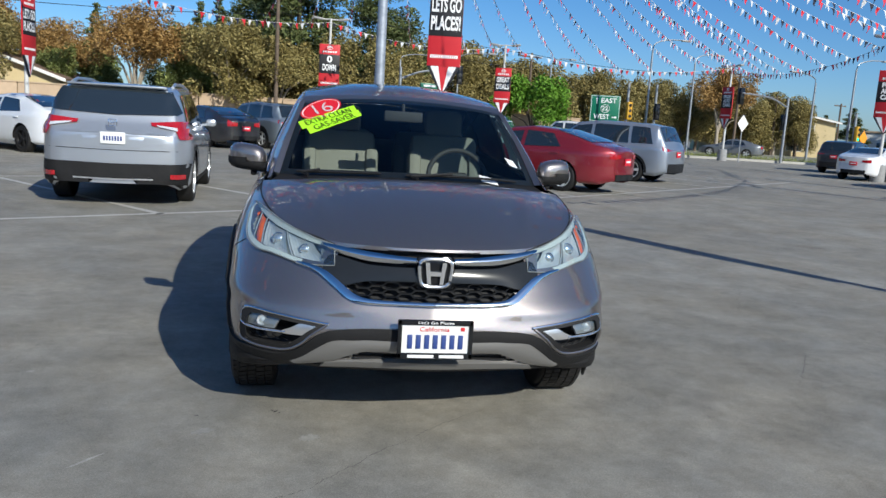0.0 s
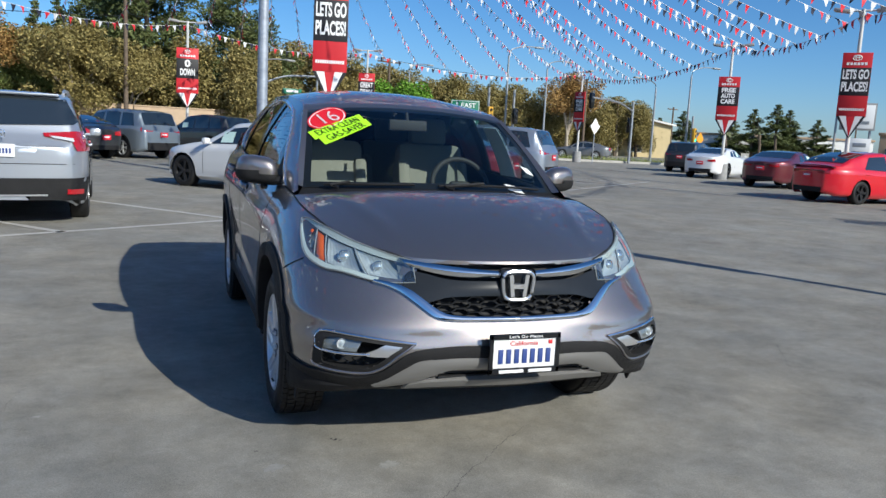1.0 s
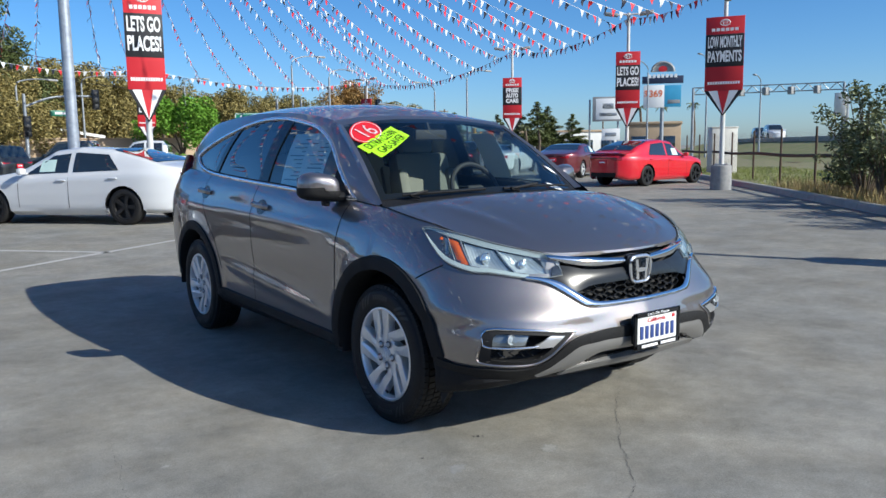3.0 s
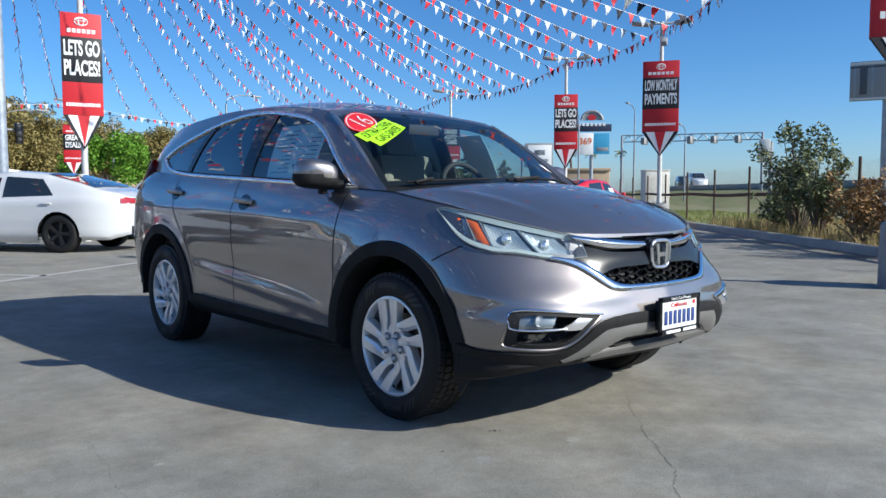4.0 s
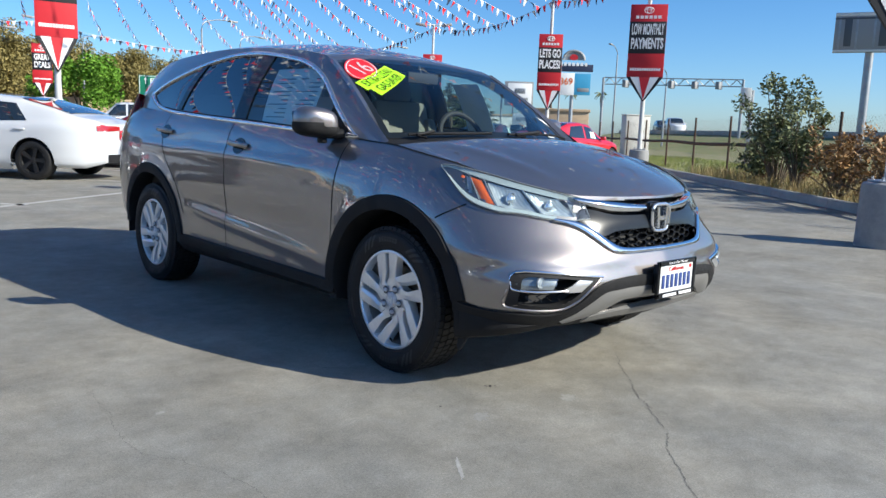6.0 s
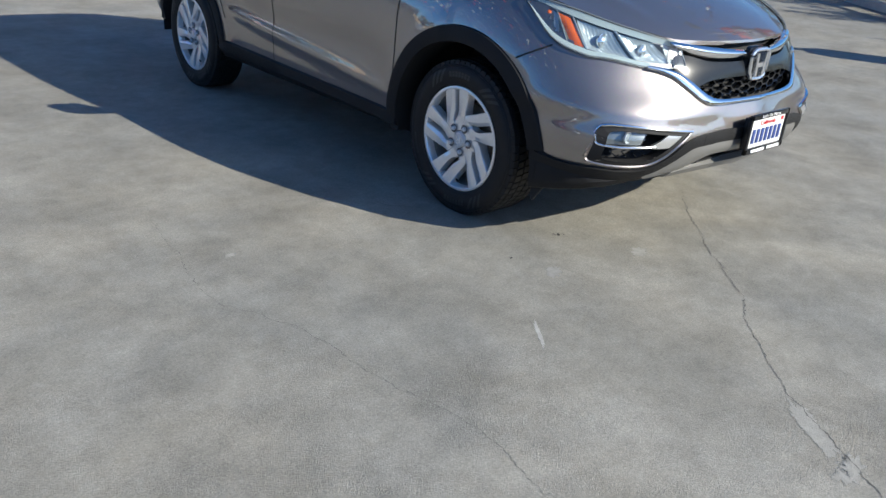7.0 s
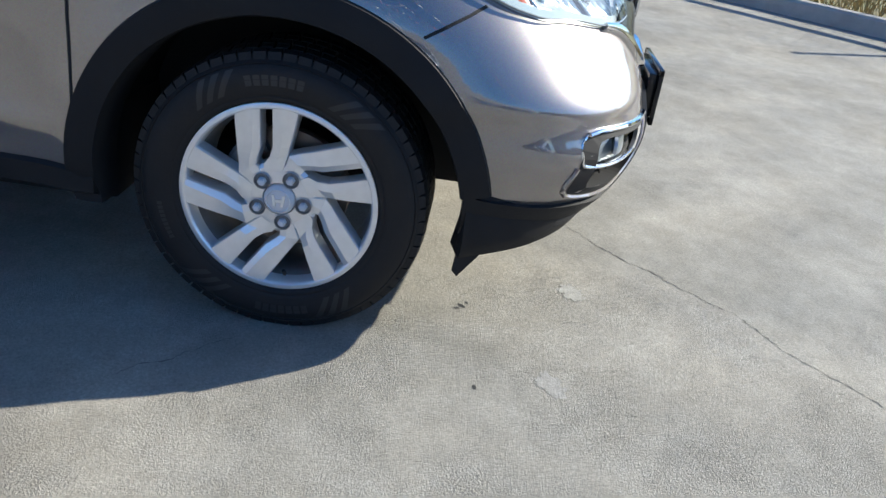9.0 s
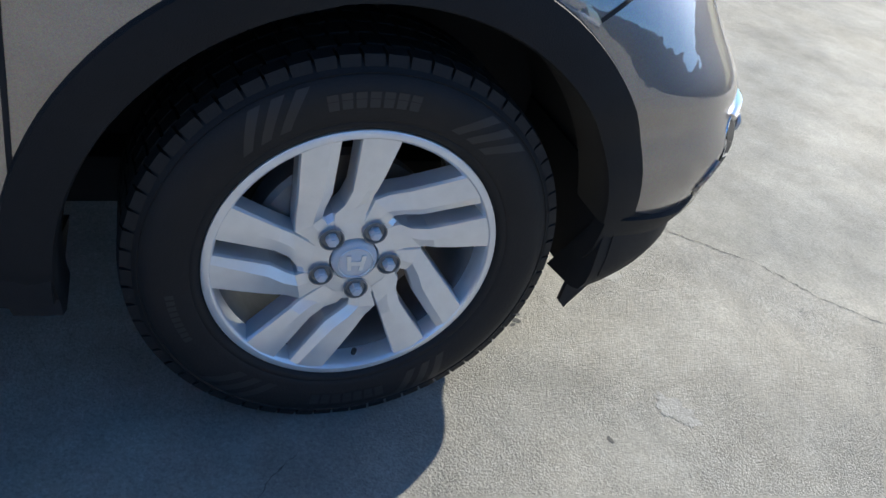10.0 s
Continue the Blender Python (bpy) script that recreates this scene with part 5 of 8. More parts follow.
# ---- wheels of the grey car ----
def spoke_pair(bm, base, dirn):
    """Two straight-edged blades of the alloy wheel about one angle, with an elbow near the hub."""
    ca, sa = math.cos(base + radians(3)), math.sin(base + radians(3))

    def pt(t, r, drop):
        h = -.008 + .0155 * (math.hypot(t, r) - .068) / .153 - drop
        return Vector((h, (t * ca + r * sa) * dirn, r * ca - t * sa))

    # rows of (sideways, outwards, drop) from the rim over the elbow to the hub: outer edge, ridge, slot edge
    left = (((-.1035, .195, .001), (-.060, .2135, 0), (-.0445, .2165, .003)), ((-.1015, .150, .001), (-.061, .165, -.002), (-.0450, .165, .005)),
            ((-.0995, .105, .003), (-.063, .120, -.003), (-.0455, .120, .006)), ((-.0985, .075, .008), (-.070, .090, -.003), (-.0535, .092, .006)),
            ((-.0975, .051, .004), (-.072, .066, -.001), (-.0560, .077, .005)), ((-.062, .028, 0), (-.053, .042, 0), (-.040, .055, 0)))
    right = (((-.0185, .220, .001), (.012, .2205, 0), (.044, .2165, .001)), ((-.0185, .165, .001), (.006, .165, -.001), (.0305, .160, .001)),
             ((-.0190, .125, .002), (.002, .128, -.002), (.0225, .130, .003)), ((-.0270, .098, .003), (-.003, .108, -.001), (.0190, .118, .006)),
             ((-.0400, .081, .004), (-.010, .095, 0), (.0176, .1086, .005)), ((-.040, .055, 0), (-.018, .066, 0), (.007, .0676, 0)))
    for rows in (left, right):
        P = []
        for a, m, b in rows:
            a, m, b = pt(*a), pt(*m), pt(*b)
            P.append([a - Vector((.042, 0, 0)), a - Vector((.005, 0, 0)), a.lerp(m, .06), a.lerp(m, .55), m, m.lerp(b, .9), b - Vector((.005, 0, 0)), b - Vector((.042, 0, 0))])
        grid_bm(P, False, bm)


def alloy_wheel(owner, s, turn=0.0, dirn=1, detail=True):
    """Rim, spokes, hub, nuts, disc and tyre; outside faces +x before placing."""
    M = Matrix.Identity(4)
    w = part("wheel", bmesh.new(), ALLOY, owner, "silver five-spoke alloy wheel with a black tyre")
    bm = bmesh.new()
    lathe(bm, [(.212, -.030), (.2155, .002), (.2175, .006), (.2205, .0085), (.227, .0085), (.2315, .0065), (.2325, .002), (.229, -.012)], 96, M)
    # hub face
    lathe(bm, [(.090, -.05), (.089, -.018), (.080, -.010), (.064, -.008), (.040, -.006), (.0385, -.010)], 60, M)
    bmesh.ops.recalc_face_normals(bm, faces=bm.faces)
    bm.to_mesh(w.data)
    bm.free()
    smooth_mesh(w.data, 32)
    sp = bmesh.new()
    spoke_pair(sp, 0, dirn)
    bmesh.ops.recalc_face_normals(sp, faces=sp.faces)
    first = part("spoke", sp, ALLOY, w, "double spoke of the wheel", 12)
    first.matrix_local = Matrix.Rotation(-turn, 4, 'X')
    for k in range(1, 5):
        o = new("spoke", first.data)
        o.parent = w
        o.matrix_local = Matrix.Rotation(-turn - 2 * math.pi * k / 5, 4, 'X')
    bm = bmesh.new()
    lathe(bm, [(.2295, -.012), (.217, -.02), (.207, -.045), (.200, -.10), (.205, -.16), (.226, -.19)], 64, M)
    part("barrel", bm, ALLOYIN, w, "dark inner barrel of the wheel")
    bm = bmesh.new()
    lathe(bm, [(.0005, .004), (.025, .003), (.0335, .000), (.0365, -.004), (.037, -.02)], 40, M)
    face_out(bm, (-.05, 0, 0))
    cap = part("centre_cap", bm, CAPSILVER, w, "silver centre cap")
    bm = bmesh.new()
    sweep(bm, [Vector((.0045, .0275 * math.cos(2 * math.pi * k / 40), .0275 * math.sin(2 * math.pi * k / 40))) for k in range(40)], .0013, 4, 1, True)
    for q in (-1, 1):
        add_poly(bm, [(.006, q * .006, -.014), (.006, q * .012, -.014), (.006, q * .016, .014), (.006, q * .009, .014)], (-.004, 0, 0))
    add_poly(bm, [(.006, -.010, -.004), (.006, .010, -.004), (.006, .011, .003), (.006, -.011, .003)], (-.004, 0, 0))
    part("cap_shape", bm, ALLOY, cap)
    for k in range(5):
        a = turn + radians(174) + 2 * math.pi * k / 5
        c = Vector((0, .0572 * math.sin(a), .0572 * math.cos(a)))
        # silver pocket round the nut; its shade is put into a darker alloy colour
        bm = bmesh.new()
        lathe(bm, [(.0195, -.0015), (.0175, -.001), (.0150, -.006), (.0005, -.007)], 24, Matrix.Translation(c + Vector((.0, 0, 0))))
        part("nut_seat", bm, ALLOYIN, w, "nut recess with its shade put into a darker grey")
        bm = bmesh.new()
        lathe(bm, [(.0102, -.010), (.0102, .003), (.0088, .006), (.0075, .0062), (.007, .009), (.0005, .0105)], 6, Matrix.Translation(c))
        part("lug_nut", bm, CAPSILVER, w, "steel wheel nut")
    bm = bmesh.new()
    lathe(bm, [(.0005, -.06), (.07, -.06), (.075, -.075), (.147, -.076), (.148, -.10), (.07, -.10)], 48, M)
    part("brake_disc", bm, STEEL, w, "steel brake disc with light rust")
    bm = bmesh.new()
    prof = ((.100, -.112), (.100, -.062), (.108, -.055), (.146, -.055), (.154, -.062), (.154, -.112))
    P = [[Vector((x, r * math.sin(radians(-104 + 8 * k)), r * math.cos(radians(-104 + 8 * k)))) for r, x in prof] for k in range(11)]
    grid_bm(P, False, bm)
    add_poly(bm, P[0])
    add_poly(bm, P[-1])
    bmesh.ops.remove_doubles(bm, verts=bm.verts, dist=1e-5)
    bmesh.ops.recalc_face_normals(bm, faces=bm.faces)
    part("brake_caliper", bm, ALLOYIN, w, "dark brake caliper")
    bm = bmesh.new()
    a = turn + radians(144 + 33)
    add_tube(bm, (.004, .192 * math.sin(a), .192 * math.cos(a)), (.012, .178 * math.sin(a), .178 * math.cos(a)), .0045, n=8)
    part("valve", bm, RUBBER, w, "black valve")
    # tyre: carcass, shoulder ribs, tread blocks
    bm = bmesh.new()
    prof = [(.226, -.19), (.25, -.20), (.30, -.202), (.322, -.195), (.333, -.180), (.3335, -.005), (.327, .002), (.322, .006), (.3185, .0095), (.3165, .0080), (.3145, .0105),
            (.300, .0165), (.285, .0185), (.270, .0175), (.257, .0145), (.250, .0135), (.2475, .0115), (.244, .0125), (.238, .010), (.2325, .004), (.2285, -.006)]
    lathe(bm, prof, 128, M)
    part("tyre", bm, RUBBER, w, "black rubber tyre")
    tread = bm = bmesh.new()
    NB = 64
    for k in range(NB):
        for row, (x0, x1, sk) in enumerate(((-.020, -.0005, .0), (-.062, -.026, .5), (-.104, -.068, .0), (-.146, -.110, .5), (-.186, -.152, .0))):
            a0 = 2 * math.pi * (k + sk * (.5)) / NB
            a1 = a0 + 2 * math.pi / NB * (.86 if row == 0 else .82)
            vs = []
            for (a, x) in ((a0, x0), (a1, x0), (a1 + .01, x1), (a0 + .01, x1)):
                top = .3445 if row else (.3445 if x == x0 else .3405)
                vs.append((a, x, top))
            up = [Vector((x, r * math.sin(a), r * math.cos(a))) for a, x, r in vs]
            dn = [Vector((x + (.005 if row == 0 and i > 1 else 0), .325 * math.sin(a), .325 * math.cos(a))) for i, (a, x, r) in enumerate(vs)]
            U, D = [bm.verts.new(q) for q in up], [bm.verts.new(q) for q in dn]
            bm.faces.new(U)
            for i in range(4):
                bm.faces.new((U[i], D[i], D[(i + 1) % 4], U[(i + 1) % 4]))
    bmesh.ops.recalc_face_normals(bm, faces=bm.faces)
    t = part("tread", bm, RUBBER, w, "tread blocks of the tyre", 30)
    tagged(t, kind="stuff")
    # raised markings on the sidewall: plain bars in place of the maker's words
    bm = bmesh.new()
    for c0, wd, n in ((turn + .02, .052, 7), (turn + math.pi, .052, 7), (turn + math.pi * 1.42, .03, 9)):
        for k in range(n):
            a = c0 + (k - n / 2) * wd * 1.3
            P = []
            for j in range(4):
                aa = a + wd * j / 3
                P.append([Vector((interp(r, (.27, .30), (.0183, .0172)) + .0007, r * math.sin(aa), r * math.cos(aa))) for r in lin(.272, .295 if n == 7 else .285, 4)])
            grid_bm(P, False, bm)
    for c0 in (turn + .55, turn - .62, turn + math.pi + .55, turn + math.pi - .62):
        for k in range(3):
            P = []
            for j in range(4):
                aa = c0 + k * .11 + .06 * j / 3
                P.append([Vector((interp(r, (.262, .285, .30, .312), (.0163, .0185, .0165, .0125)) + .0006, r * math.sin(aa + (r - .29) * 3), r * math.cos(aa + (r - .29) * 3))) for r in lin(.262, .312, 8)])
            grid_bm(P, False, bm)
    tagged(part("sidewall_marking", bm, RUBBERMARK, w, "raised dark grey sidewall marking"), kind="stuff")
    return w


FACE = .882
proto = alloy_wheel(car, 1, radians(-3), 1)
proto.matrix_local = Matrix.Translation((-FACE, AXLE_F, WZ)) @ Euler((0, 0, math.pi)).to_matrix().to_4x4()


def copy_part(ob, m):
    made = {}
    for o in (ob, *ob.children_recursive):
        made[o] = o.copy()
        scene.collection.objects.link(made[o])
        made[o].parent = made.get(o.parent, o.parent)
    made[ob].matrix_local = m
    return made[ob]


copy_part(proto, Matrix.Translation((-FACE, AXLE_R, WZ)) @ Euler((radians(27), 0, math.pi)).to_matrix().to_4x4())
copy_part(proto, Matrix.Translation((FACE, AXLE_F, WZ)))
copy_part(proto, Matrix.Translation((FACE, AXLE_R, WZ)) @ Euler((radians(40), 0, 0)).to_matrix().to_4x4())

# ---- poles, banners, pennants ----
GALV = mat("galvanised_steel", (.40, .42, .44), .45, .7, var=.5, scale=3, vcol=(.22, .23, .25))
WHITEPOLE = mat("white_painted_pole", (.62, .62, .60), .5, var=.4, scale=2, vcol=(.40, .39, .36))
BANRED = mat("banner_red", (.55, .015, .025), .6, var=.15, scale=2)
BANBLACK = mat("banner_black", (.012, .012, .015), .6)
BANWHITE = mat("banner_white", (.80, .80, .80), .6)
LAMPGREY = mat("lamp_housing", (.30, .30, .30), .5)


BASEGREY = mat("worn_grey_base_paint", (.22, .225, .23), .75, var=.75, scale=7, vcol=(.36, .355, .34), bump=.3, bscale=40)


def banner_pole(x, y, face, words, scale=1.0, wide=1.0, base=True, white=True, label="", lamp=True, foot_z=2.70):
    """A light pole with a tall two-sided banner; face is the way the banner looks, in degrees from -y."""
    t = thing("banner_pole", label or "white light pole carrying a red and black banner", "light pole", "banner poles", at=pose(x, y, 0, 0, 0, face))
    pm = WHITEPOLE if white else GALV
    bm = bmesh.new()
    add_tube(bm, (0, .10, 0), (0, .10, 6.05), .075, .055, 14)
    part("pole", bm, pm, t)
    if base:
        bm = bmesh.new()
        lathe(bm, [(.0005, .72), (.26, .72), (.285, .70), (.29, .65), (.30, 0)], 28, pose(0, .10, 0, 0, -90, 0) @ Matrix.Diagonal((1, 1, 1, 1)))
        part("pole_base", bm, BASEGREY, t, "round concrete base in worn grey paint")
        bm = bmesh.new()
        add_box(bm, (0, .10, .735), (.36, .36, .025), bevel=.006)
        plate_ = part("base_plate", bm, GALV, t, "steel base plate")
        for bx, by in ((-.14, -.04), (.14, -.04), (-.14, .24), (.14, .24)):
            bm = bmesh.new()
            add_tube(bm, (bx, by, .74), (bx, by, .785), .014, n=6)
            part("anchor_bolt", bm, GALV, plate_)
    if lamp:
        bm = bmesh.new()
        add_tube(bm, (-.55, .10, 6.0), (.55, .10, 6.0), .03, n=8)
        part("lamp_arm", bm, pm, t)
        for s in (-1, 1):
            bm = bmesh.new()
            add_box(bm, (s * .62, .10, 6.02), (.5, .30, .11), Euler((0, radians(-8 * s), 0)).to_matrix(), bevel=.03)
            part("lamp_head", bm, LAMPGREY, t, "grey floodlight head")
    w, z0, z1 = .5 * scale * wide, foot_z, foot_z + 2.1 * scale
    hh = z1 - z0
    bm = bmesh.new()
    add_box(bm, (0, 0, (z0 + z1) / 2), (2 * w, .05, hh), bevel=.006)
    b = part("banner", bm, BANRED, t, "red and black printed banner")
    bm = bmesh.new()
    add_box(bm, (0, 0, z0 + hh * .545), (2 * w * .996, .058, hh * .44), bevel=.003)
    part("banner_panel", bm, BANBLACK, b, "black middle panel")
    # pointed foot: dark wedge with white and red stripes
    bm = bmesh.new()
    add_poly(bm, [(-w, -.025, z0), (w, -.025, z0), (0.02, -.025, z0 - .70), (-.02, -.025, z0 - .70)], (0, .05, 0))
    foot = part("banner_foot", bm, BANBLACK, t, "pointed black foot of the banner")
    for mt, a, c in ((BANWHITE, .78, .031), (BANRED, .30, .034)):
        bm = bmesh.new()
        for sd in (-1, 1):
            add_poly(bm, [(-w * a, sd * c, z0 - .004), (w * a, sd * c, z0 - .004), (0, sd * c, z0 - .67)])
        part("foot_stripe", bm, mt, foot)
    # plain maker's mark and bars in place of brand words
    for sd in (-1, 1):
        R = Matrix.Translation((0, sd * .0275, 0)) @ Euler((radians(90), 0, 0 if sd < 0 else math.pi)).to_matrix().to_4x4()
        bm = bmesh.new()
        for (rx, rz, cz) in ((.13, .085, 0), (.055, .08, 0), (.10, .028, .035)):
            pts = [Vector((rx * math.cos(2 * math.pi * k / 24), sd * .030, z1 - .17 * scale + cz + rz * math.sin(2 * math.pi * k / 24))) for k in range(24)]
            sweep(bm, pts, .011, 4, 1, True)
        part("round_mark", bm, BANWHITE, b, "white oval mark")
        for zc, bw, bh in ((z1 - .365 * scale, .72 * w * 2, .085), (z0 + .22 * scale, .85 * w * 2, .075)):
            n = 6 if bh > .08 else 13
            for k in range(n):
                bm = bmesh.new()
                add_box(bm, (bw * ((k + .5) / n - .5), sd * .028, zc), (bw / n * .74, .008, bh))
                part("brand_bar", bm, BANWHITE, b)
        nl = len(words)
        for i, wd in enumerate(words):
            zc = z0 + hh * (.545 + .44 * ((nl - 1) / 2 - i) / nl * .88) + .02
            wid = 2 * w * min(.88, .16 + .125 * len(wd))
            if wd == "0":
                wid = .26
            letters(wd, hh * .44 / nl * .92, BANWHITE, b, Matrix.Translation((0, 0, zc)) @ R, wid, "banner_wording", bold=.014, thick=.003)
    return t


LGP = ("LETS GO", "PLACES!")
POLES = [(-10.1, 24.4), (-.17, 36.2), (10.0, 42.0), (25.2, 43.8), (22.8, 26.0), (19.75, 16.2), (17.15, 10.45), (6.25, .25)]
banner_pole(2.35, 14.95, -12, LGP, 1.02, .78, False, True, "white light pole with a red slogan banner behind the white sedan", lamp=False)
banner_pole(19.75, 16.2, -50, LGP, .96, .90, True, True, "white light pole with a slogan banner behind the red sedan", foot_z=2.66)
banner_pole(17.15, 10.45, -60, ("LOW MONTHLY", "PAYMENTS"), .98, 1.06, True, True, "light pole on a concrete base with a payments banner", foot_z=2.84)
banner_pole(22.8, 26.0, -46, ("FREE", "AUTO", "CARE"), .92, 1.0, True, True, "white light pole with a car care banner")
banner_pole(25.2, 43.8, -75, ("FREE", "AUTO", "CARE"), .95, 1.0, True, True, "distant light pole with a narrow banner")
banner_pole(10.0, 42.0, -20, ("GREAT", "DEALS"), .95, 1.0, True, True, "distant light pole with a deals banner")
banner_pole(-.17, 36.2, 0, ("0", "DOWN"), 1.0, 1.0, True, True, "light pole with a zero down banner by the wall")
banner_pole(-10.1, 24.4, 85, LGP, .95, 1.0, True, True, "light pole with a banner seen nearly edge-on")
banner_pole(6.36, .16, -50, LGP, 1.05, 1.0, True, True, "near light pole with a banner, on a concrete base")
# pale conduit down the near base and along the ground
bm = bmesh.new()
sweep(bm, curve_through([(6.55, .12, .86), (6.66, .04, .84), (6.72, -.01, .72), (6.73, -.02, .3), (6.74, -.03, .03), (6.80, -.09, .02), (7.3, -.55, .02), (7.9, -1.05, .02)], 40), .016, 8)
solo("conduit", bm, WHITEPOLE, "thin pale conduit pipe on the concrete base", "pipe")
# camera box on the payments pole
bm = bmesh.new()
add_box(bm, (16.75, 10.1, 5.35), (.42, .16, .15), Euler((0, radians(-25), radians(30))).to_matrix(), bevel=.02)
add_tube(bm, (17.1, 10.5, 5.6), (16.85, 10.2, 5.4), .02, n=6)
solo("security_camera", bm, LAMPGREY, "pale grey security camera on the pole", "camera")
HUB = Vector((.88, 15.55, 10.5))
hubpole = thing("steel_pole", "tall bare galvanised steel pole that carries the pennant strings", "pole", at=pose(.88, 15.55, 0))
bm = bmesh.new()
add_tube(bm, (0, 0, 0), (0, 0, 11.5), .13, .09, 16)
part("shaft", bm, mat("weathered_blue_grey_steel", (.42, .46, .52), .5, .4, var=.8, scale=5, vcol=(.22, .25, .30)), hubpole)
bm = bmesh.new()
add_box(bm, (0, 0, .02), (.45, .45, .05), bevel=.01)
part("foot_plate", bm, GALV, hubpole)

PEN = [mat("pennant_red", (.62, .02, .035), .6), mat("pennant_white", (.60, .61, .63), .6), mat("pennant_blue", (.008, .011, .030), .7)]
CORD = mat("pennant_cord", (.6, .6, .6), .7)


def flag_mesh(material, seed, width=.22, drop=.29):
    """One small triangular flag, hanging from the x axis, slightly curled."""
    rnd = random.Random(seed)
    bm = bmesh.new()
    curl, sway = rnd.uniform(-.05, .05), rnd.uniform(-.03, .03)
    P = []
    for f in (0, .3, .6, .94):
        h = width / 2 * (1 - f)
        P.append([Vector((sway * f + g * h, curl * math.sin(math.pi * f) + .015 * g * g * rnd.uniform(-1, 1), -drop * f)) for g in (-1, 0, 1)])
    grid_bm(P, False, bm)
    me = bpy.data.meshes.new("pennant")
    bm.to_mesh(me)
    bm.free()
    me.materials.append(material)
    return me


FLAGS = [[flag_mesh(m, 7 * k + q) for q in range(4)] for k, m in enumerate(PEN)]


def pennant_string(a, b, sag, seed, label, step=.37):
    rnd = random.Random(seed)
    t = thing("pennant_string", label, "pennants", "pennant strings")
    n = int((b - a).length / step)

    def at(f):
        p = a.lerp(b, f)
        p.z -= sag * 4 * f * (1 - f)
        return p

    bm = bmesh.new()
    K = 26
    P = []
    for i in range(K + 1):
        p = at(i / K)
        P.append([p + Vector((0, 0, .008)), p + Vector((.008, 0, -.004)), p + Vector((-.008, 0, -.004)), p + Vector((0, 0, .008))])
    grid_bm(P, False, bm)
    part("cord", bm, CORD, t, "", 0)
    for i in range(n):
        if rnd.random() < .03:
            continue
        p = at((i + .5) / n)
        d = (at((i + .7) / n) - at((i + .3) / n)).normalized()
        side = Vector((-d.y, d.x, 0)).normalized()
        up = d.cross(side)
        if up.z < 0:
            up = -up
        o = new("pennant", FLAGS[(i + seed) % 3][rnd.randrange(4)])
        o.parent = t
        o.matrix_local = Matrix.Translation(p) @ Matrix((d, up.cross(d), up)).transposed().to_4x4() @ Matrix.Rotation(rnd.gauss(0, .25), 4, 'X') @ Matrix.Rotation(rnd.gauss(0, .10), 4, 'Z')


tops = [Vector((x, y, 5.85)) for x, y in POLES]
tops.insert(0, Vector((-16, 8, 5.85)))
tops[0].z = 5.9
counts = (4, 5, 6, 7, 8, 6, 4, 6)
seed = 0
for i in range(len(tops) - 1):
    a, b = tops[i], tops[i + 1]
    sag = .045 * (b - a).length
    pennant_string(a, b, sag, seed, "perimeter string of small pennants between the light poles")
    seed += 1
    for k in range(counts[i]):
        f = (k + .5) / counts[i]
        e = a.lerp(b, f)
        e.z -= sag * 4 * f * (1 - f)
        L = (e - HUB).length
        pennant_string(HUB + Vector((0, 0, .05 * math.sin(seed))), e, (.024 + .008 * math.sin(seed * 2.1)) * L, seed, "sagging string of small pennants from the steel pole")
        seed += 1

# strings over the near side of the lot, to poles west of it
for k, (x, y) in enumerate(((-16.5, 12), (-16.5, 8.5), (-16.5, 5), (-16.5, 1.5), (-16, -2), (-15.5, -5.5), (-15, -9), (-13, -12.5))):
    e = Vector((x, y, 5.7))
    pennant_string(HUB, e, (.026 + .004 * (k % 3)) * (e - HUB).length, 80 + k, "sagging string of small pennants from the steel pole")
for k, (x, y) in enumerate(((-16.2, -2), (-13, -12.5))):
    banner = thing("light_pole", "plain white light pole holding pennant strings", "light pole", "banner poles", at=pose(x - .2, y, 0))
    bm = bmesh.new()
    add_tube(bm, (0, 0, 0), (0, 0, 6.0), .075, .055, 14)
    part("pole", bm, WHITEPOLE, banner)

# ---- trees ----
BARK = mat("bark", (.16, .12, .085), .9, var=.7, scale=6, bump=.8, bscale=25)
PALEBARK = mat("pale_bark", (.42, .36, .28), .85, var=.6, scale=4, bump=.5, bscale=20)


def leaf_mat(name, c1, c2):
    m = bpy.data.materials.new(name)
    m.use_nodes = True
    nt = m.node_tree
    b = nt.nodes["Principled BSDF"]
    g = nt.nodes.new("ShaderNodeNewGeometry")
    r = nt.nodes.new("ShaderNodeValToRGB")
    r.color_ramp.elements[0].color, r.color_ramp.elements[1].color = (*c1, 1), (*c2, 1)
    nt.links.new(g.outputs["Random Per Island"], r.inputs["Fac"])
    nt.links.new(r.outputs["Color"], b.inputs["Base Color"])
    b.inputs["Roughness"].default_value = .6
    b.inputs["Specular IOR Level"].default_value = .25
    return m


OLIVE = leaf_mat("olive_brown_leaves", (.14, .12, .038), (.37, .30, .115))
GREEN = leaf_mat("fresh_green_leaves", (.08, .19, .015), (.20, .38, .05))
DARKG = leaf_mat("dark_pine_needles", (.06, .085, .028), (.18, .20, .075))
MIDG = leaf_mat("dull_green_leaves", (.10, .135, .035), (.29, .32, .11))
RUST = leaf_mat("autumn_rust_leaves", (.22, .12, .035), (.42, .27, .10))
BUSHG = leaf_mat("bush_leaves", (.075, .095, .04), (.27, .29, .15))
DRY = leaf_mat("dry_brown_leaves", (.15, .08, .03), (.40, .24, .10))


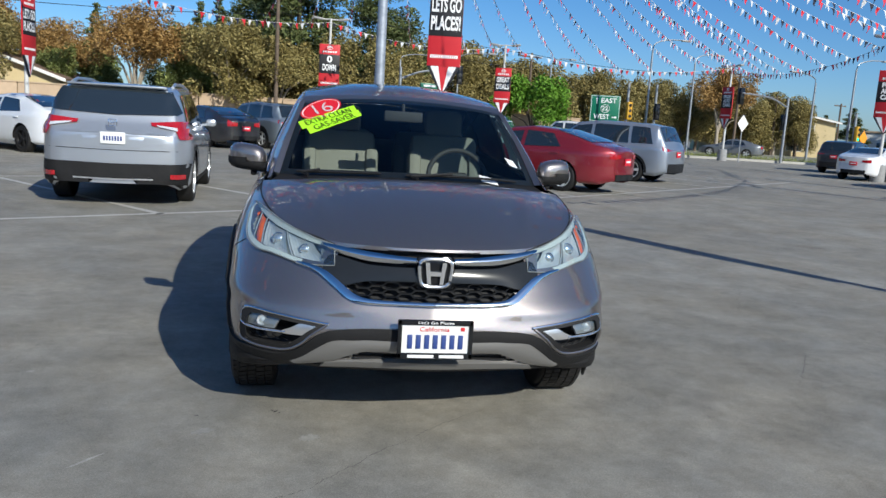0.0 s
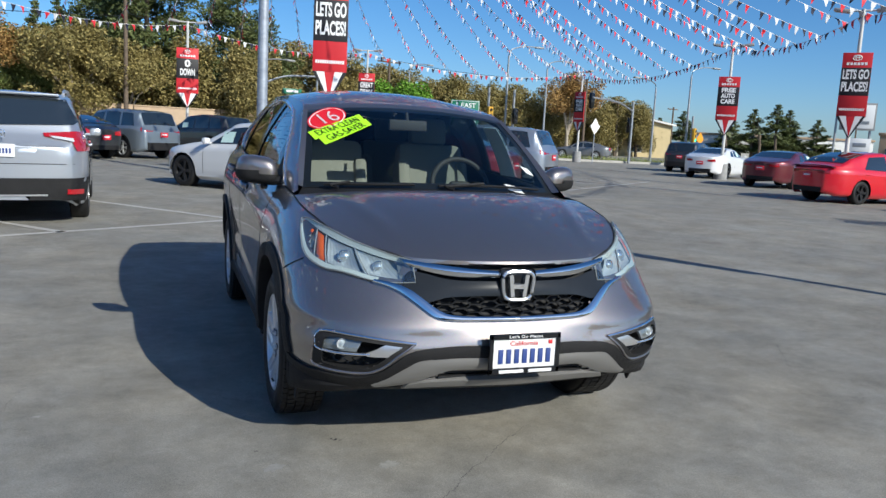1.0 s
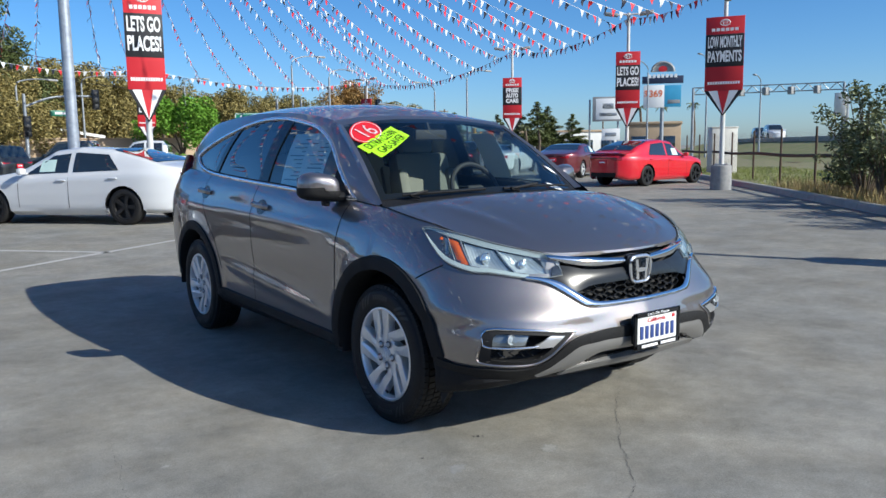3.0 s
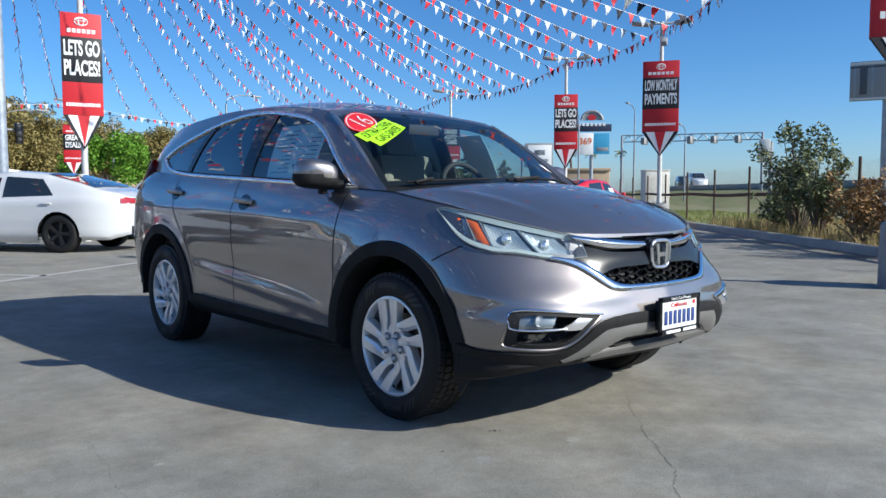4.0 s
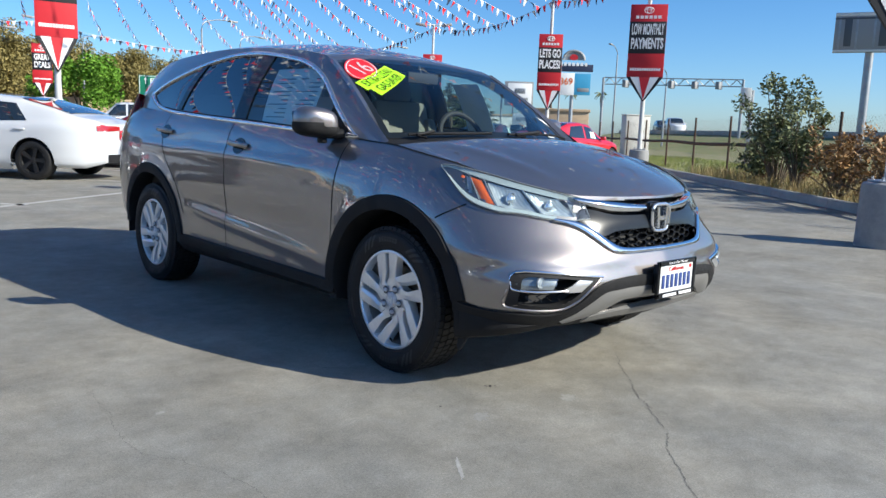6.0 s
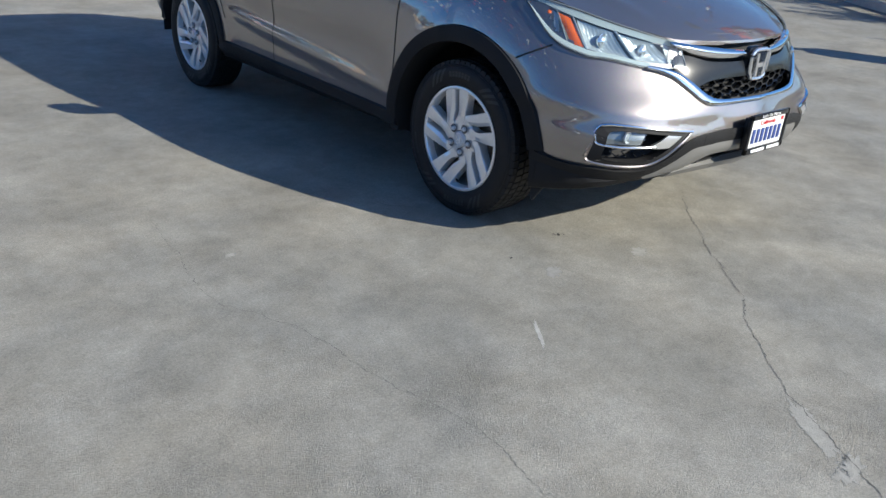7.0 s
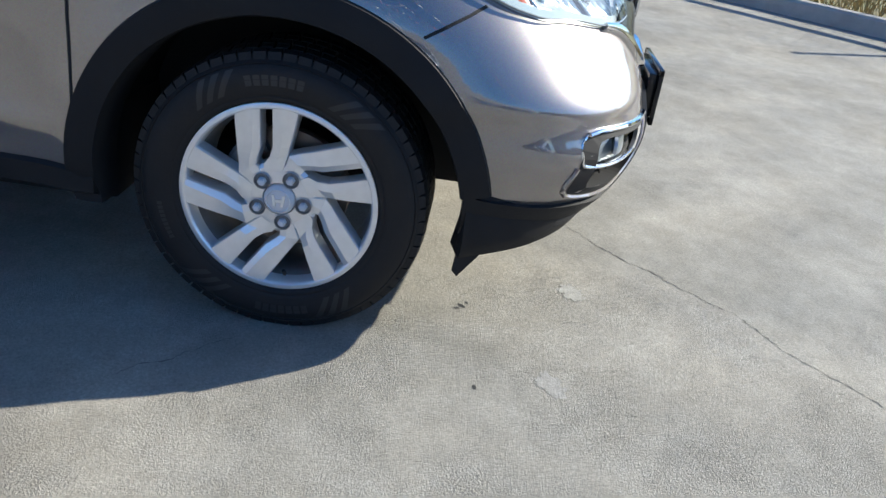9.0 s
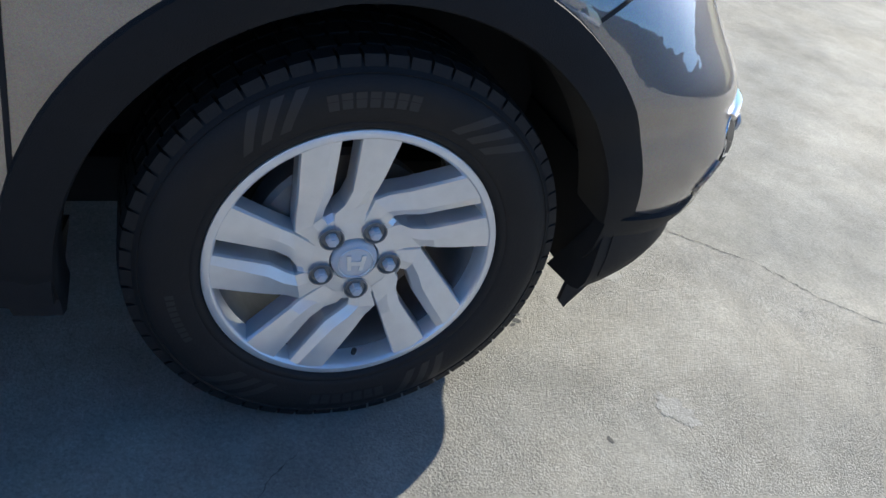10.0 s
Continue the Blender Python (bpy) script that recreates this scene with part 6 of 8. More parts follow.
def leaf_cloud(bm, blobs, count, size, rnd, droop=0.0):
    tot = sum(r[0] * r[1] * r[2] for _, r in blobs)
    for c, r in blobs:
        n = int(count * r[0] * r[1] * r[2] / tot) + 12
        for _ in range(n):
            d = Vector((rnd.gauss(0, 1), rnd.gauss(0, 1), rnd.gauss(0, 1))).normalized() * (rnd.random() ** .4)
            p = c + Vector((d.x * r[0], d.y * r[1], d.z * r[2]))
            s = size * rnd.uniform(.6, 1.4)
            e = Euler((rnd.uniform(-1, 1) + droop, rnd.uniform(-1, 1), rnd.uniform(0, 6.28))).to_matrix()
            u, v = e @ Vector((s, 0, 0)), e @ Vector((0, s * .55, 0))
            vs = [bm.verts.new(q) for q in (p - u, p - v * .9 + u * .1, p + u, p + v)]
            bm.faces.new(vs)


def make_tree(name, seed, h, spread, trunk, leaves, bark, label, count=3600, leaf=.16, style="round", at=None):
    rnd = random.Random(seed)
    t = thing(name, label, "tree", at=at)
    bm = bmesh.new()
    blobs = []
    if style == "round":
        limbs = 7
        add_tube(bm, (0, 0, 0), (rnd.uniform(-.1, .1), rnd.uniform(-.1, .1), trunk), h * .026, h * .019, 9)
        for k in range(limbs):
            a = 2 * math.pi * k / limbs + rnd.uniform(-.3, .3)
            r = spread * rnd.uniform(.35, .8)
            e = Vector((r * math.cos(a), r * math.sin(a), h * rnd.uniform(.5, .82)))
            m = Vector((e.x * .35, e.y * .35, trunk + (e.z - trunk) * .55))
            add_tube(bm, (0, 0, trunk * .9), m, h * .014, h * .009, 7)
            add_tube(bm, m, e, h * .009, h * .004, 6)
            for _ in range(3):
                o = Vector((rnd.gauss(0, .30), rnd.gauss(0, .30), rnd.gauss(0, .22))) * spread
                s = spread * rnd.uniform(.22, .42)
                blobs.append((e + o, (s, s, s * rnd.uniform(.7, 1.1))))
        for _ in range(5):
            s = spread * rnd.uniform(.25, .4)
            blobs.append((Vector((rnd.gauss(0, .25) * spread, rnd.gauss(0, .25) * spread, h * rnd.uniform(.75, .95))), (s, s, s)))
    elif style == "hang":
        add_tube(bm, (0, 0, 0), (.1, 0, trunk), h * .03, h * .022, 9)
        for k in range(22):
            a = rnd.uniform(0, 6.28)
            r = spread * rnd.uniform(.1, .95)
            z = h * rnd.uniform(.3, .9) * (1 - .25 * r / spread)
            s = spread * rnd.uniform(.18, .34)
            e = Vector((r * math.cos(a), r * math.sin(a), z))
            add_tube(bm, (0, 0, trunk * .8), e, h * .008, h * .003, 5)
            blobs.append((e, (s, s, s * rnd.uniform(1.2, 2.0))))
    else:
        add_tube(bm, (0, 0, 0), (0, 0, h), h * .02, h * .004, 9)
        for k in range(26):
            f = k / 25
            z = h * (.22 + .76 * f)
            for _ in range(3):
                a = rnd.uniform(0, 6.28)
                r = spread * (1 - f) ** .8 * rnd.uniform(.35, 1)
                e = Vector((r * math.cos(a), r * math.sin(a), z - r * .1))
                add_tube(bm, (0, 0, z), e, .03, .012, 4)
                s = spread * (.12 + .24 * (1 - f)) * rnd.uniform(.7, 1.2)
                blobs.append((e, (s, s, s * .6)))
    bmesh.ops.recalc_face_normals(bm, faces=bm.faces)
    part("trunk", bm, bark, t)
    bm = bmesh.new()
    leaf_cloud(bm, blobs, count, leaf, rnd)
    o = part("crown", bm, leaves, t, "", 0)
    return t


T0 = make_tree("tree", 1, 6.4, 3.0, 2.0, OLIVE, PALEBARK, "olive-brown leafy tree with a pale forked trunk behind the wall", 18000, .095, at=pose(-6.0, 46, 0))
T1 = make_tree("tree", 2, 6.6, 2.8, 1.8, OLIVE, BARK, "olive-brown drooping tree beyond the lot", 18000, .095, "hang", at=pose(3.2, 47, 0))
T2 = make_tree("tree", 3, 7.0, 2.8, 1.9, RUST, PALEBARK, "rust-brown autumn tree with a pale trunk", 17000, .09, at=pose(-11.6, 46.5, 0))
T6 = make_tree("tree", 9, 6.8, 2.2, 1.6, MIDG, BARK, "dull green dense tree behind the wall", 16000, .085, "hang", at=pose(-8.4, 47.5, 0))
T3 = make_tree("pine_tree", 4, 14.5, 5.6, 3, DARKG, BARK, "tall dark pine behind the wall", 46000, .13, "cone", at=pose(-2.2, 53, 0))
T4 = make_tree("tree", 5, 4.3, 2.2, 1.2, GREEN, BARK, "fresh green round tree beside the street", 11000, .10, at=pose(12.5, 43.9, 0))
T5 = make_tree("cypress_tree", 6, 8.4, 1.9, 2, DARKG, BARK, "narrow dark conifer behind the houses", 9000, .11, "cone", at=pose(-7.2, 50, 0))
rt = random.Random(12)
for (x, y, s) in ((-21, 47, 1.0), (-26, 50, 1.1), (-3.2, 47.5, .9), (-31, 47, 1.2)):
    copy_thing(T0, pose(x, y, 0, 0, 0, rt.uniform(0, 360)) @ Matrix.Scale(s, 4))
for (x, y, s) in ((-18, 52, .9), (5.2, 52, 1.05), (.8, 50, 1.1), (-23, 56, 1.1)):
    copy_thing(T2 if x < 0 else T1, pose(x, y, 0, 0, 0, rt.uniform(0, 360)) @ Matrix.Scale(s, 4))
for (x, y, s) in ((4.0, 58, .92), (-5.0, 57, .8)):
    copy_thing(T3, pose(x, y, 0, 0, 0, rt.uniform(0, 360)) @ Matrix.Scale(s, 4))
for (x, y, s) in ((-16, 55, .95), (-8.8, 53, 1.0), (17.0, 74, .95)):
    copy_thing(T5, pose(x, y, 0, 0, 0, rt.uniform(0, 360)) @ Matrix.Scale(s, 4))
for (x, y, s) in ((-16.5, 49, .78), (-15.0, 52, .85), (-9.6, 51, 1.12), (-20, 57, .9)):
    copy_thing(T6, pose(x, y, 0, 0, 0, rt.uniform(0, 360)) @ Matrix.Scale(s, 4))
# row along the far side of the street
for k in range(19):
    x, y = 7 + 2.55 * k, 63 + .75 * k + rt.uniform(-1.2, 1.2)
    copy_thing((T1, T0, T1)[k % 3], pose(x, y, -.2, 0, 0, rt.uniform(0, 360)) @ Matrix.Scale(rt.uniform(.90, 1.06) * (1.28 - .022 * min(k, 12)), 4))
for (x, y, s) in ((36.5, 66, .98),):
    copy_thing(T2, pose(x, y, 0, 0, 0, 40) @ Matrix.Scale(s * 1.15, 4))
for (x, y, s) in ((70, 93, .95), (68, 96, .8), (76, 90, .9), (73, 82, 1.0), (75, 80, 1.1), (78, 81, 1.02), (80, 78, .85), (66, 99, .7), (55, 105, .55), (52, 108, .6), (49, 110, .5), (46, 112, .55)):
    copy_thing(T5, pose(x, y, 0, 0, 0, rt.uniform(0, 360)) @ Matrix.Scale(s * .82, 4) @ Matrix.Diagonal((1.8, 1.8, 1, 1)))

# ---- parked cars ----
CARGLASS = mat("dark_car_glass", (.016, .022, .026), .03, spec=.9, coat=1.0)
BLACKRIM = mat("black_alloy", (.03, .03, .032), .35, .5)
TAILRED = mat("tail_lamp_red", (.36, .010, .016), .15, coat=.9)
HEADCLEAR = mat("lamp_clear", (.75, .77, .8), .12, .3, coat=.8)
DEALERRED = mat("red_paper_plate", (.62, .02, .04), .5)


def car_wheel(parent, x, y, r, width, s, rim_mat, spokes=5):
    w = part("wheel", bmesh.new(), rim_mat, parent, "alloy wheel with a black tyre")
    C = Matrix.Translation((x, y, r)) @ (Matrix.Identity(4) if s > 0 else Euler((0, 0, math.pi)).to_matrix().to_4x4())
    bm = bmesh.new()
    R = r * .68
    lathe(bm, [(R * .92, -.02), (R * .94, .008), (R, .010), (R * 1.02, 0)], 36, C)
    for k in range(spokes):
        a = 2 * math.pi * k / spokes + .3
        P = []
        for q in (.12, .5, .95):
            hw = .16 * R * (1.1 if q > .9 else .8)
            o = Vector((.004 - .02 * (1 - q), R * q * math.sin(a), R * q * math.cos(a)))
            tdir = Vector((0, math.cos(a), -math.sin(a))) * hw
            P.append([C @ (o - tdir + Vector((-.03, 0, 0))), C @ (o - tdir), C @ (o + tdir), C @ (o + tdir + Vector((-.03, 0, 0)))])
        grid_bm(P, False, bm)
    lathe(bm, [(R * .22, -.02), (R * .2, -.004), (.0005, 0)], 16, C)
    bmesh.ops.recalc_face_normals(bm, faces=bm.faces)
    bm.to_mesh(w.data)
    bm.free()
    smooth_mesh(w.data)
    bm = bmesh.new()
    lathe(bm, [(R * .9, -.04), (R * 1.0, -.002), (R * 1.06, .012), (r * .88, .016), (r * .96, .004), (r, -.02), (r, -width + .02), (r * .95, -width)], 40, C)
    part("tyre", bm, RUBBER, w)
    bm = bmesh.new()
    lathe(bm, [(.0005, -.06), (R * .95, -.06)], 24, C)
    part("wheel_back", bm, DARKPLAST, w)


def parked_car(name, label, color, rear, heading, wb, fo, ro, W, H, top, belt, cabin, side_win, ws, rw, wr=.335, rim=None, roofw=.74, lamp=(.0, .0), metal=.3, lamps_z=(.78, .95), lamp_w=.36, clad=False, plate=DEALERRED, sheet=True, priv=False, trunk_bar=False, ground_z=0.0):
    """A car by its side profile: top and belt give heights along the length, from nose to tail (metres from the front axle)."""
    P = paint(name + "_paint", color, metal, .35, .03, 1.05)
    hx, hy = heading
    ang = math.atan2(hx, -hy)
    M = Matrix.Translation((rear[0], rear[1], ground_z)) @ Matrix.Rotation(ang, 4, 'Z') @ Matrix.Translation((0, -wb, 0))
    t = thing("parked_car", label, "car", "parked cars", at=M)
    y0, y1, NS = -fo, wb + ro, 130
    hw = W / 2

    def planw(y):
        e = 1.0
        if y < .2:
            f = (.2 - y) / (.2 + fo)
            e = (1 - f ** 3.4 * .62)
        if y > wb - .1:
            f = (y - wb + .1) / (ro + .1)
            e = (1 - f ** 6 * .20) if clad else (1 - f ** 3.6 * .42)
        return hw * e

    def zt(y):
        return interp(y, *top)

    def zbelt(y):
        return min(interp(y, *belt), zt(y) - .02)

    def zb(y):
        return interp(y, (y0, y0 + .3, wb + ro - .3, y1), (.26, .20, .22, .32))

    def sect(y):
        w, b, bl, tp = planw(y), zb(y), zbelt(y), zt(y)
        cab_f = min(1, max(0, (tp - bl - .03) / .35))
        rw_ = w * (.90 + (roofw - .90) * cab_f)
        mid = b + (bl - b) * .5
        pts = [(w * .86, b), (w * .965, b + .05), (w * .99, b + .16), (w, mid), (w * .992, bl - .10), (w * .965, bl - .03), (w * .935, bl)]
        for f in (.35, .7, .9):
            pts.append((w * .93 + (rw_ - w * .93) * f + .015 * cab_f * math.sin(math.pi * f), bl + (tp - .045 * cab_f - .012 - bl) * f))
        pts += [(rw_ * .97, tp - .030 * cab_f - .008), (rw_ * .86, tp - .006), (rw_ * .5, tp + .008), (0, tp + .014)]
        low = resample([Vector((x, y, z)) for x, z in pts[:7]], 20)
        return low + [Vector((x, y, z)) for x, z in pts[7:]]

    ys = [y0 + (y1 - y0) * (.5 - .5 * math.cos(math.pi * k / NS)) * .35 + (y1 - y0) * k / NS * .65 for k in range(NS + 1)]
    S = [sect(y) for y in ys]
    vs, fs = flat_mesh(S)
    for row, sg in ((S[0], -1), (S[-1], 1)):
        G = [[Vector((q.x * f, q.y + sg * .05 * (1 - f * f), q.z)) for f in lin(0, 1, 7)] for q in row]
        v2, f2 = flat_mesh(G)
        fs = fs + [tuple(k + len(vs) for k in f) for f in f2]
        vs = vs + v2
    tree = BVHTree.FromPolygons(vs, fs)
    bm = bmesh.new()
    rr = wr + .06
    for s in (1, -1):
        Q = S if s > 0 else mirror(S)
        V = [[bm.verts.new(p) for p in row] for row in Q]
        for i in range(NS):
            for j in range(len(S[0]) - 1):
                c = (Q[i][j] + Q[i + 1][j + 1]) / 2
                if any(math.hypot(c.y - ya, c.z - wr) < rr for ya in (0, wb)) and abs(c.x) > hw * .6:
                    continue
                bm.faces.new((V[i][j], V[i + 1][j], V[i + 1][j + 1], V[i][j + 1]))
    for row, sg in ((S[0], -1), (S[-1], 1)):
        G = [[Vector((q.x * f, q.y + sg * .05 * (1 - f * f), q.z)) for f in lin(-1, 1, 11)] for q in row]
        grid_bm(G, False, bm)
    bmesh.ops.delete(bm, geom=[v for v in bm.verts if not v.link_faces], context='VERTS')
    bmesh.ops.remove_doubles(bm, verts=bm.verts, dist=2e-3)
    bmesh.ops.recalc_face_normals(bm, faces=bm.faces)
    body_ = part("body", bm, P, t, "", 45)

    def lay(x, y, z, off):
        q, n, _, _ = tree.find_nearest(Vector((abs(x), y, z)))
        if n.dot(q - Vector((0, min(wb + .2, max(-.2, q.y)), .7))) < 0:
            n = -n
        q = q + n * off
        return Vector((math.copysign(q.x, x) if abs(x) > 1e-4 else 0, q.y, q.z))

    def side_pt(y, z):
        q, n, _, _ = tree.ray_cast(Vector((4, y, z)), Vector((-1, 0, 0)))
        return q if q else Vector((hw, y, z))

    def top_pt(x, y):
        q, n, _, _ = tree.ray_cast(Vector((min(abs(x), hw * .95), y, 4)), Vector((0, 0, -1)))
        return Vector((x, y, q.z if q else 1))

    # side windows, one pane after another
    for s in (1, -1):
        for (a_b, a_t, b_b, b_t) in side_win:
            G = []
            for k in range(12):
                f = k / 11
                yb, yt = a_b + (b_b - a_b) * f, a_t + (b_t - a_t) * f
                zlo, zhi = zbelt(yb) + .02, zt(yt) - .10
                row = []
                for j in range(6):
                    g = j / 5
                    yy, zz = yb + (yt - yb) * g, zlo + (zhi - zlo) * g
                    q = side_pt(yy, zz)
                    row.append(Vector((s * (q.x + .006), q.y, q.z)))
                G.append(row)
            part("side_window", grid_bm(G), CARGLASS, t)
    # windscreen and rear window follow the roof's fall
    for nm, (ya, yb) in (("windscreen", ws), ("rear_window", rw)):
        G = []
        for k in range(13):
            y = ya + (yb - ya) * k / 12
            xw = planw(y) * interp(zt(y), (zbelt(y), H), (.80, roofw * .88))
            G.append([top_pt(x, y) + Vector((0, 0, .012)) for x in lin(-xw, xw, 15)])
        part(nm, grid_bm(G), CARGLASS, t)
    for s in (1, -1):
        for ya in (0, wb):
            car_wheel(t, s * (hw - .03), ya, wr, .22, s, rim or ALLOY)
            bm = bmesh.new()
            G = []
            for k in range(19):
                a = math.pi * k / 18
                G.append([Vector((s * x, ya + rr * math.cos(a), wr + rr * math.sin(a))) for x in (hw - .02, hw - .30)])
            grid_bm(G, False, bm)
            add_poly(bm, [Vector((s * (hw - .30), ya + rr * math.cos(math.pi * k / 18), wr + rr * math.sin(math.pi * k / 18))) for k in range(19)])
            part("wheel_housing", bm, DARKPLAST, t)
            bm = bmesh.new()
            G = []
            for k in range(25):
                a = radians(-8 + 196 * k / 24)
                row = []
                for r_ in (rr - .008, rr + .02, rr + (.06 if clad else .03)):
                    y_, z_ = ya + r_ * math.cos(a), max(.22, wr + r_ * math.sin(a))
                    row.append(Vector((s * (max(hw * .95, side_pt(y_, z_).x) + (.012 if clad else .004)), y_, z_)))
                G.append(row)
            grid_bm(G, False, bm)
            part("arch_trim", bm, BLACKPLAST if clad else P, t)
        # tail and head lamps wrap the corners
        for nm, yy, mt, sgn, zz in (("tail_lamp", y1, TAILRED, 1, lamps_z), ("headlight", y0, HEADCLEAR, -1, (.62, .74))):
            G = []
            for k in range(10):
                f = k / 9
                x = planw(yy - sgn * .02) * (1.02 - lamp_w * 1.2 * f)
                y = yy + sgn * .1
                row = []
                for j in range(5):
                    z = zz[0] + (zz[1] - zz[0]) * (j / 4) * (1 - .35 * f) + .06 * f * (1 if nm == "headlight" else .3)
                    q = lay(s * x, y if f > .1 else yy - sgn * .16, z, .012)
                    row.append(q)
                G.append(row)
            part(nm, grid_bm(G), mt, t)
        # mirror
        ym = ws[1] - (ws[1] - ws[0]) * .72
        q = side_pt(ym, zbelt(ym) - .02)
        bm = bmesh.new()
        add_box(bm, (s * (q.x + .10), ym + .02, zbelt(ym) + .09), (.17, .12, .13), bevel=.045)
        add_box(bm, (s * (q.x + .01), ym + .02, zbelt(ym) + .05), (.12, .06, .04), bevel=.01)
        part("door_mirror", bm, P, t)
        # sill
        bm = bmesh.new()
        G = []
        for y in lin(rr + .02, wb - rr - .02, 12):
            G.append([Vector((s * x, y, z)) for x, z in ((side_pt(y, .30).x + .010, .32), (side_pt(y, .26).x + .014, .25), (hw * .86, .17))])
        grid_bm(G, False, bm)
        part("sill", bm, BLACKPLAST if clad else P, t)
        # door handles and shut line
        for yd in (side_win[0][2] - .12, (side_win[1][2] if len(side_win) > 1 else side_win[0][2]) - .10):
            q = side_pt(yd, zbelt(yd) - .12)
            bm = bmesh.new()
            add_box(bm, (s * (q.x + .012), yd, zbelt(yd) - .12), (.03, .19, .03), bevel=.01)
            part("door_handle", bm, P, t)
        for yd in (side_win[0][2] + .02, side_win[0][0] - .12):
            G = []
            for z in lin(.32, zbelt(yd) - .02, 10):
                q = side_pt(yd, z)
                G.append([Vector((s * (q.x + .002), yd - .005, z)), Vector((s * (q.x + .002), yd + .005, z))])
            part("shut_line", grid_bm(G), DARKPLAST, t)
    # rear bumper: dark lower valance, plate, exhaust
    G = []
    for x in lin(-.86, .86, 21):
        xx = x * planw(y1 - .05)
        G.append([lay(xx if abs(xx) > .001 else .001, y1 + .15, z, .014) for z in (.58 if clad else .44, .46, .36, .26)])
    part("rear_valance", grid_bm(G), BLACKPLAST, t, "black lower bumper")
    q = lay(.001, y1 + .3, lamps_z[0] - .06 if not clad else lamps_z[0] - .1, .02)
    bm = bmesh.new()
    add_box(bm, (0, q.y, q.z), (.32, .02, .16), bevel=.004)
    part("plate", bm, plate, t, "paper dealer plate")
    if plate is DEALERRED:
        bm = bmesh.new()
        add_box(bm, (0, q.y + .012, q.z + .01), (.22, .006, .04))
        part("plate_bar", bm, BANWHITE, t)
    if trunk_bar:
        G = [[lay(x if abs(x) > .001 else .001, y1 + .2, z, .016) for z in lin(lamps_z[0] + .07, lamps_z[1] - .02, 3)] for x in lin(-hw * .72, hw * .72, 19)]
        part("lamp_bar", grid_bm(G), mat_get("smoked_lamp", (.045, .008, .010), .12), t, "smoked lamp bar across the tail")
    if sheet:
        yb = side_win[0][0] * .45 + side_win[0][2] * .55
        for s in (1, -1):
            G = []
            for y in lin(yb - .20, yb + .14, 5):
                G.append([Vector((s * (side_pt(y, z).x + .009), y, z)) for z in lin(zbelt(y) + .05, zbelt(y) + .27, 4)])
            part("price_sheet", grid_bm(G), mat_get("pale_green_sheet", (.55, .72, .66), .8), t, "pale sheet in the window")
    def tail_at(x, z, off):
        q, n, _, _ = tree.ray_cast(Vector((abs(x), y1 + 2, z)), Vector((0, -1, 0)))
        if not q:
            return lay(x, y1 - .1, z, off)
        if n.y < 0:
            n = -n
        q = q + n * off
        return Vector((math.copysign(q.x, x), q.y, q.z))

    return t, M, lay, P, tail_at


def sedan(name, label, color, rear, heading, s=1.0, H=1.44, rim=None, **kw):
    wb, fo, ro = 2.82, .92, 1.12
    top = ((-.92, -.7, .15, .55, 1.25, 1.8, 2.5, 3.1, 3.5, 3.75, 3.94), (.66, .78, .94, 1.0, H - .06, H, H - .05, H - .20, 1.11, 1.06, .98))
    belt = ((-.92, 0, 1, 2.5, 3.2, 3.94), (.72, .85, .93, .98, 1.0, .98))
    win = ((.72, 1.28, 1.66, 1.66), (1.76, 1.76, 2.72, 2.45))
    return parked_car(name, label, color, rear, heading, wb, fo, ro, 1.86, H, top, belt, None, win, (.52, 1.28), (2.50, 3.40), rim=rim, **kw)


def wagon(name, label, color, rear, heading, H=1.70, L=0.0, rim=None, **kw):
    wb, fo, ro = 2.72 + L, .93, 1.0
    e = wb + ro
    top = ((-.93, -.75, .05, .45, 1.15, 1.9, e - .75, e - .35, e - .12, e), (.74, .92, 1.06, 1.12, H - .09, H, H - .03, H - .09, H - .55, .98))
    belt = ((-.93, 0, 1, e - .5, e), (.85, 1.0, 1.06, 1.12, 1.05))
    win = ((.62, 1.12, 1.66, 1.66), (1.76, 1.76, 2.55 + L, 2.50 + L), (2.64 + L, 2.60 + L, e - .42, e - .58))
    return parked_car(name, label, color, rear, heading, wb, fo, ro, 1.90 + L * .2, H, top, belt, None, win, (.42, 1.16), (e - .34, e - .13), rim=rim, clad=True, lamps_z=(.95, 1.08), wr=.36, roofw=.78, **kw)


def coupe(name, label, color, rear, heading, rim=None, **kw):
    wb, fo, ro = 2.95, .95, 1.1
    top = ((-.95, -.7, .2, .75, 1.45, 1.9, 2.5, 3.1, 3.6, 4.05), (.70, .82, .98, 1.04, 1.37, 1.42, 1.37, 1.16, 1.08, 1.0))
    belt = ((-.95, 0, 1, 2.5, 4.05), (.78, .92, .98, 1.04, 1.02))
    win = ((.98, 1.42, 2.05, 2.0), (2.12, 2.10, 2.60, 2.38))
    return parked_car(name, label, color, rear, heading, wb, fo, ro, 1.92, 1.42, top, belt, None, win, (.72, 1.46), (2.42, 3.14), rim=rim, wr=.355, **kw)


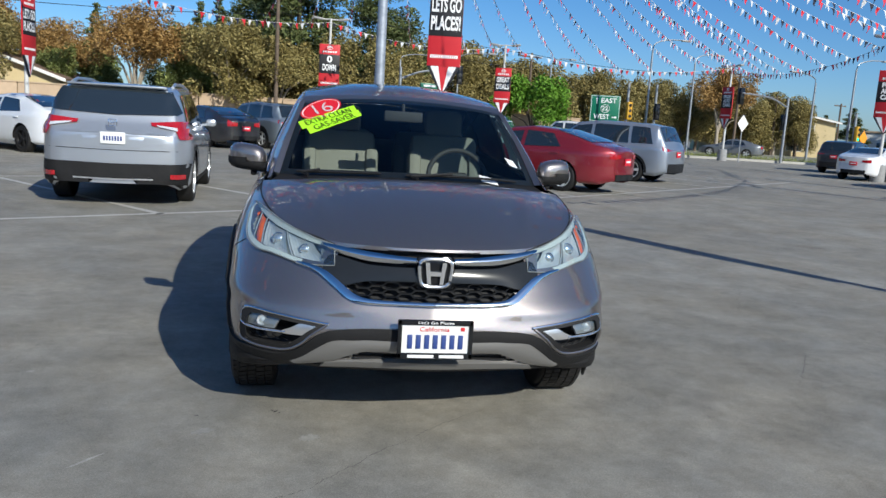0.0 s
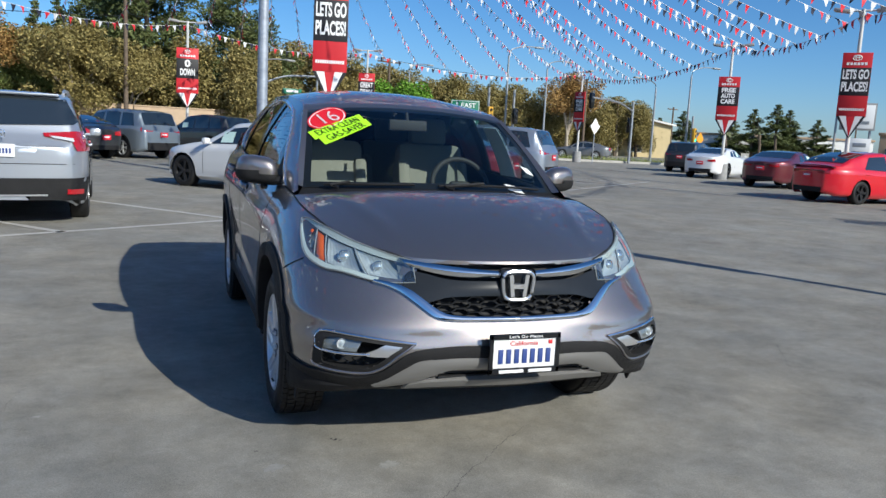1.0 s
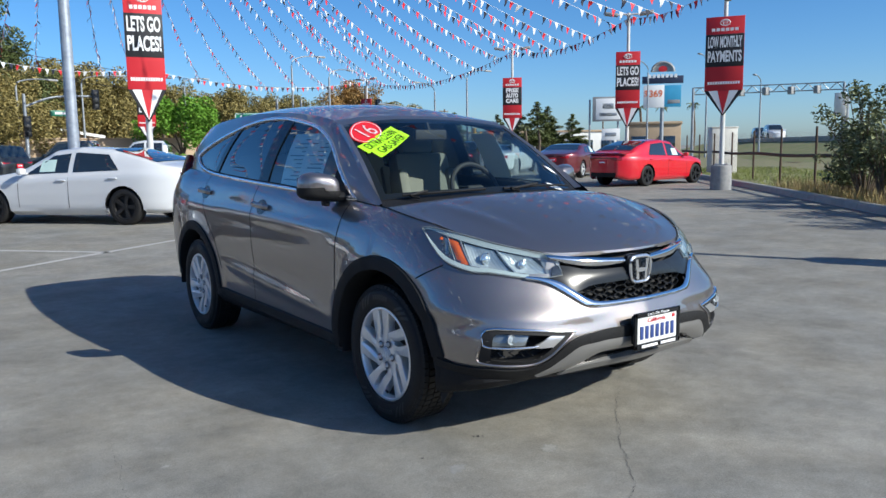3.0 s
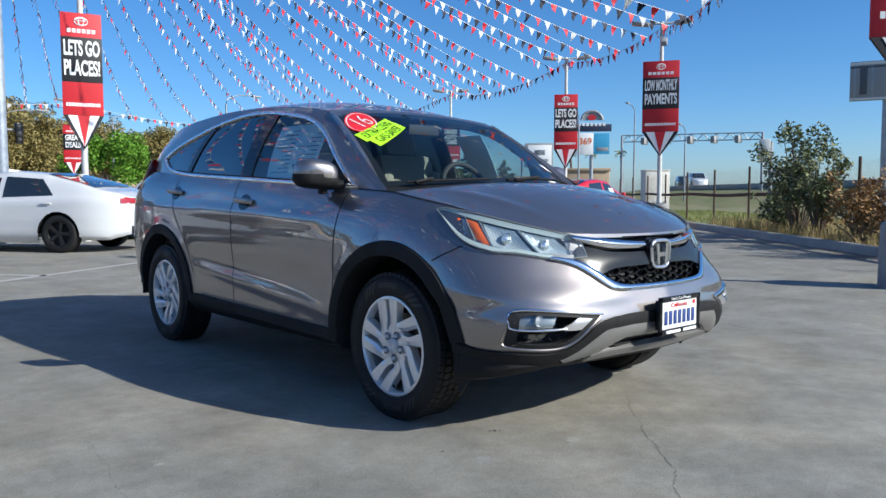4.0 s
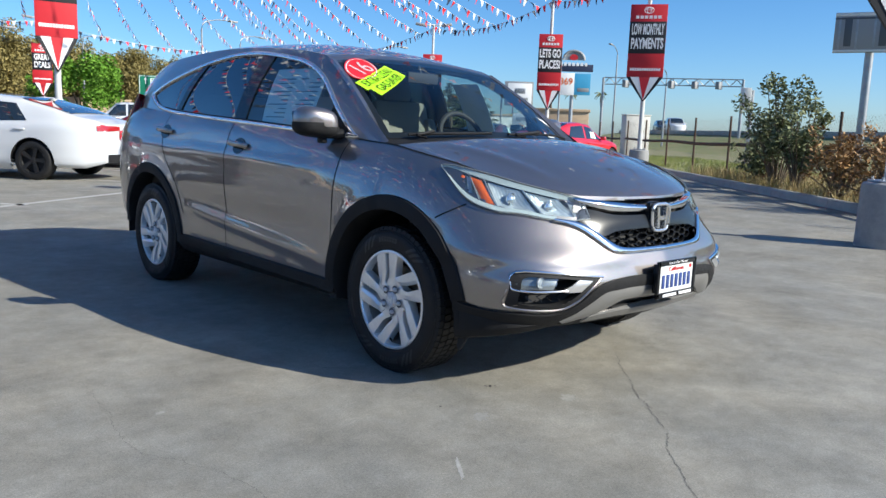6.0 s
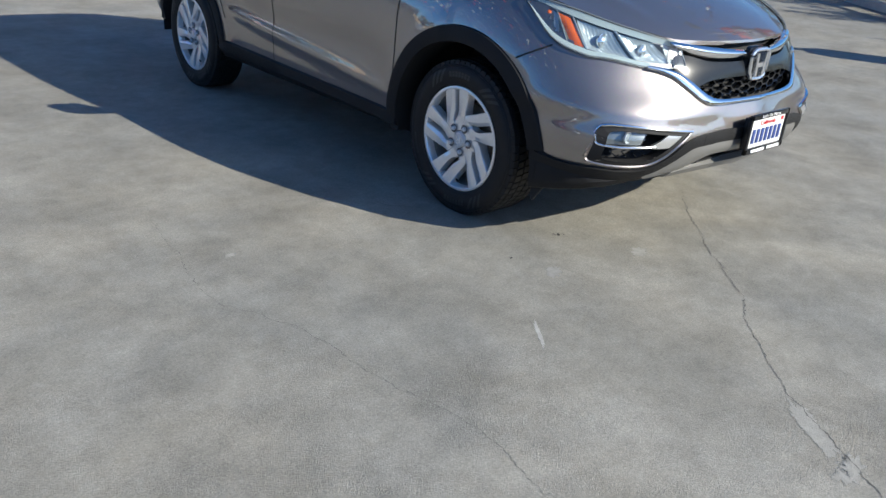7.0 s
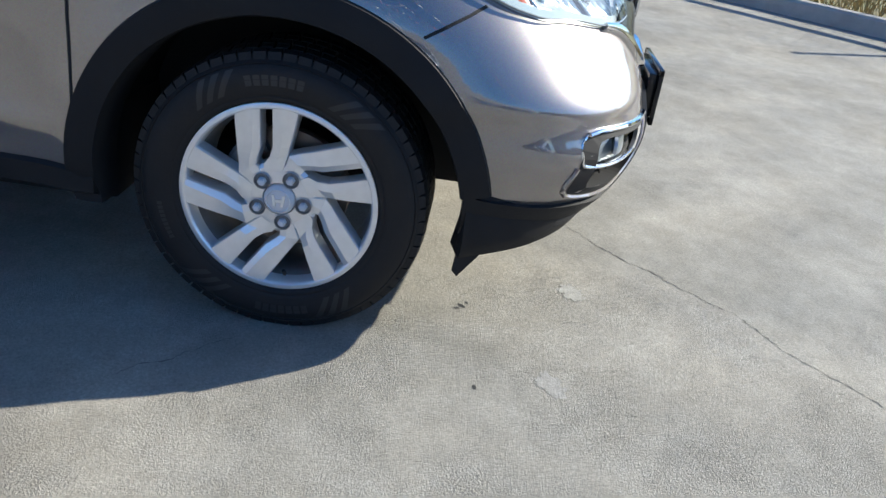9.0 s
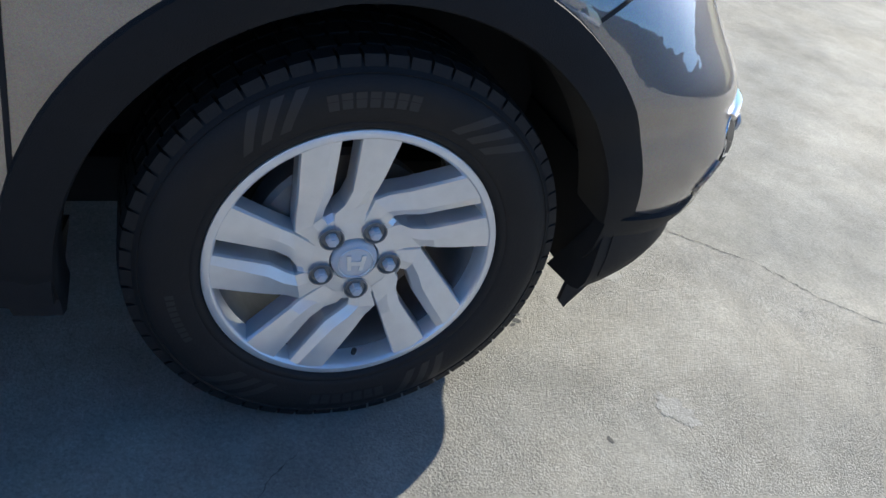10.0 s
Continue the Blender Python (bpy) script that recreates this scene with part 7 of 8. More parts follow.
A = (-.65, .76)
sedan("white_sedan", "white four-door sedan with dark wheels, parked in an angled bay", (.64, .65, .66), (1.60, 12.45), (-.66, .75), rim=BLACKRIM, metal=0, lamps_z=(.86, .97), lamp_w=.62)
sedan("dark_red_sedan", "dark red four-door sedan parked in an angled bay", (.24, .012, .022), (5.60, 13.87), (-.70, .71), metal=.4, lamps_z=(.80, .92))
wagon("silver_minivan", "silver minivan parked behind the dark red sedan", (.33, .37, .43), (9.2, 18.65), (-.72, .69), 1.74, .33, metal=.6)
muscle = sedan("red_muscle_sedan", "bright red muscle sedan with black wheels beside the verge", (.62, .022, .035), (17.45, 14.3), (.995, .08), H=1.50, rim=BLACKRIM, metal=.1, lamps_z=(.84, .95), trunk_bar=True, plate=DEALERRED)[0]
bm = bmesh.new()
sweep(bm, [Vector((x, 3.84 - .06 * (x / .72) ** 2, 1.075 - .05 * (x / .72) ** 4)) for x in lin(-.74, .74, 15)], .055, 8, .22)
part("boot_spoiler", bm, BLACKPLAST, muscle, "black boot spoiler")
coupe("maroon_coupe", "dark maroon muscle coupe in the far row", (.13, .010, .018), (20.9, 20.7), (.90, .44), metal=.4, lamps_z=(.82, .93), trunk_bar=True)
coupe("white_coupe", "white sports coupe in the far row", (.75, .76, .77), (22.8, 26.9), (.84, .54), metal=0, lamps_z=(.78, .9), rim=BLACKRIM)
wagon("black_suv", "black sport utility car at the end of the far row", (.012, .014, .02), (26.0, 33.0), (.80, .60), 1.68, metal=.3)
wagon("grey_suv", "grey sport utility car before the wall", (.20, .24, .28), (-1.95, 26.6), A, 1.70, metal=.5)
wagon("black_suv_wall", "black sport utility car before the wall", (.010, .011, .013), (1.3, 31.8), A, 1.70, metal=.2)
sedan("black_sedan", "black sedan parked before the wall", (.010, .010, .012), (-3.75, 25.2), (-.60, .80), metal=.2, sheet=False)
sedan("white_sedan_far", "white sedan parked far back", (.74, .76, .78), (-7.2, 17.6), (-.75, .66), metal=0, rim=BLACKRIM)
sedan("white_sedan_end", "white sedan at the end of the back row", (.76, .76, .76), (-9.6, 16.2), (-.75, .66), metal=0)
sedan("dark_maroon_sedan", "dark maroon sedan behind the near row", (.09, .012, .014), (-6.0, 27.0), A, metal=.3, sheet=False)
sedan("street_sedan", "grey sedan standing on the street", (.16, .17, .18), (33.5, 55.0), (-.8, .6), metal=.4, sheet=False, plate=PLATEWHITE)
wagon("white_road_suv", "white sport utility car on the raised road", (.72, .73, .74), (81.5, 47.8), (-.75, -.66), 1.75, metal=0, sheet=False, ground_z=1.64, plate=PLATEWHITE)
wagon("dark_road_suv", "dark sport utility car on the raised road", (.02, .025, .03), (96, 58.5), (-.75, -.66), 1.75, metal=.2, sheet=False, ground_z=1.64, plate=PLATEWHITE)


# a row behind the camera's way, seen in the paint of the grey car
ROW = random.Random(31)
for k, (col, metal) in enumerate((((.75, .76, .77), 0), ((.02, .022, .025), .3), ((.30, .32, .35), .6), ((.74, .75, .75), 0), ((.20, .02, .03), .4), ((.60, .62, .64), .5))):
    build = sedan if k % 2 == 0 else wagon
    build("row_car_" + "abcdef"[k], ("sedan" if k % 2 == 0 else "sport utility car") + " parked in the row opposite the grey car", col, (-14.5, -11.5 + 3.0 * k), (.98, .18), metal=metal, sheet=False, plate=PLATEWHITE)


def pickup(name, label, color, rear, heading):
    wb, fo, ro = 3.5, .95, 1.2
    top = ((-.95, -.75, .1, .55, 1.15, 1.6, 2.45, 2.6, 2.66, 4.7), (.85, 1.02, 1.14, 1.18, 1.78, 1.84, 1.82, 1.6, 1.12, 1.12))
    belt = ((-.95, 0, 1, 2.6, 2.7, 4.7), (.95, 1.08, 1.14, 1.16, 1.10, 1.10))
    win = ((.70, 1.16, 1.62, 1.62), (1.72, 1.72, 2.42, 2.40))
    return parked_car(name, label, color, rear, heading, wb, fo, ro, 1.98, 1.84, top, belt, None, win, (.52, 1.16), (2.44, 2.64), wr=.40, lamps_z=(.85, 1.08), lamp_w=.12, metal=.2, roofw=.80, sheet=False)


pickup("dark_pickup", "dark pickup truck behind the white sedan", (.05, .055, .05), (6.3, 33.5), (-.9, .42))
pickup("white_pickup", "white pickup truck behind the white sedan", (.70, .71, .72), (9.6, 34.0), (-.9, .42))
pickup("white_pickup_far", "white pickup truck in the back row", (.68, .69, .70), (14.4, 37.0), (-.9, .42))

# the silver family car close by, with its tail in view
silver_car, PM, PLAY, PP, PTAIL = wagon("silver_suv", "silver three-row sport utility car seen from behind", (.46, .49, .53), (-3.27, 8.0), (-.06, 1.0), 1.67, .12, metal=.65, plate=PLATEWHITE, sheet=False)
YE = 2.84 + 1.0
for ob in list(silver_car.children):
    if ob.name.split(".")[0] in ("tail_lamp", "rear_valance", "plate", "rear_window"):
        bpy.data.objects.remove(ob)


def tail_patch(name, top, bot, material, off, label, n=16, m=6, parent=None):
    T_, B_ = resample([Vector((x, YE + .2, z)) for x, z in top], n), resample([Vector((x, YE + .2, z)) for x, z in bot], n)
    G = []
    for a, b in zip(T_, B_):
        row = []
        for j in range(m):
            q = a.lerp(b, j / (m - 1))
            row.append(PTAIL(q.x if abs(q.x) > .001 else .001, q.z, off))
        G.append(row)
    return part(name, grid_bm(G), material, parent or silver_car, label)


tail_patch("rear_window", ((-.70, 1.555), (0, 1.585), (.70, 1.555)), ((-.83, 1.29), (-.80, 1.25), (0, 1.22), (.80, 1.25), (.83, 1.29)), CARGLASS, .016, "dark rear window", 25, 10)
for s in (-1, 1):
    tail_patch("tail_lamp", ((s * .99, 1.175), (s * .82, 1.170), (s * .45, 1.135)), ((s * .99, .93), (s * .82, .93), (s * .77, 1.06), (s * .47, 1.09)), TAILRED, .02, "red wrap-round tail lamp")
    tail_patch("clear_lamp", ((s * .79, 1.075), (s * .52, 1.100)), ((s * .79, 1.035), (s * .56, 1.075)), HEADCLEAR, .026, "clear reversing lamp")
    tail_patch("rear_reflector", ((s * .88, .46), (s * .72, .46)), ((s * .88, .40), (s * .72, .40)), TAILRED, .03, "red reflector")
tail_patch("plate_recess", ((-.42, 1.03), (0, 1.05), (.42, 1.03)), ((-.34, .80), (0, .79), (.34, .80)), PP, .004, "plate recess")
tail_patch("rear_valance", ((-.95, .60), (0, .585), (.95, .60)), ((-.90, .26), (0, .25), (.90, .26)), BLACKPLAST, .016, "black lower bumper", 25, 6)
tail_patch("gate_line", ((-.80, .775), (0, .765), (.80, .775)), ((-.80, .767), (0, .757), (.80, .767)), DARKPLAST, .006, "")
tail_patch("bumper_chrome", ((-.5, .395), (0, .385), (.5, .395)), ((-.5, .375), (0, .365), (.5, .375)), SATIN, .02, "bright bumper line")
bm = bmesh.new()
q = PLAY(.001, YE + .2, .92, .02)
add_box(bm, (0, q.y, .92), (.31, .02, .155), bevel=.004)
pl = part("plate", bm, PLATEWHITE, silver_car, "white number plate")
for k in range(7):
    bm = bmesh.new()
    add_box(bm, (-.105 + .035 * k, q.y + .012, .915), (.022, .004, .06))
    part("plate_character", bm, PLATEBLUE, pl)
bm = bmesh.new()
q = PLAY(.001, YE + .2, 1.12, .02)
for cx, cz, w, h in ((-.05, 1.12, .012, .085), (.05, 1.12, .012, .085), (0, 1.163, .10, .012), (0, 1.077, .10, .012), (-.018, 1.12, .012, .06), (.018, 1.12, .012, .06), (0, 1.12, .04, .012)):
    add_box(bm, (cx, q.y, cz), (w, .012, h), bevel=.003)
part("rear_emblem", bm, CHROME, silver_car, "chrome emblem")
bm = bmesh.new()
add_box(bm, (0, YE - .43, 1.602), (1.26, .34, .030), Euler((radians(4), 0, 0)).to_matrix(), bevel=.015)
part("roof_spoiler", bm, PP, silver_car, "silver roof spoiler")
for s in (-1, 1):
    bm = bmesh.new()
    sweep(bm, [Vector((s * .66, y, z)) for y, z in ((.95, 1.57), (1.1, 1.65), (1.9, 1.70), (2.8, 1.69), (3.1, 1.64))], .022, 8)
    part("roof_rail", bm, SATIN, silver_car, "roof rail")

# ---- back wall, houses, street ----
STUCCO = mat("tan_stucco", (.50, .37, .25), .9, var=.25, scale=2, bump=.3, bscale=60)
CREAMWALL = mat("cream_house_wall", (.62, .50, .28), .9, var=.2, scale=2)
ROOFT = mat("brown_roof_shingle", (.20, .13, .09), .9, var=.5, scale=12, bump=.6, bscale=25)
WHITETRIM = mat("white_trim", (.75, .74, .70), .6)
wall = thing("wall_north", "tan stucco boundary wall", "wall", kind="structure")
for i in range(12):
    a = Vector((-42 + 4.9 * i, 42.5 + .42 * i, 0))
    bm = bmesh.new()
    add_box(bm, (a.x + 2.4, a.y + .2, 1.05), (4.86, .2, 2.1), Euler((0, 0, math.atan2(.42, 4.9))).to_matrix(), bevel=.01)
    part("wall_panel", bm, STUCCO, wall)
    bm = bmesh.new()
    add_box(bm, (a.x + 2.4, a.y + .2, 2.13), (4.9, .3, .08), Euler((0, 0, math.atan2(.42, 4.9))).to_matrix(), bevel=.01)
    part("wall_cap", bm, STUCCO, wall)


def house(x, y, w, d, h, rise, wallm, label, ang=0, windows=()):
    t = thing("house", label, "house", "houses beyond the lot", at=pose(x, y, 0, 0, 0, ang))
    bm = bmesh.new()
    add_box(bm, (0, 0, h / 2), (w, d, h))
    add_poly(bm, [(-w / 2, -d / 2, h), (w / 2, -d / 2, h), (0, -d / 2, h + rise)], (0, d, 0))
    bmesh.ops.recalc_face_normals(bm, faces=bm.faces)
    part("wall", bm, wallm, t)
    for s in (-1, 1):
        bm = bmesh.new()
        o = .45
        add_poly(bm, [(0, -d / 2 - o, h + rise + .06), (s * (w / 2 + o), -d / 2 - o, h - rise * 2 * o / w + .06), (s * (w / 2 + o), d / 2 + o, h - rise * 2 * o / w + .06), (0, d / 2 + o, h + rise + .06)], (0, 0, .12))
        bmesh.ops.recalc_face_normals(bm, faces=bm.faces)
        part("roof", bm, ROOFT, t)
        bm = bmesh.new()
        add_poly(bm, [(0, -d / 2 - o - .03, h + rise + .16), (s * (w / 2 + o), -d / 2 - o - .03, h - rise * 2 * o / w + .16), (s * (w / 2 + o), -d / 2 - o - .03, h - rise * 2 * o / w - .04), (0, -d / 2 - o - .03, h + rise - .04)], (0, .03, 0))
        part("fascia", bm, WHITETRIM, t)
    for (wx, wz, ww, wh) in windows:
        bm = bmesh.new()
        add_box(bm, (wx, -d / 2, wz), (ww + .12, .08, wh + .12), bevel=.01)
        f = part("window", bm, WHITETRIM, t)
        bm = bmesh.new()
        add_box(bm, (wx, -d / 2 - .03, wz), (ww, .05, wh))
        part("pane", bm, CARGLASS, f)
    bm = bmesh.new()
    for k in range(4):
        add_box(bm, (0, -d / 2 - .02, h + rise * .45 - .12 + .08 * k), (.5, .03, .05))
    part("gable_vent", bm, WHITETRIM, t)


house(-20.5, 51, 9, 8, 2.5, 1.55, CREAMWALL, "cream house with a brown shingle roof over the wall")
house(-31, 53, 11, 8, 2.6, 1.7, STUCCO, "tan house with a brown roof over the wall")
house(2.5, 60, 16, 8, 2.4, 1.4, STUCCO, "tan house behind the trees")
house(49, 80, 14, 8, 3.8, 1.3, CREAMWALL, "cream two-storey house beyond the street", -20, ((-4, 3.4, 1.6, 1.2), (0, 3.4, 1.6, 1.2), (4, 3.4, 1.6, 1.2), (-3, 1.2, 1.6, 1.2), (3, 1.2, 1.6, 1.2)))

GRASS = leaf_mat("grass_blades", (.12, .17, .03), (.32, .34, .10))
GRASSDRY = leaf_mat("dry_grass_blades", (.22, .16, .06), (.42, .33, .16))
TURF = mat("turf", (.10, .13, .035), .95, var=.6, scale=3, vcol=(.20, .17, .07), bump=.7, bscale=30)


def blades(bm, pts, h, rnd):
    for p in pts:
        a = rnd.uniform(0, 6.28)
        hh = h * rnd.uniform(.4, 1.2)
        w = Vector((math.cos(a), math.sin(a), 0)) * .007
        tip = Vector((rnd.gauss(0, .35), rnd.gauss(0, .35), 1)) * hh
        vs = [bm.verts.new(q) for q in (p - w, p + w, p + tip * .6 + w * .6, p + tip, p + tip * .55 - w * .6)]
        bm.faces.new(vs)


# planted strip between the lot and the street
bm = bmesh.new()
A0, A1 = Vector((8, 47.5, 0)), Vector((44, 45, 0))
grid_bm([[A0.lerp(A1, k / 20) + Vector((0, dy, .15)) for dy in (0, .01, 1.5, 3)] for k in range(21)], False, bm)
solo("street_strip", bm, TURF, "green planted strip along the street", "grass", kind="structure")
bm = bmesh.new()
grid_bm([[A0.lerp(A1, k / 20) + Vector((0, dy, z)) for dy, z in ((-.16, 0), (-.15, .15), (-.01, .16))] for k in range(21)], False, bm)
solo("street_kerb", bm, CONC, "pale concrete kerb of the street strip", "kerb", kind="structure")
rg = random.Random(5)
bm = bmesh.new()
blades(bm, [A0.lerp(A1, rg.random()) + Vector((0, rg.uniform(.1, 2.8), .14)) for _ in range(5000)], .35, rg)
solo("street_grass", bm, GRASS, "short green grass on the street strip", "grass", kind="stuff", smooth=0)

# verge grass: greener by the far end, dry by the near end
bm = bmesh.new()
blades(bm, [kp(rg.uniform(10, 34), .3 + 5.5 * rg.random(), .10) for _ in range(16000)], .13, rg)
solo("verge_grass", bm, GRASS, "patchy green grass on the verge", "grass", kind="stuff", smooth=0)
bm = bmesh.new()
blades(bm, [kp(rg.uniform(-12, 16), .25 + 3.5 * rg.random() ** 1.5, .10) for _ in range(15000)], .32, rg)
solo("dry_grass", bm, GRASSDRY, "tall dry grass along the kerb", "grass", kind="stuff", smooth=0)

RUST_ = mat("rusty_steel", (.13, .085, .06), .8, .3, var=.7, scale=8)
fence = thing("fence", "rusty chain-link fence on steel posts along the verge", "fence")
for i in range(-5, 12):
    bm = bmesh.new()
    a = kp(i * 3.0, 1.0, 0)
    add_tube(bm, a, a + Vector((0, 0, 1.75)), .032, n=8)
    part("post", bm, RUST_, fence)
for z in (.98,):
    bm = bmesh.new()
    sweep(bm, [kp(s, .97, z + .02 * math.sin(s)) for s in lin(-15, 34, 40)], .045, 6, 1.2)
    part("rail", bm, RUST_, fence, "rusty horizontal rail")
bm = bmesh.new()
for k in range(420):
    s0 = -15 + k * .115
    for sg in (1, -1):
        a, b = kp(s0, 1.03, .18), kp(s0 + sg * 1.5, 1.03, 1.68)
        d = Vector((KN.x, KN.y, 0)) * .004
        e = Vector((0, 0, .002))
        vs = [bm.verts.new(q) for q in (a - e, a + e, b + e, b - e)]
        bm.faces.new(vs)
tagged(part("chain_link", bm, mat_get("wire", (.22, .19, .16), .6, .5), fence, "thin rusty wire mesh", 0), kind="stuff")


def bush(x, y, h, r, leaves, seed, label, count=5000, leaf=.055):
    rnd = random.Random(seed)
    t = thing("bush", label, "bush", at=pose(x, y, .08))
    bm = bmesh.new()
    blobs = []
    for k in range(24):
        a = rnd.uniform(0, 6.28)
        rr = r * rnd.uniform(.2, 1)
        z = h * rnd.uniform(.35, 1) * (1 - .25 * rr / r)
        e = Vector((rr * math.cos(a), rr * math.sin(a), z))
        m = Vector((e.x * .4, e.y * .4, z * .5))
        add_tube(bm, (e.x * .1, e.y * .1, 0), m, .022, .014, 6)
        add_tube(bm, m, e, .014, .006, 5)
        s = r * rnd.uniform(.14, .30)
        blobs.append((e, (s, s, s)))
        blobs.append((m + Vector((0, 0, h * .12)), (s * .8, s * .8, s)))
    part("branchwork", bm, BARK, t, "brown stems")
    bm = bmesh.new()
    leaf_cloud(bm, blobs, count, leaf, rnd)
    part("foliage", bm, leaves, t, "", 0)


bush(14.5, 5.1, 2.5, 1.0, BUSHG, 21, "dusty green leafy bush by the fence", 3400, .05)
bush(13.5, 4.2, 2.0, .75, BUSHG, 22, "dusty green bush by the fence", 2400, .05)
bush(15.6, 6.0, 1.3, .7, BUSHG, 25, "small green bush by the fence", 1200, .05)
bush(12.2, 2.9, 1.5, .9, DRY, 23, "dry brown shrub by the fence", 1800, .045)
bush(10.9, 1.5, 1.3, .9, DRY, 24, "dry brown shrub by the kerb", 1500, .045)
bush(8.2, -1.6, 1.1, .8, DRY, 26, "dry brown weeds by the kerb", 1300, .045)

# utility cabinet and kiosk by the payments pole
bm = bmesh.new()
add_box(bm, (0, 0, .95), (1.05, .75, 1.9), bevel=.04)
add_box(bm, (0, 0, 1.92), (1.10, .80, .05), bevel=.02)
cab_ = solo("utility_cabinet", bm, mat("pale_cabinet_paint", (.66, .64, .58), .6, var=.3, scale=3), "pale utility cabinet behind the payments pole", "cabinet", at=pose(26.2, 16.6, .08, 0, 0, -40))
# freeway bank, road and barrier
BANK = bmesh.new()
grid_bm([[kp(s, o, z) for o, z in ((10, .1), (13, .3), (17, 1.2), (19, 1.5), (26, 1.58), (60, 1.6))] for s in lin(-20, 110, 40)], False, BANK)
solo("embankment", BANK, mat("bank_grass", (.13, .17, .045), .95, var=.8, scale=.6, vcol=(.24, .20, .10), bump=.6, bscale=8), "dry grassy bank of the raised road", "bank", kind="structure")
bm = bmesh.new()
for i in range(30):
    a = kp(-10 + 4 * i, 18.6, 1.45)
    add_box(bm, a + Vector((0, 0, .2)), (3.9, .3, .45), Euler((0, 0, math.atan2(KD.y, KD.x))).to_matrix(), bevel=.04)
solo("road_barrier", bm, CONC, "long pale concrete barrier of the raised road", "barrier", kind="structure")
bm = bmesh.new()
grid_bm([[kp(s, o, 1.63) for o in (19.5, 44)] for s in lin(-20, 110, 8)], False, bm)
solo("raised_road", bm, ASPHALT, "grey raised road", "road", kind="structure")


def gantry(a, b, h, label):
    t = thing("sign_gantry", label, "gantry")
    a, b = Vector(a), Vector(b)
    for p in (a, b):
        bm = bmesh.new()
        add_tube(bm, p, p + Vector((0, 0, h)), .13, .10, 10)
        part("gantry_post", bm, GALV, t)
    for dz in (0, -.55):
        bm = bmesh.new()
        add_tube(bm, a + Vector((0, 0, h + dz)), b + Vector((0, 0, h + dz)), .045, n=6)
        part("chord", bm, GALV, t)
    n = 22
    bm = bmesh.new()
    for k in range(n):
        p, q = a.lerp(b, k / n), a.lerp(b, (k + 1) / n)
        add_tube(bm, p + Vector((0, 0, h if k % 2 else h - .55)), q + Vector((0, 0, h - .55 if k % 2 else h)), .035, n=4)
    tagged(part("lattice", bm, GALV, t), kind="stuff")
    for k in range(1, 6):
        p = a.lerp(b, k / 6)
        bm = bmesh.new()
        add_box(bm, p + Vector((0, 0, h - .5)), (.6, .35, .6), bevel=.05)
        part("sensor_box", bm, LAMPGREY, t)


gantry((52.8, 37.6, 0), (58.4, 28.0, 0), 5.9, "grey steel sign gantry over the raised road")


def signboard(name, label, cx, cy, w, h, zc, face, posts, panels, pz=0.0, post_r=.12):
    t = thing(name, label, "sign", at=pose(cx, cy, 0, 0, 0, face))
    for px in posts:
        bm = bmesh.new()
        add_tube(bm, (px, .10 + post_r, pz), (px, .10 + post_r, zc + h * .4), post_r, n=10)
        part("post", bm, GALV, t)
    bm = bmesh.new()
    add_box(bm, (0, 0, zc), (w, .16, h), bevel=.02)
    b = part("panel", bm, panels[0], t)
    for (x, z, ww, hh, mt, nm) in panels[1:]:
        bm = bmesh.new()
        add_box(bm, (x, -.085, zc + z), (ww, .02, hh), bevel=.004)
        part(nm, bm, mt, b)
    return t, b


SIGNGREEN = mat("sign_green", (.01, .16, .09), .4)
SKYBLUE = mat("board_blue", (.05, .32, .55), .5, var=.3, scale=.5)
NAVY = mat("board_navy", (.02, .03, .07), .5)
g, gb = signboard("road_sign", "green road sign with white words and arrows on two posts", 19.2, 49.6, 2.05, 1.85, 2.98, -18, (-.7, .7), (SIGNGREEN, (0, .86, 1.95, .03, BANWHITE, "border"), (0, -.86, 1.95, .03, BANWHITE, "border"), (-.97, 0, .03, 1.75, BANWHITE, "border"), (.97, 0, .03, 1.75, BANWHITE, "border")), post_r=.05)
RX = Euler((radians(90), 0, 0)).to_matrix().to_4x4()
letters("EAST", .46, BANWHITE, gb, Matrix.Translation((.22, -.10, 2.98 + .55)) @ RX, 1.05, "sign_wording", bold=.008)
letters("22", .40, BANWHITE, gb, Matrix.Translation((0, -.10, 2.98)) @ RX, .42, "sign_wording", bold=.008)
letters("WEST", .46, BANWHITE, gb, Matrix.Translation((-.2, -.10, 2.98 - .57)) @ RX, 1.1, "sign_wording", bold=.008)
bm = bmesh.new()
add_poly(bm, [(-.62, -.1, 3.30), (-.56, -.1, 3.30), (-.56, -.1, 3.60), (-.48, -.1, 3.60), (-.59, -.1, 3.76), (-.70, -.1, 3.60), (-.62, -.1, 3.60)], (0, .01, 0))
part("arrow", bm, BANWHITE, gb)
bm = bmesh.new()
add_poly(bm, [(.50, -.1, 2.38), (.50, -.1, 2.44), (.72, -.1, 2.44), (.72, -.1, 2.52), (.88, -.1, 2.41), (.72, -.1, 2.30), (.72, -.1, 2.38)], (0, .01, 0))
part("arrow", bm, BANWHITE, gb)
bm = bmesh.new()
sweep(bm, [Vector((.30 * math.cos(a), -.1, 2.98 + .27 * math.sin(a))) for a in lin(0, 2 * math.pi, 25)[:-1]], .02, 4, 1, True)
part("shield", bm, BANWHITE, gb, "white route shield outline")
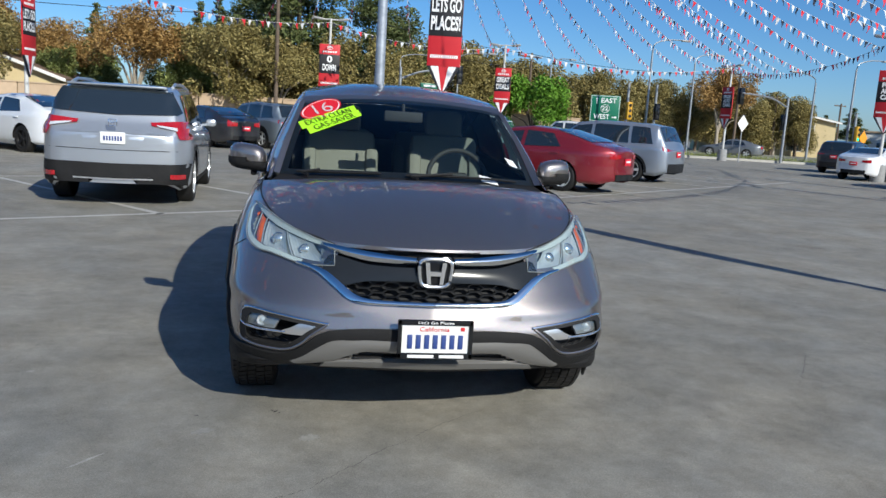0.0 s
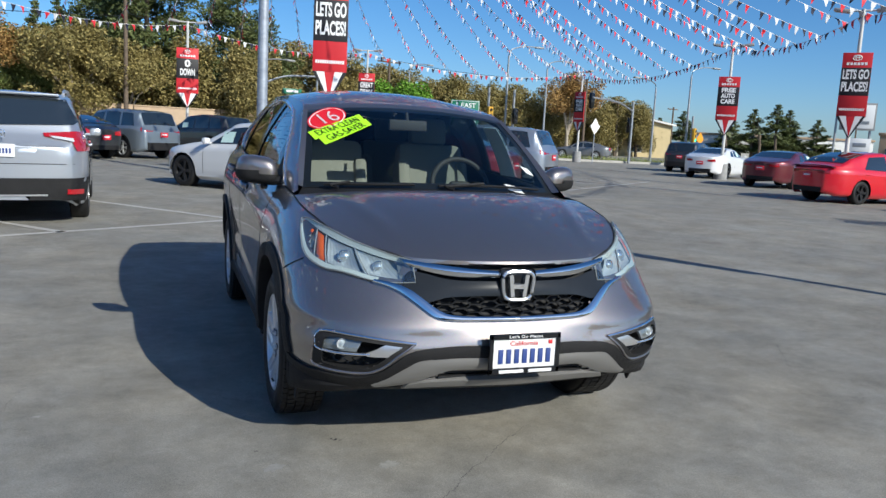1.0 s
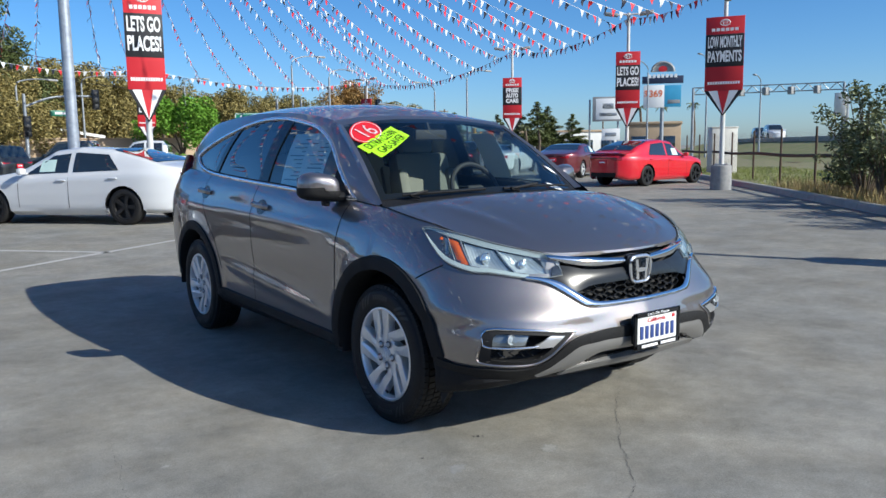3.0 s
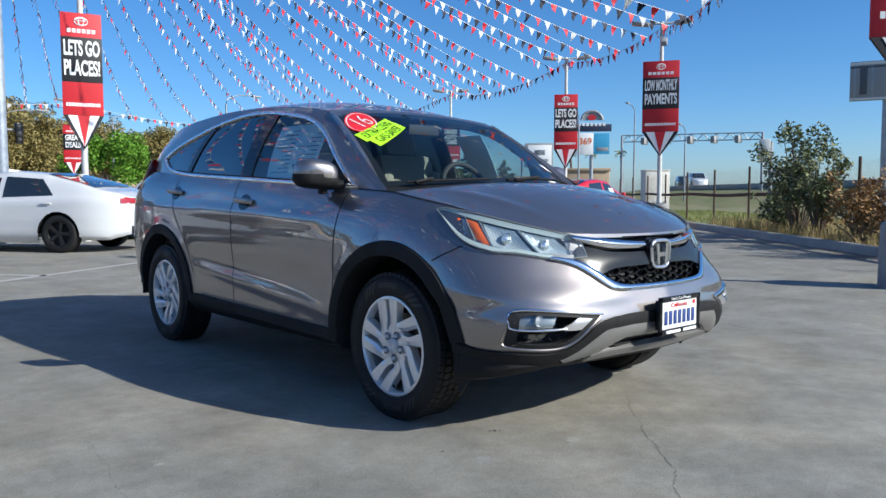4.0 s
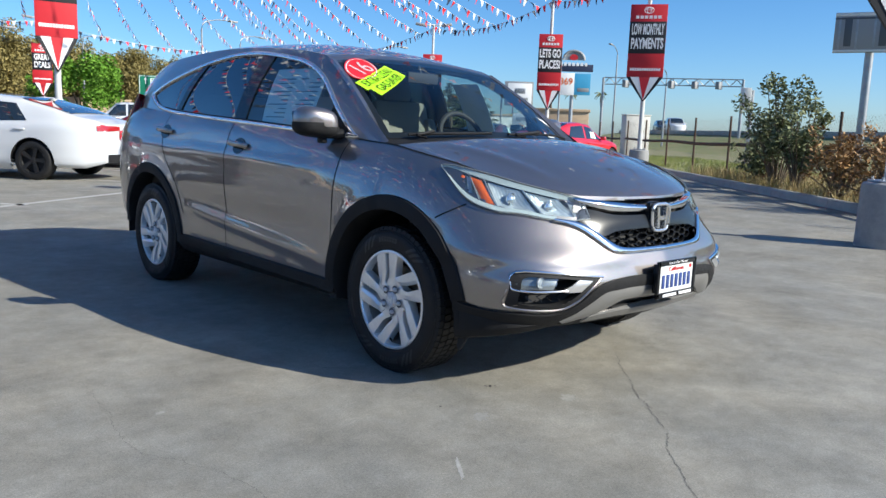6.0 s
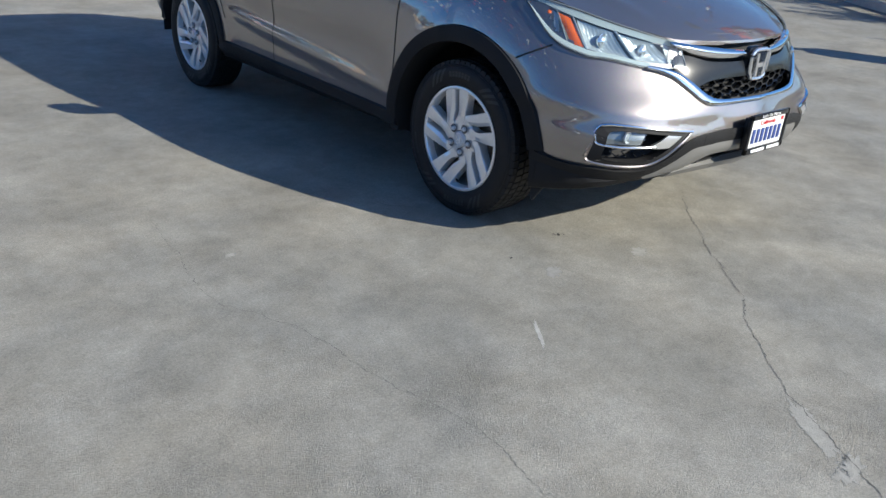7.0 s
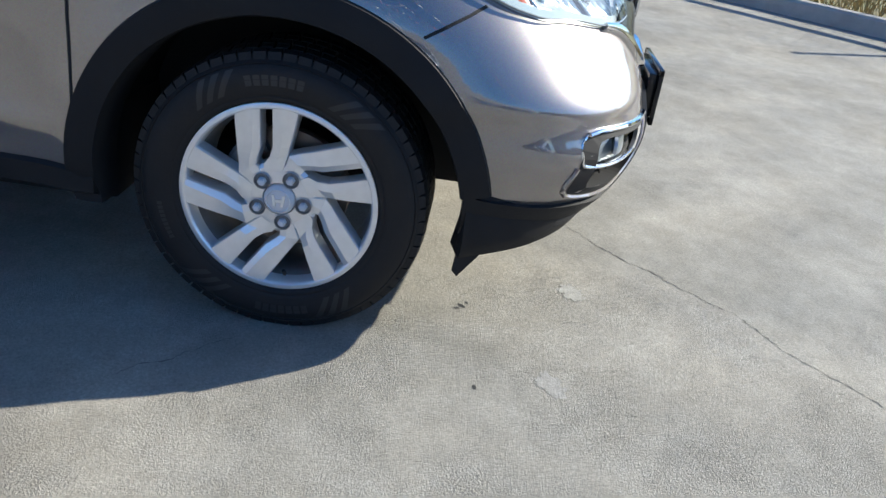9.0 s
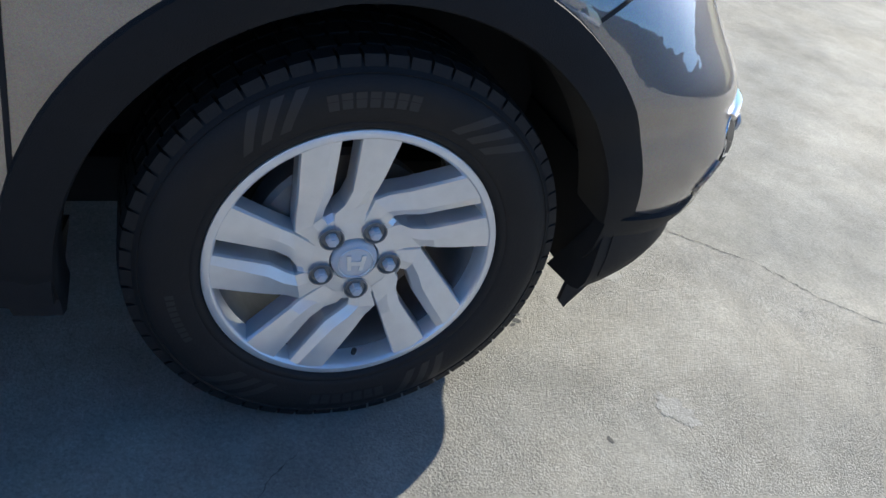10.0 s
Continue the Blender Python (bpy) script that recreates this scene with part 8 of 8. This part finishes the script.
# dealer boards across the road
t_, b_ = signboard("billboard", "roadside billboard with a blue and white advertisement", 67.6, 52.4, 3.9, 2.3, 6.5, -50, (0,), (SKYBLUE, (-.9, 0, 2.2, 2.4, BANWHITE, "white_field"), (0, 1.75, 4.3, .8, NAVY, "heading_panel"), (1.2, -.6, 1.3, .4, LAMPGREY, "car_shape")), post_r=.22)
letters("$369", 1.0, mat("orange_print", (.75, .16, .03), .5), b_, Matrix.Translation((-.95, -.11, 6.75)) @ RX, 1.9, "price", bold=.02)
bm = bmesh.new()
for k in range(7):
    add_box(bm, (-1.35 + .45 * k, -.11, 8.65), (.3, .02, .36))
part("brand_bar", bm, BANWHITE, b_)
bm = bmesh.new()
sweep(bm, [Vector((1.15 * math.cos(a), 0, 9.1 + 1.0 * math.sin(a))) for a in lin(0, math.pi, 20)], .16, 6)
add_poly(bm, [(1.0 * math.cos(a), 0, 9.1 + .85 * math.sin(a)) for a in lin(0, math.pi, 20)], (0, .1, 0))
part("arched_top", bm, LAMPGREY, b_, "arched board top")
bm = bmesh.new()
add_poly(bm, [(.45 * math.cos(a), -.06, 9.4 + .32 * math.sin(a)) for a in lin(0, 2 * math.pi, 20)[:-1]], (0, .05, 0))
part("red_mark", bm, BANRED, b_)
signboard("dealer_sign", "white dealer sign with a plain oval mark in a dark frame", 64.2, 57.2, 3.2, 2.7, 5.3, -47, (-1.9, 1.2), (LAMPGREY, (.1, 0, 2.7, 2.3, BANWHITE, "white_field"), (.1, .3, 1.2, .6, GALV, "oval_mark"), (.1, -.6, 1.9, .35, GALV, "brand_bar")))
signboard("lower_sign", "small white sign under the dealer sign", 64.6, 57.0, 2.0, 1.3, 2.5, -47, (0,), (BANWHITE, (0, 0, 1.2, .4, GALV, "brand_bar")))
RIBDARK = mat("dark_steel", (.10, .11, .12), .6, .3)
signboard("back_billboard", "back of a roadside billboard on one steel post", 35.3, 10.05, 4.2, 1.75, 6.05, -71, (-.60,), (LAMPGREY, *((x, 0, .08, 1.7, GALV, "rib") for x in (-1.9, -1.2, -.5, .2, .9, 1.6)), (0, .78, 4.2, .12, WHITETRIM, "rail"), (0, .62, 4.2, .08, RIBDARK, "rail"), (0, -.80, 4.2, .10, WHITETRIM, "rail"), *((x, 0, .30, 1.2, RIBDARK, "panel_sheet") for x in (-1.55, -.15, 1.25))), post_r=.19)
signboard("pale_sign", "pale sign panel on a wooden post", 29.5, 13.4, .45, .95, 2.85, -64, (.25,), (WHITETRIM,), post_r=.09)
# low commercial building
def shop(x, y, w, d, h, m, label, ang):
    t = thing("commercial_building", label, "building", at=pose(x, y, 0, 0, 0, ang))
    bm = bmesh.new()
    add_box(bm, (0, 0, h / 2), (w, d, h), bevel=.05)
    part("wall", bm, m, t)
    bm = bmesh.new()
    add_box(bm, (0, 0, h + .15), (w + .3, d + .3, .3), bevel=.04)
    part("parapet", bm, STUCCO, t)
    n = int(w / 3)
    for k in range(n):
        bm = bmesh.new()
        add_box(bm, (-w / 2 + (k + .5) * w / n, -d / 2 - .02, h * .38), (w / n * .6, .1, h * .5), bevel=.02)
        part("window", bm, CARGLASS, t)


shop(72, 57, 6, 6, 3.6, STUCCO, "tan commercial building beyond the road", -52)
shop(85, 92, 26, 12, 3.4, WHITETRIM, "pale low building far off", -40)
shop(92, 30, 30, 8, 1.7, LAMPGREY, "long grey wall of the raised road", -62)


def street_lamp(x, y, h, face, label="grey street lamp with a curved arm", arm=2.2):
    t = thing("street_lamp", label, "street lamp", "street lamps", at=pose(x, y, 0, 0, 0, face))
    bm = bmesh.new()
    add_tube(bm, (0, 0, 0), (0, 0, h * .9), .10, .06, 10)
    part("pole", bm, GALV, t)
    bm = bmesh.new()
    sweep(bm, curve_through([(0, 0, h * .88), (.15, 0, h * .95), (arm * .5, 0, h * .99), (arm, 0, h)], 14), .04, 6)
    part("arm", bm, GALV, t)
    bm = bmesh.new()
    add_box(bm, (arm + .25, 0, h - .02), (.7, .25, .12), bevel=.05)
    part("lamp_head", bm, LAMPGREY, t)


for x, y, h, f in ((20.6, 45.6, 7.6, 10), (26, 50.5, 7.4, 20), (34, 48, 6.3, 200), (34.5, 44.5, 7.2, 10), (9.5, 55, 6.6, 0), (4.4, 47.2, 5.6, 30), (50, 40, 8, 200), (58, 40, 9, 200), (60, 36, 7, 200), (17.5, 58, 7, 30)):
    street_lamp(x, y, h, f)


def utility_pole(x, y, h, wood=True):
    t = thing("utility_pole", "brown wooden utility pole with a cross-arm", "utility pole", "utility poles", at=pose(x, y, 0, 0, 0, 20))
    bm = bmesh.new()
    add_tube(bm, (0, 0, 0), (0, 0, h), .14, .10, 10)
    part("pole", bm, BARK, t)
    for z in (h - .3, h - 1.0)[:1 if h < 9 else 2]:
        bm = bmesh.new()
        add_box(bm, (0, .12, z), (2.2, .10, .12), bevel=.01)
        part("cross_arm", bm, BARK, t)
        for k in (-1, -.5, .5, 1):
            bm = bmesh.new()
            add_tube(bm, (k, .12, z + .06), (k, .12, z + .2), .03, .02, 6)
            part("insulator", bm, LAMPGREY, t)


UP = ((-3.2, 44.8, 8.5), (16.5, 60.5, 7.4), (36.0, 62, 7.2), (47.0, 74, 6.2), (63, 86, 6.6), (85, 95, 6.5), (93, 84, 6.4), (-30, 41, 8.3))
for p in UP:
    utility_pole(*p)
wires = thing("power_lines", "thin dark power lines between the wooden poles", "power line")
for (a, b, dz) in ((7, 0, 0), (7, 0, -.45), (0, 1, 0), (1, 2, 0), (2, 3, 0), (7, 0, -1.4), (0, 1, -1.2)):
    A_, B_ = Vector((UP[a][0], UP[a][1], UP[a][2] - .1 + dz)), Vector((UP[b][0], UP[b][1], UP[b][2] - .1 + dz))
    bm = bmesh.new()
    sweep(bm, [A_.lerp(B_, k / 16) + Vector((0, 0, -.5 * 4 * (k / 16) * (1 - k / 16))) for k in range(17)], .018, 4)
    part("wire", bm, INK, wires)

SIGNALY = mat("signal_yellow", (.55, .30, .02), .5)
LIT = mat("green_signal_light", (.02, .8, .35), .4, emit=2.0)


def traffic_signal(x, y, h, arm, face, yellow=False, lit=True):
    t = thing("traffic_signal", "traffic signal on a steel pole at the crossing", "traffic light", "traffic signals", at=pose(x, y, 0, 0, 0, face))
    bm = bmesh.new()
    add_tube(bm, (0, 0, 0), (0, 0, h), .10, .08, 10)
    if arm:
        sweep(bm, curve_through([(0, 0, h * .85), (arm * .4, 0, h * .97), (arm, 0, h)], 14), .06, 6)
    part("pole", bm, GALV, t)
    spots = [(0, h * .62)] + ([(arm * .97, h - .2)] if arm else [])
    for sx, sz in spots:
        bm = bmesh.new()
        add_box(bm, (sx, -.18, sz), (.36, .24, 1.05), bevel=.04)
        hd = part("signal_head", bm, SIGNALY if yellow else GLOSSBLACK, t)
        for k, mt in enumerate((REDLENS, AMBER, LIT)):
            bm = bmesh.new()
            lathe(bm, [(.10, 0), (.095, .03), (.0005, .04)], 14, Matrix.Translation((sx, -.30, sz + .32 - .32 * k)) @ Vector((0, -1, 0)).to_track_quat('X', 'Z').to_matrix().to_4x4())
            part("signal_lens", bm, mt if k == 2 and lit else INK, hd)
    return t


traffic_signal(17.8, 42.0, 4.4, 0, 20, True, False)
traffic_signal(20.9, 45.0, 4.6, 0, 20, lit=False)
traffic_signal(30.5, 45.5, 4.4, 4.5, 200)
traffic_signal(34.6, 44.0, 3.6, 0, 30, True)
traffic_signal(3.9, 41.5, 4.3, 3.6, 10, lit=False)
t_, b_ = signboard("street_name_sign", "dark street name sign with an unreadable name", 5.6, 41.6, 1.1, .3, 3.35, 10, (), (SIGNGREEN, (0, 0, .7, .12, BANWHITE, "name_bar")))


def diamond(x, y, z, s, m, label, back=False):
    t = thing("warning_sign", label, "sign", at=pose(x, y, 0, 0, 0, 25))
    bm = bmesh.new()
    add_tube(bm, (0, .04, 0), (0, .04, z + s), .035, n=8)
    part("post", bm, GALV, t)
    bm = bmesh.new()
    add_poly(bm, [(s, 0, z), (0, 0, z + s), (-s, 0, z), (0, 0, z - s)], (0, .02, 0))
    part("panel", bm, m, t)


diamond(24.9, 41.0, 2.4, .52, WHITETRIM, "pale back of a diamond road sign on a post")
diamond(34.3, 42.6, 2.0, .50, mat("sign_orange", (.75, .30, .02), .5), "orange diamond warning sign on a post")


# palms far off
def palm(x, y, h, seed):
    rnd = random.Random(seed)
    t = thing("palm_tree", "far palm with a thin trunk", "tree", "palms", at=pose(x, y, 0))
    bm = bmesh.new()
    sweep(bm, curve_through([(0, 0, 0), (.2, 0, h * .5), (0, .1, h)], 10), .14, 7)
    part("trunk", bm, BARK, t)
    bm = bmesh.new()
    for k in range(26):
        a = rnd.uniform(0, 6.28)
        d = Vector((math.cos(a), math.sin(a), 0))
        el = rnd.uniform(-.3, .9)
        prev = None
        P = []
        for j in range(7):
            f = j / 6
            p = Vector((0, .1, h)) + d * (.75 * f) + Vector((0, 0, .65 * f * el - .45 * f * f))
            s = Vector((-d.y, d.x, 0)) * (.08 * math.sin(math.pi * min(1, f + .15)) + .01)
            P.append([p - s + Vector((0, 0, -.06)), p, p + s + Vector((0, 0, -.06))])
        grid_bm(P, False, bm)
    part("fronds", bm, BUSHG, t, "", 0)


for i, (x, y, h) in enumerate(((69, 56.5, 5.6), (71.5, 55.5, 5.7), (74, 53, 5.8), (60, 66, 3.6), (64, 68, 3.4), (58, 69, 3.2))):
    palm(x, y, h, i)

# plain unseen walls added to close the lot behind the camera; their grey darkens door reflections
CLOSING = mat("grey_building_wall", (.24, .235, .23), .8, var=.2, scale=1)
for nm, c, sz in (("wall_west", (-27, 2, 2.3), (.4, 60, 4.6)), ("wall_south", (-4, -30, 2.3), (44, .4, 4.6))):
    bm = bmesh.new()
    add_box(bm, c, sz, bevel=.02)
    solo(nm, bm, CLOSING, "plain grey wall, added out of view to close the lot", "wall", kind="structure")

# litter by the kerb
bm = bmesh.new()
add_box(bm, (0, 0, .06), (.36, .20, .11), bevel=.045)
solo("crumpled_bag", bm, mat("coloured_wrapper", (.6, .6, .55), .4, var=.9, scale=14, vcol=(.1, .3, .45)), "crumpled pale wrapper lying by the kerb", "litter", at=pose(6.35, -2.95, 0, 0, 0, 30))
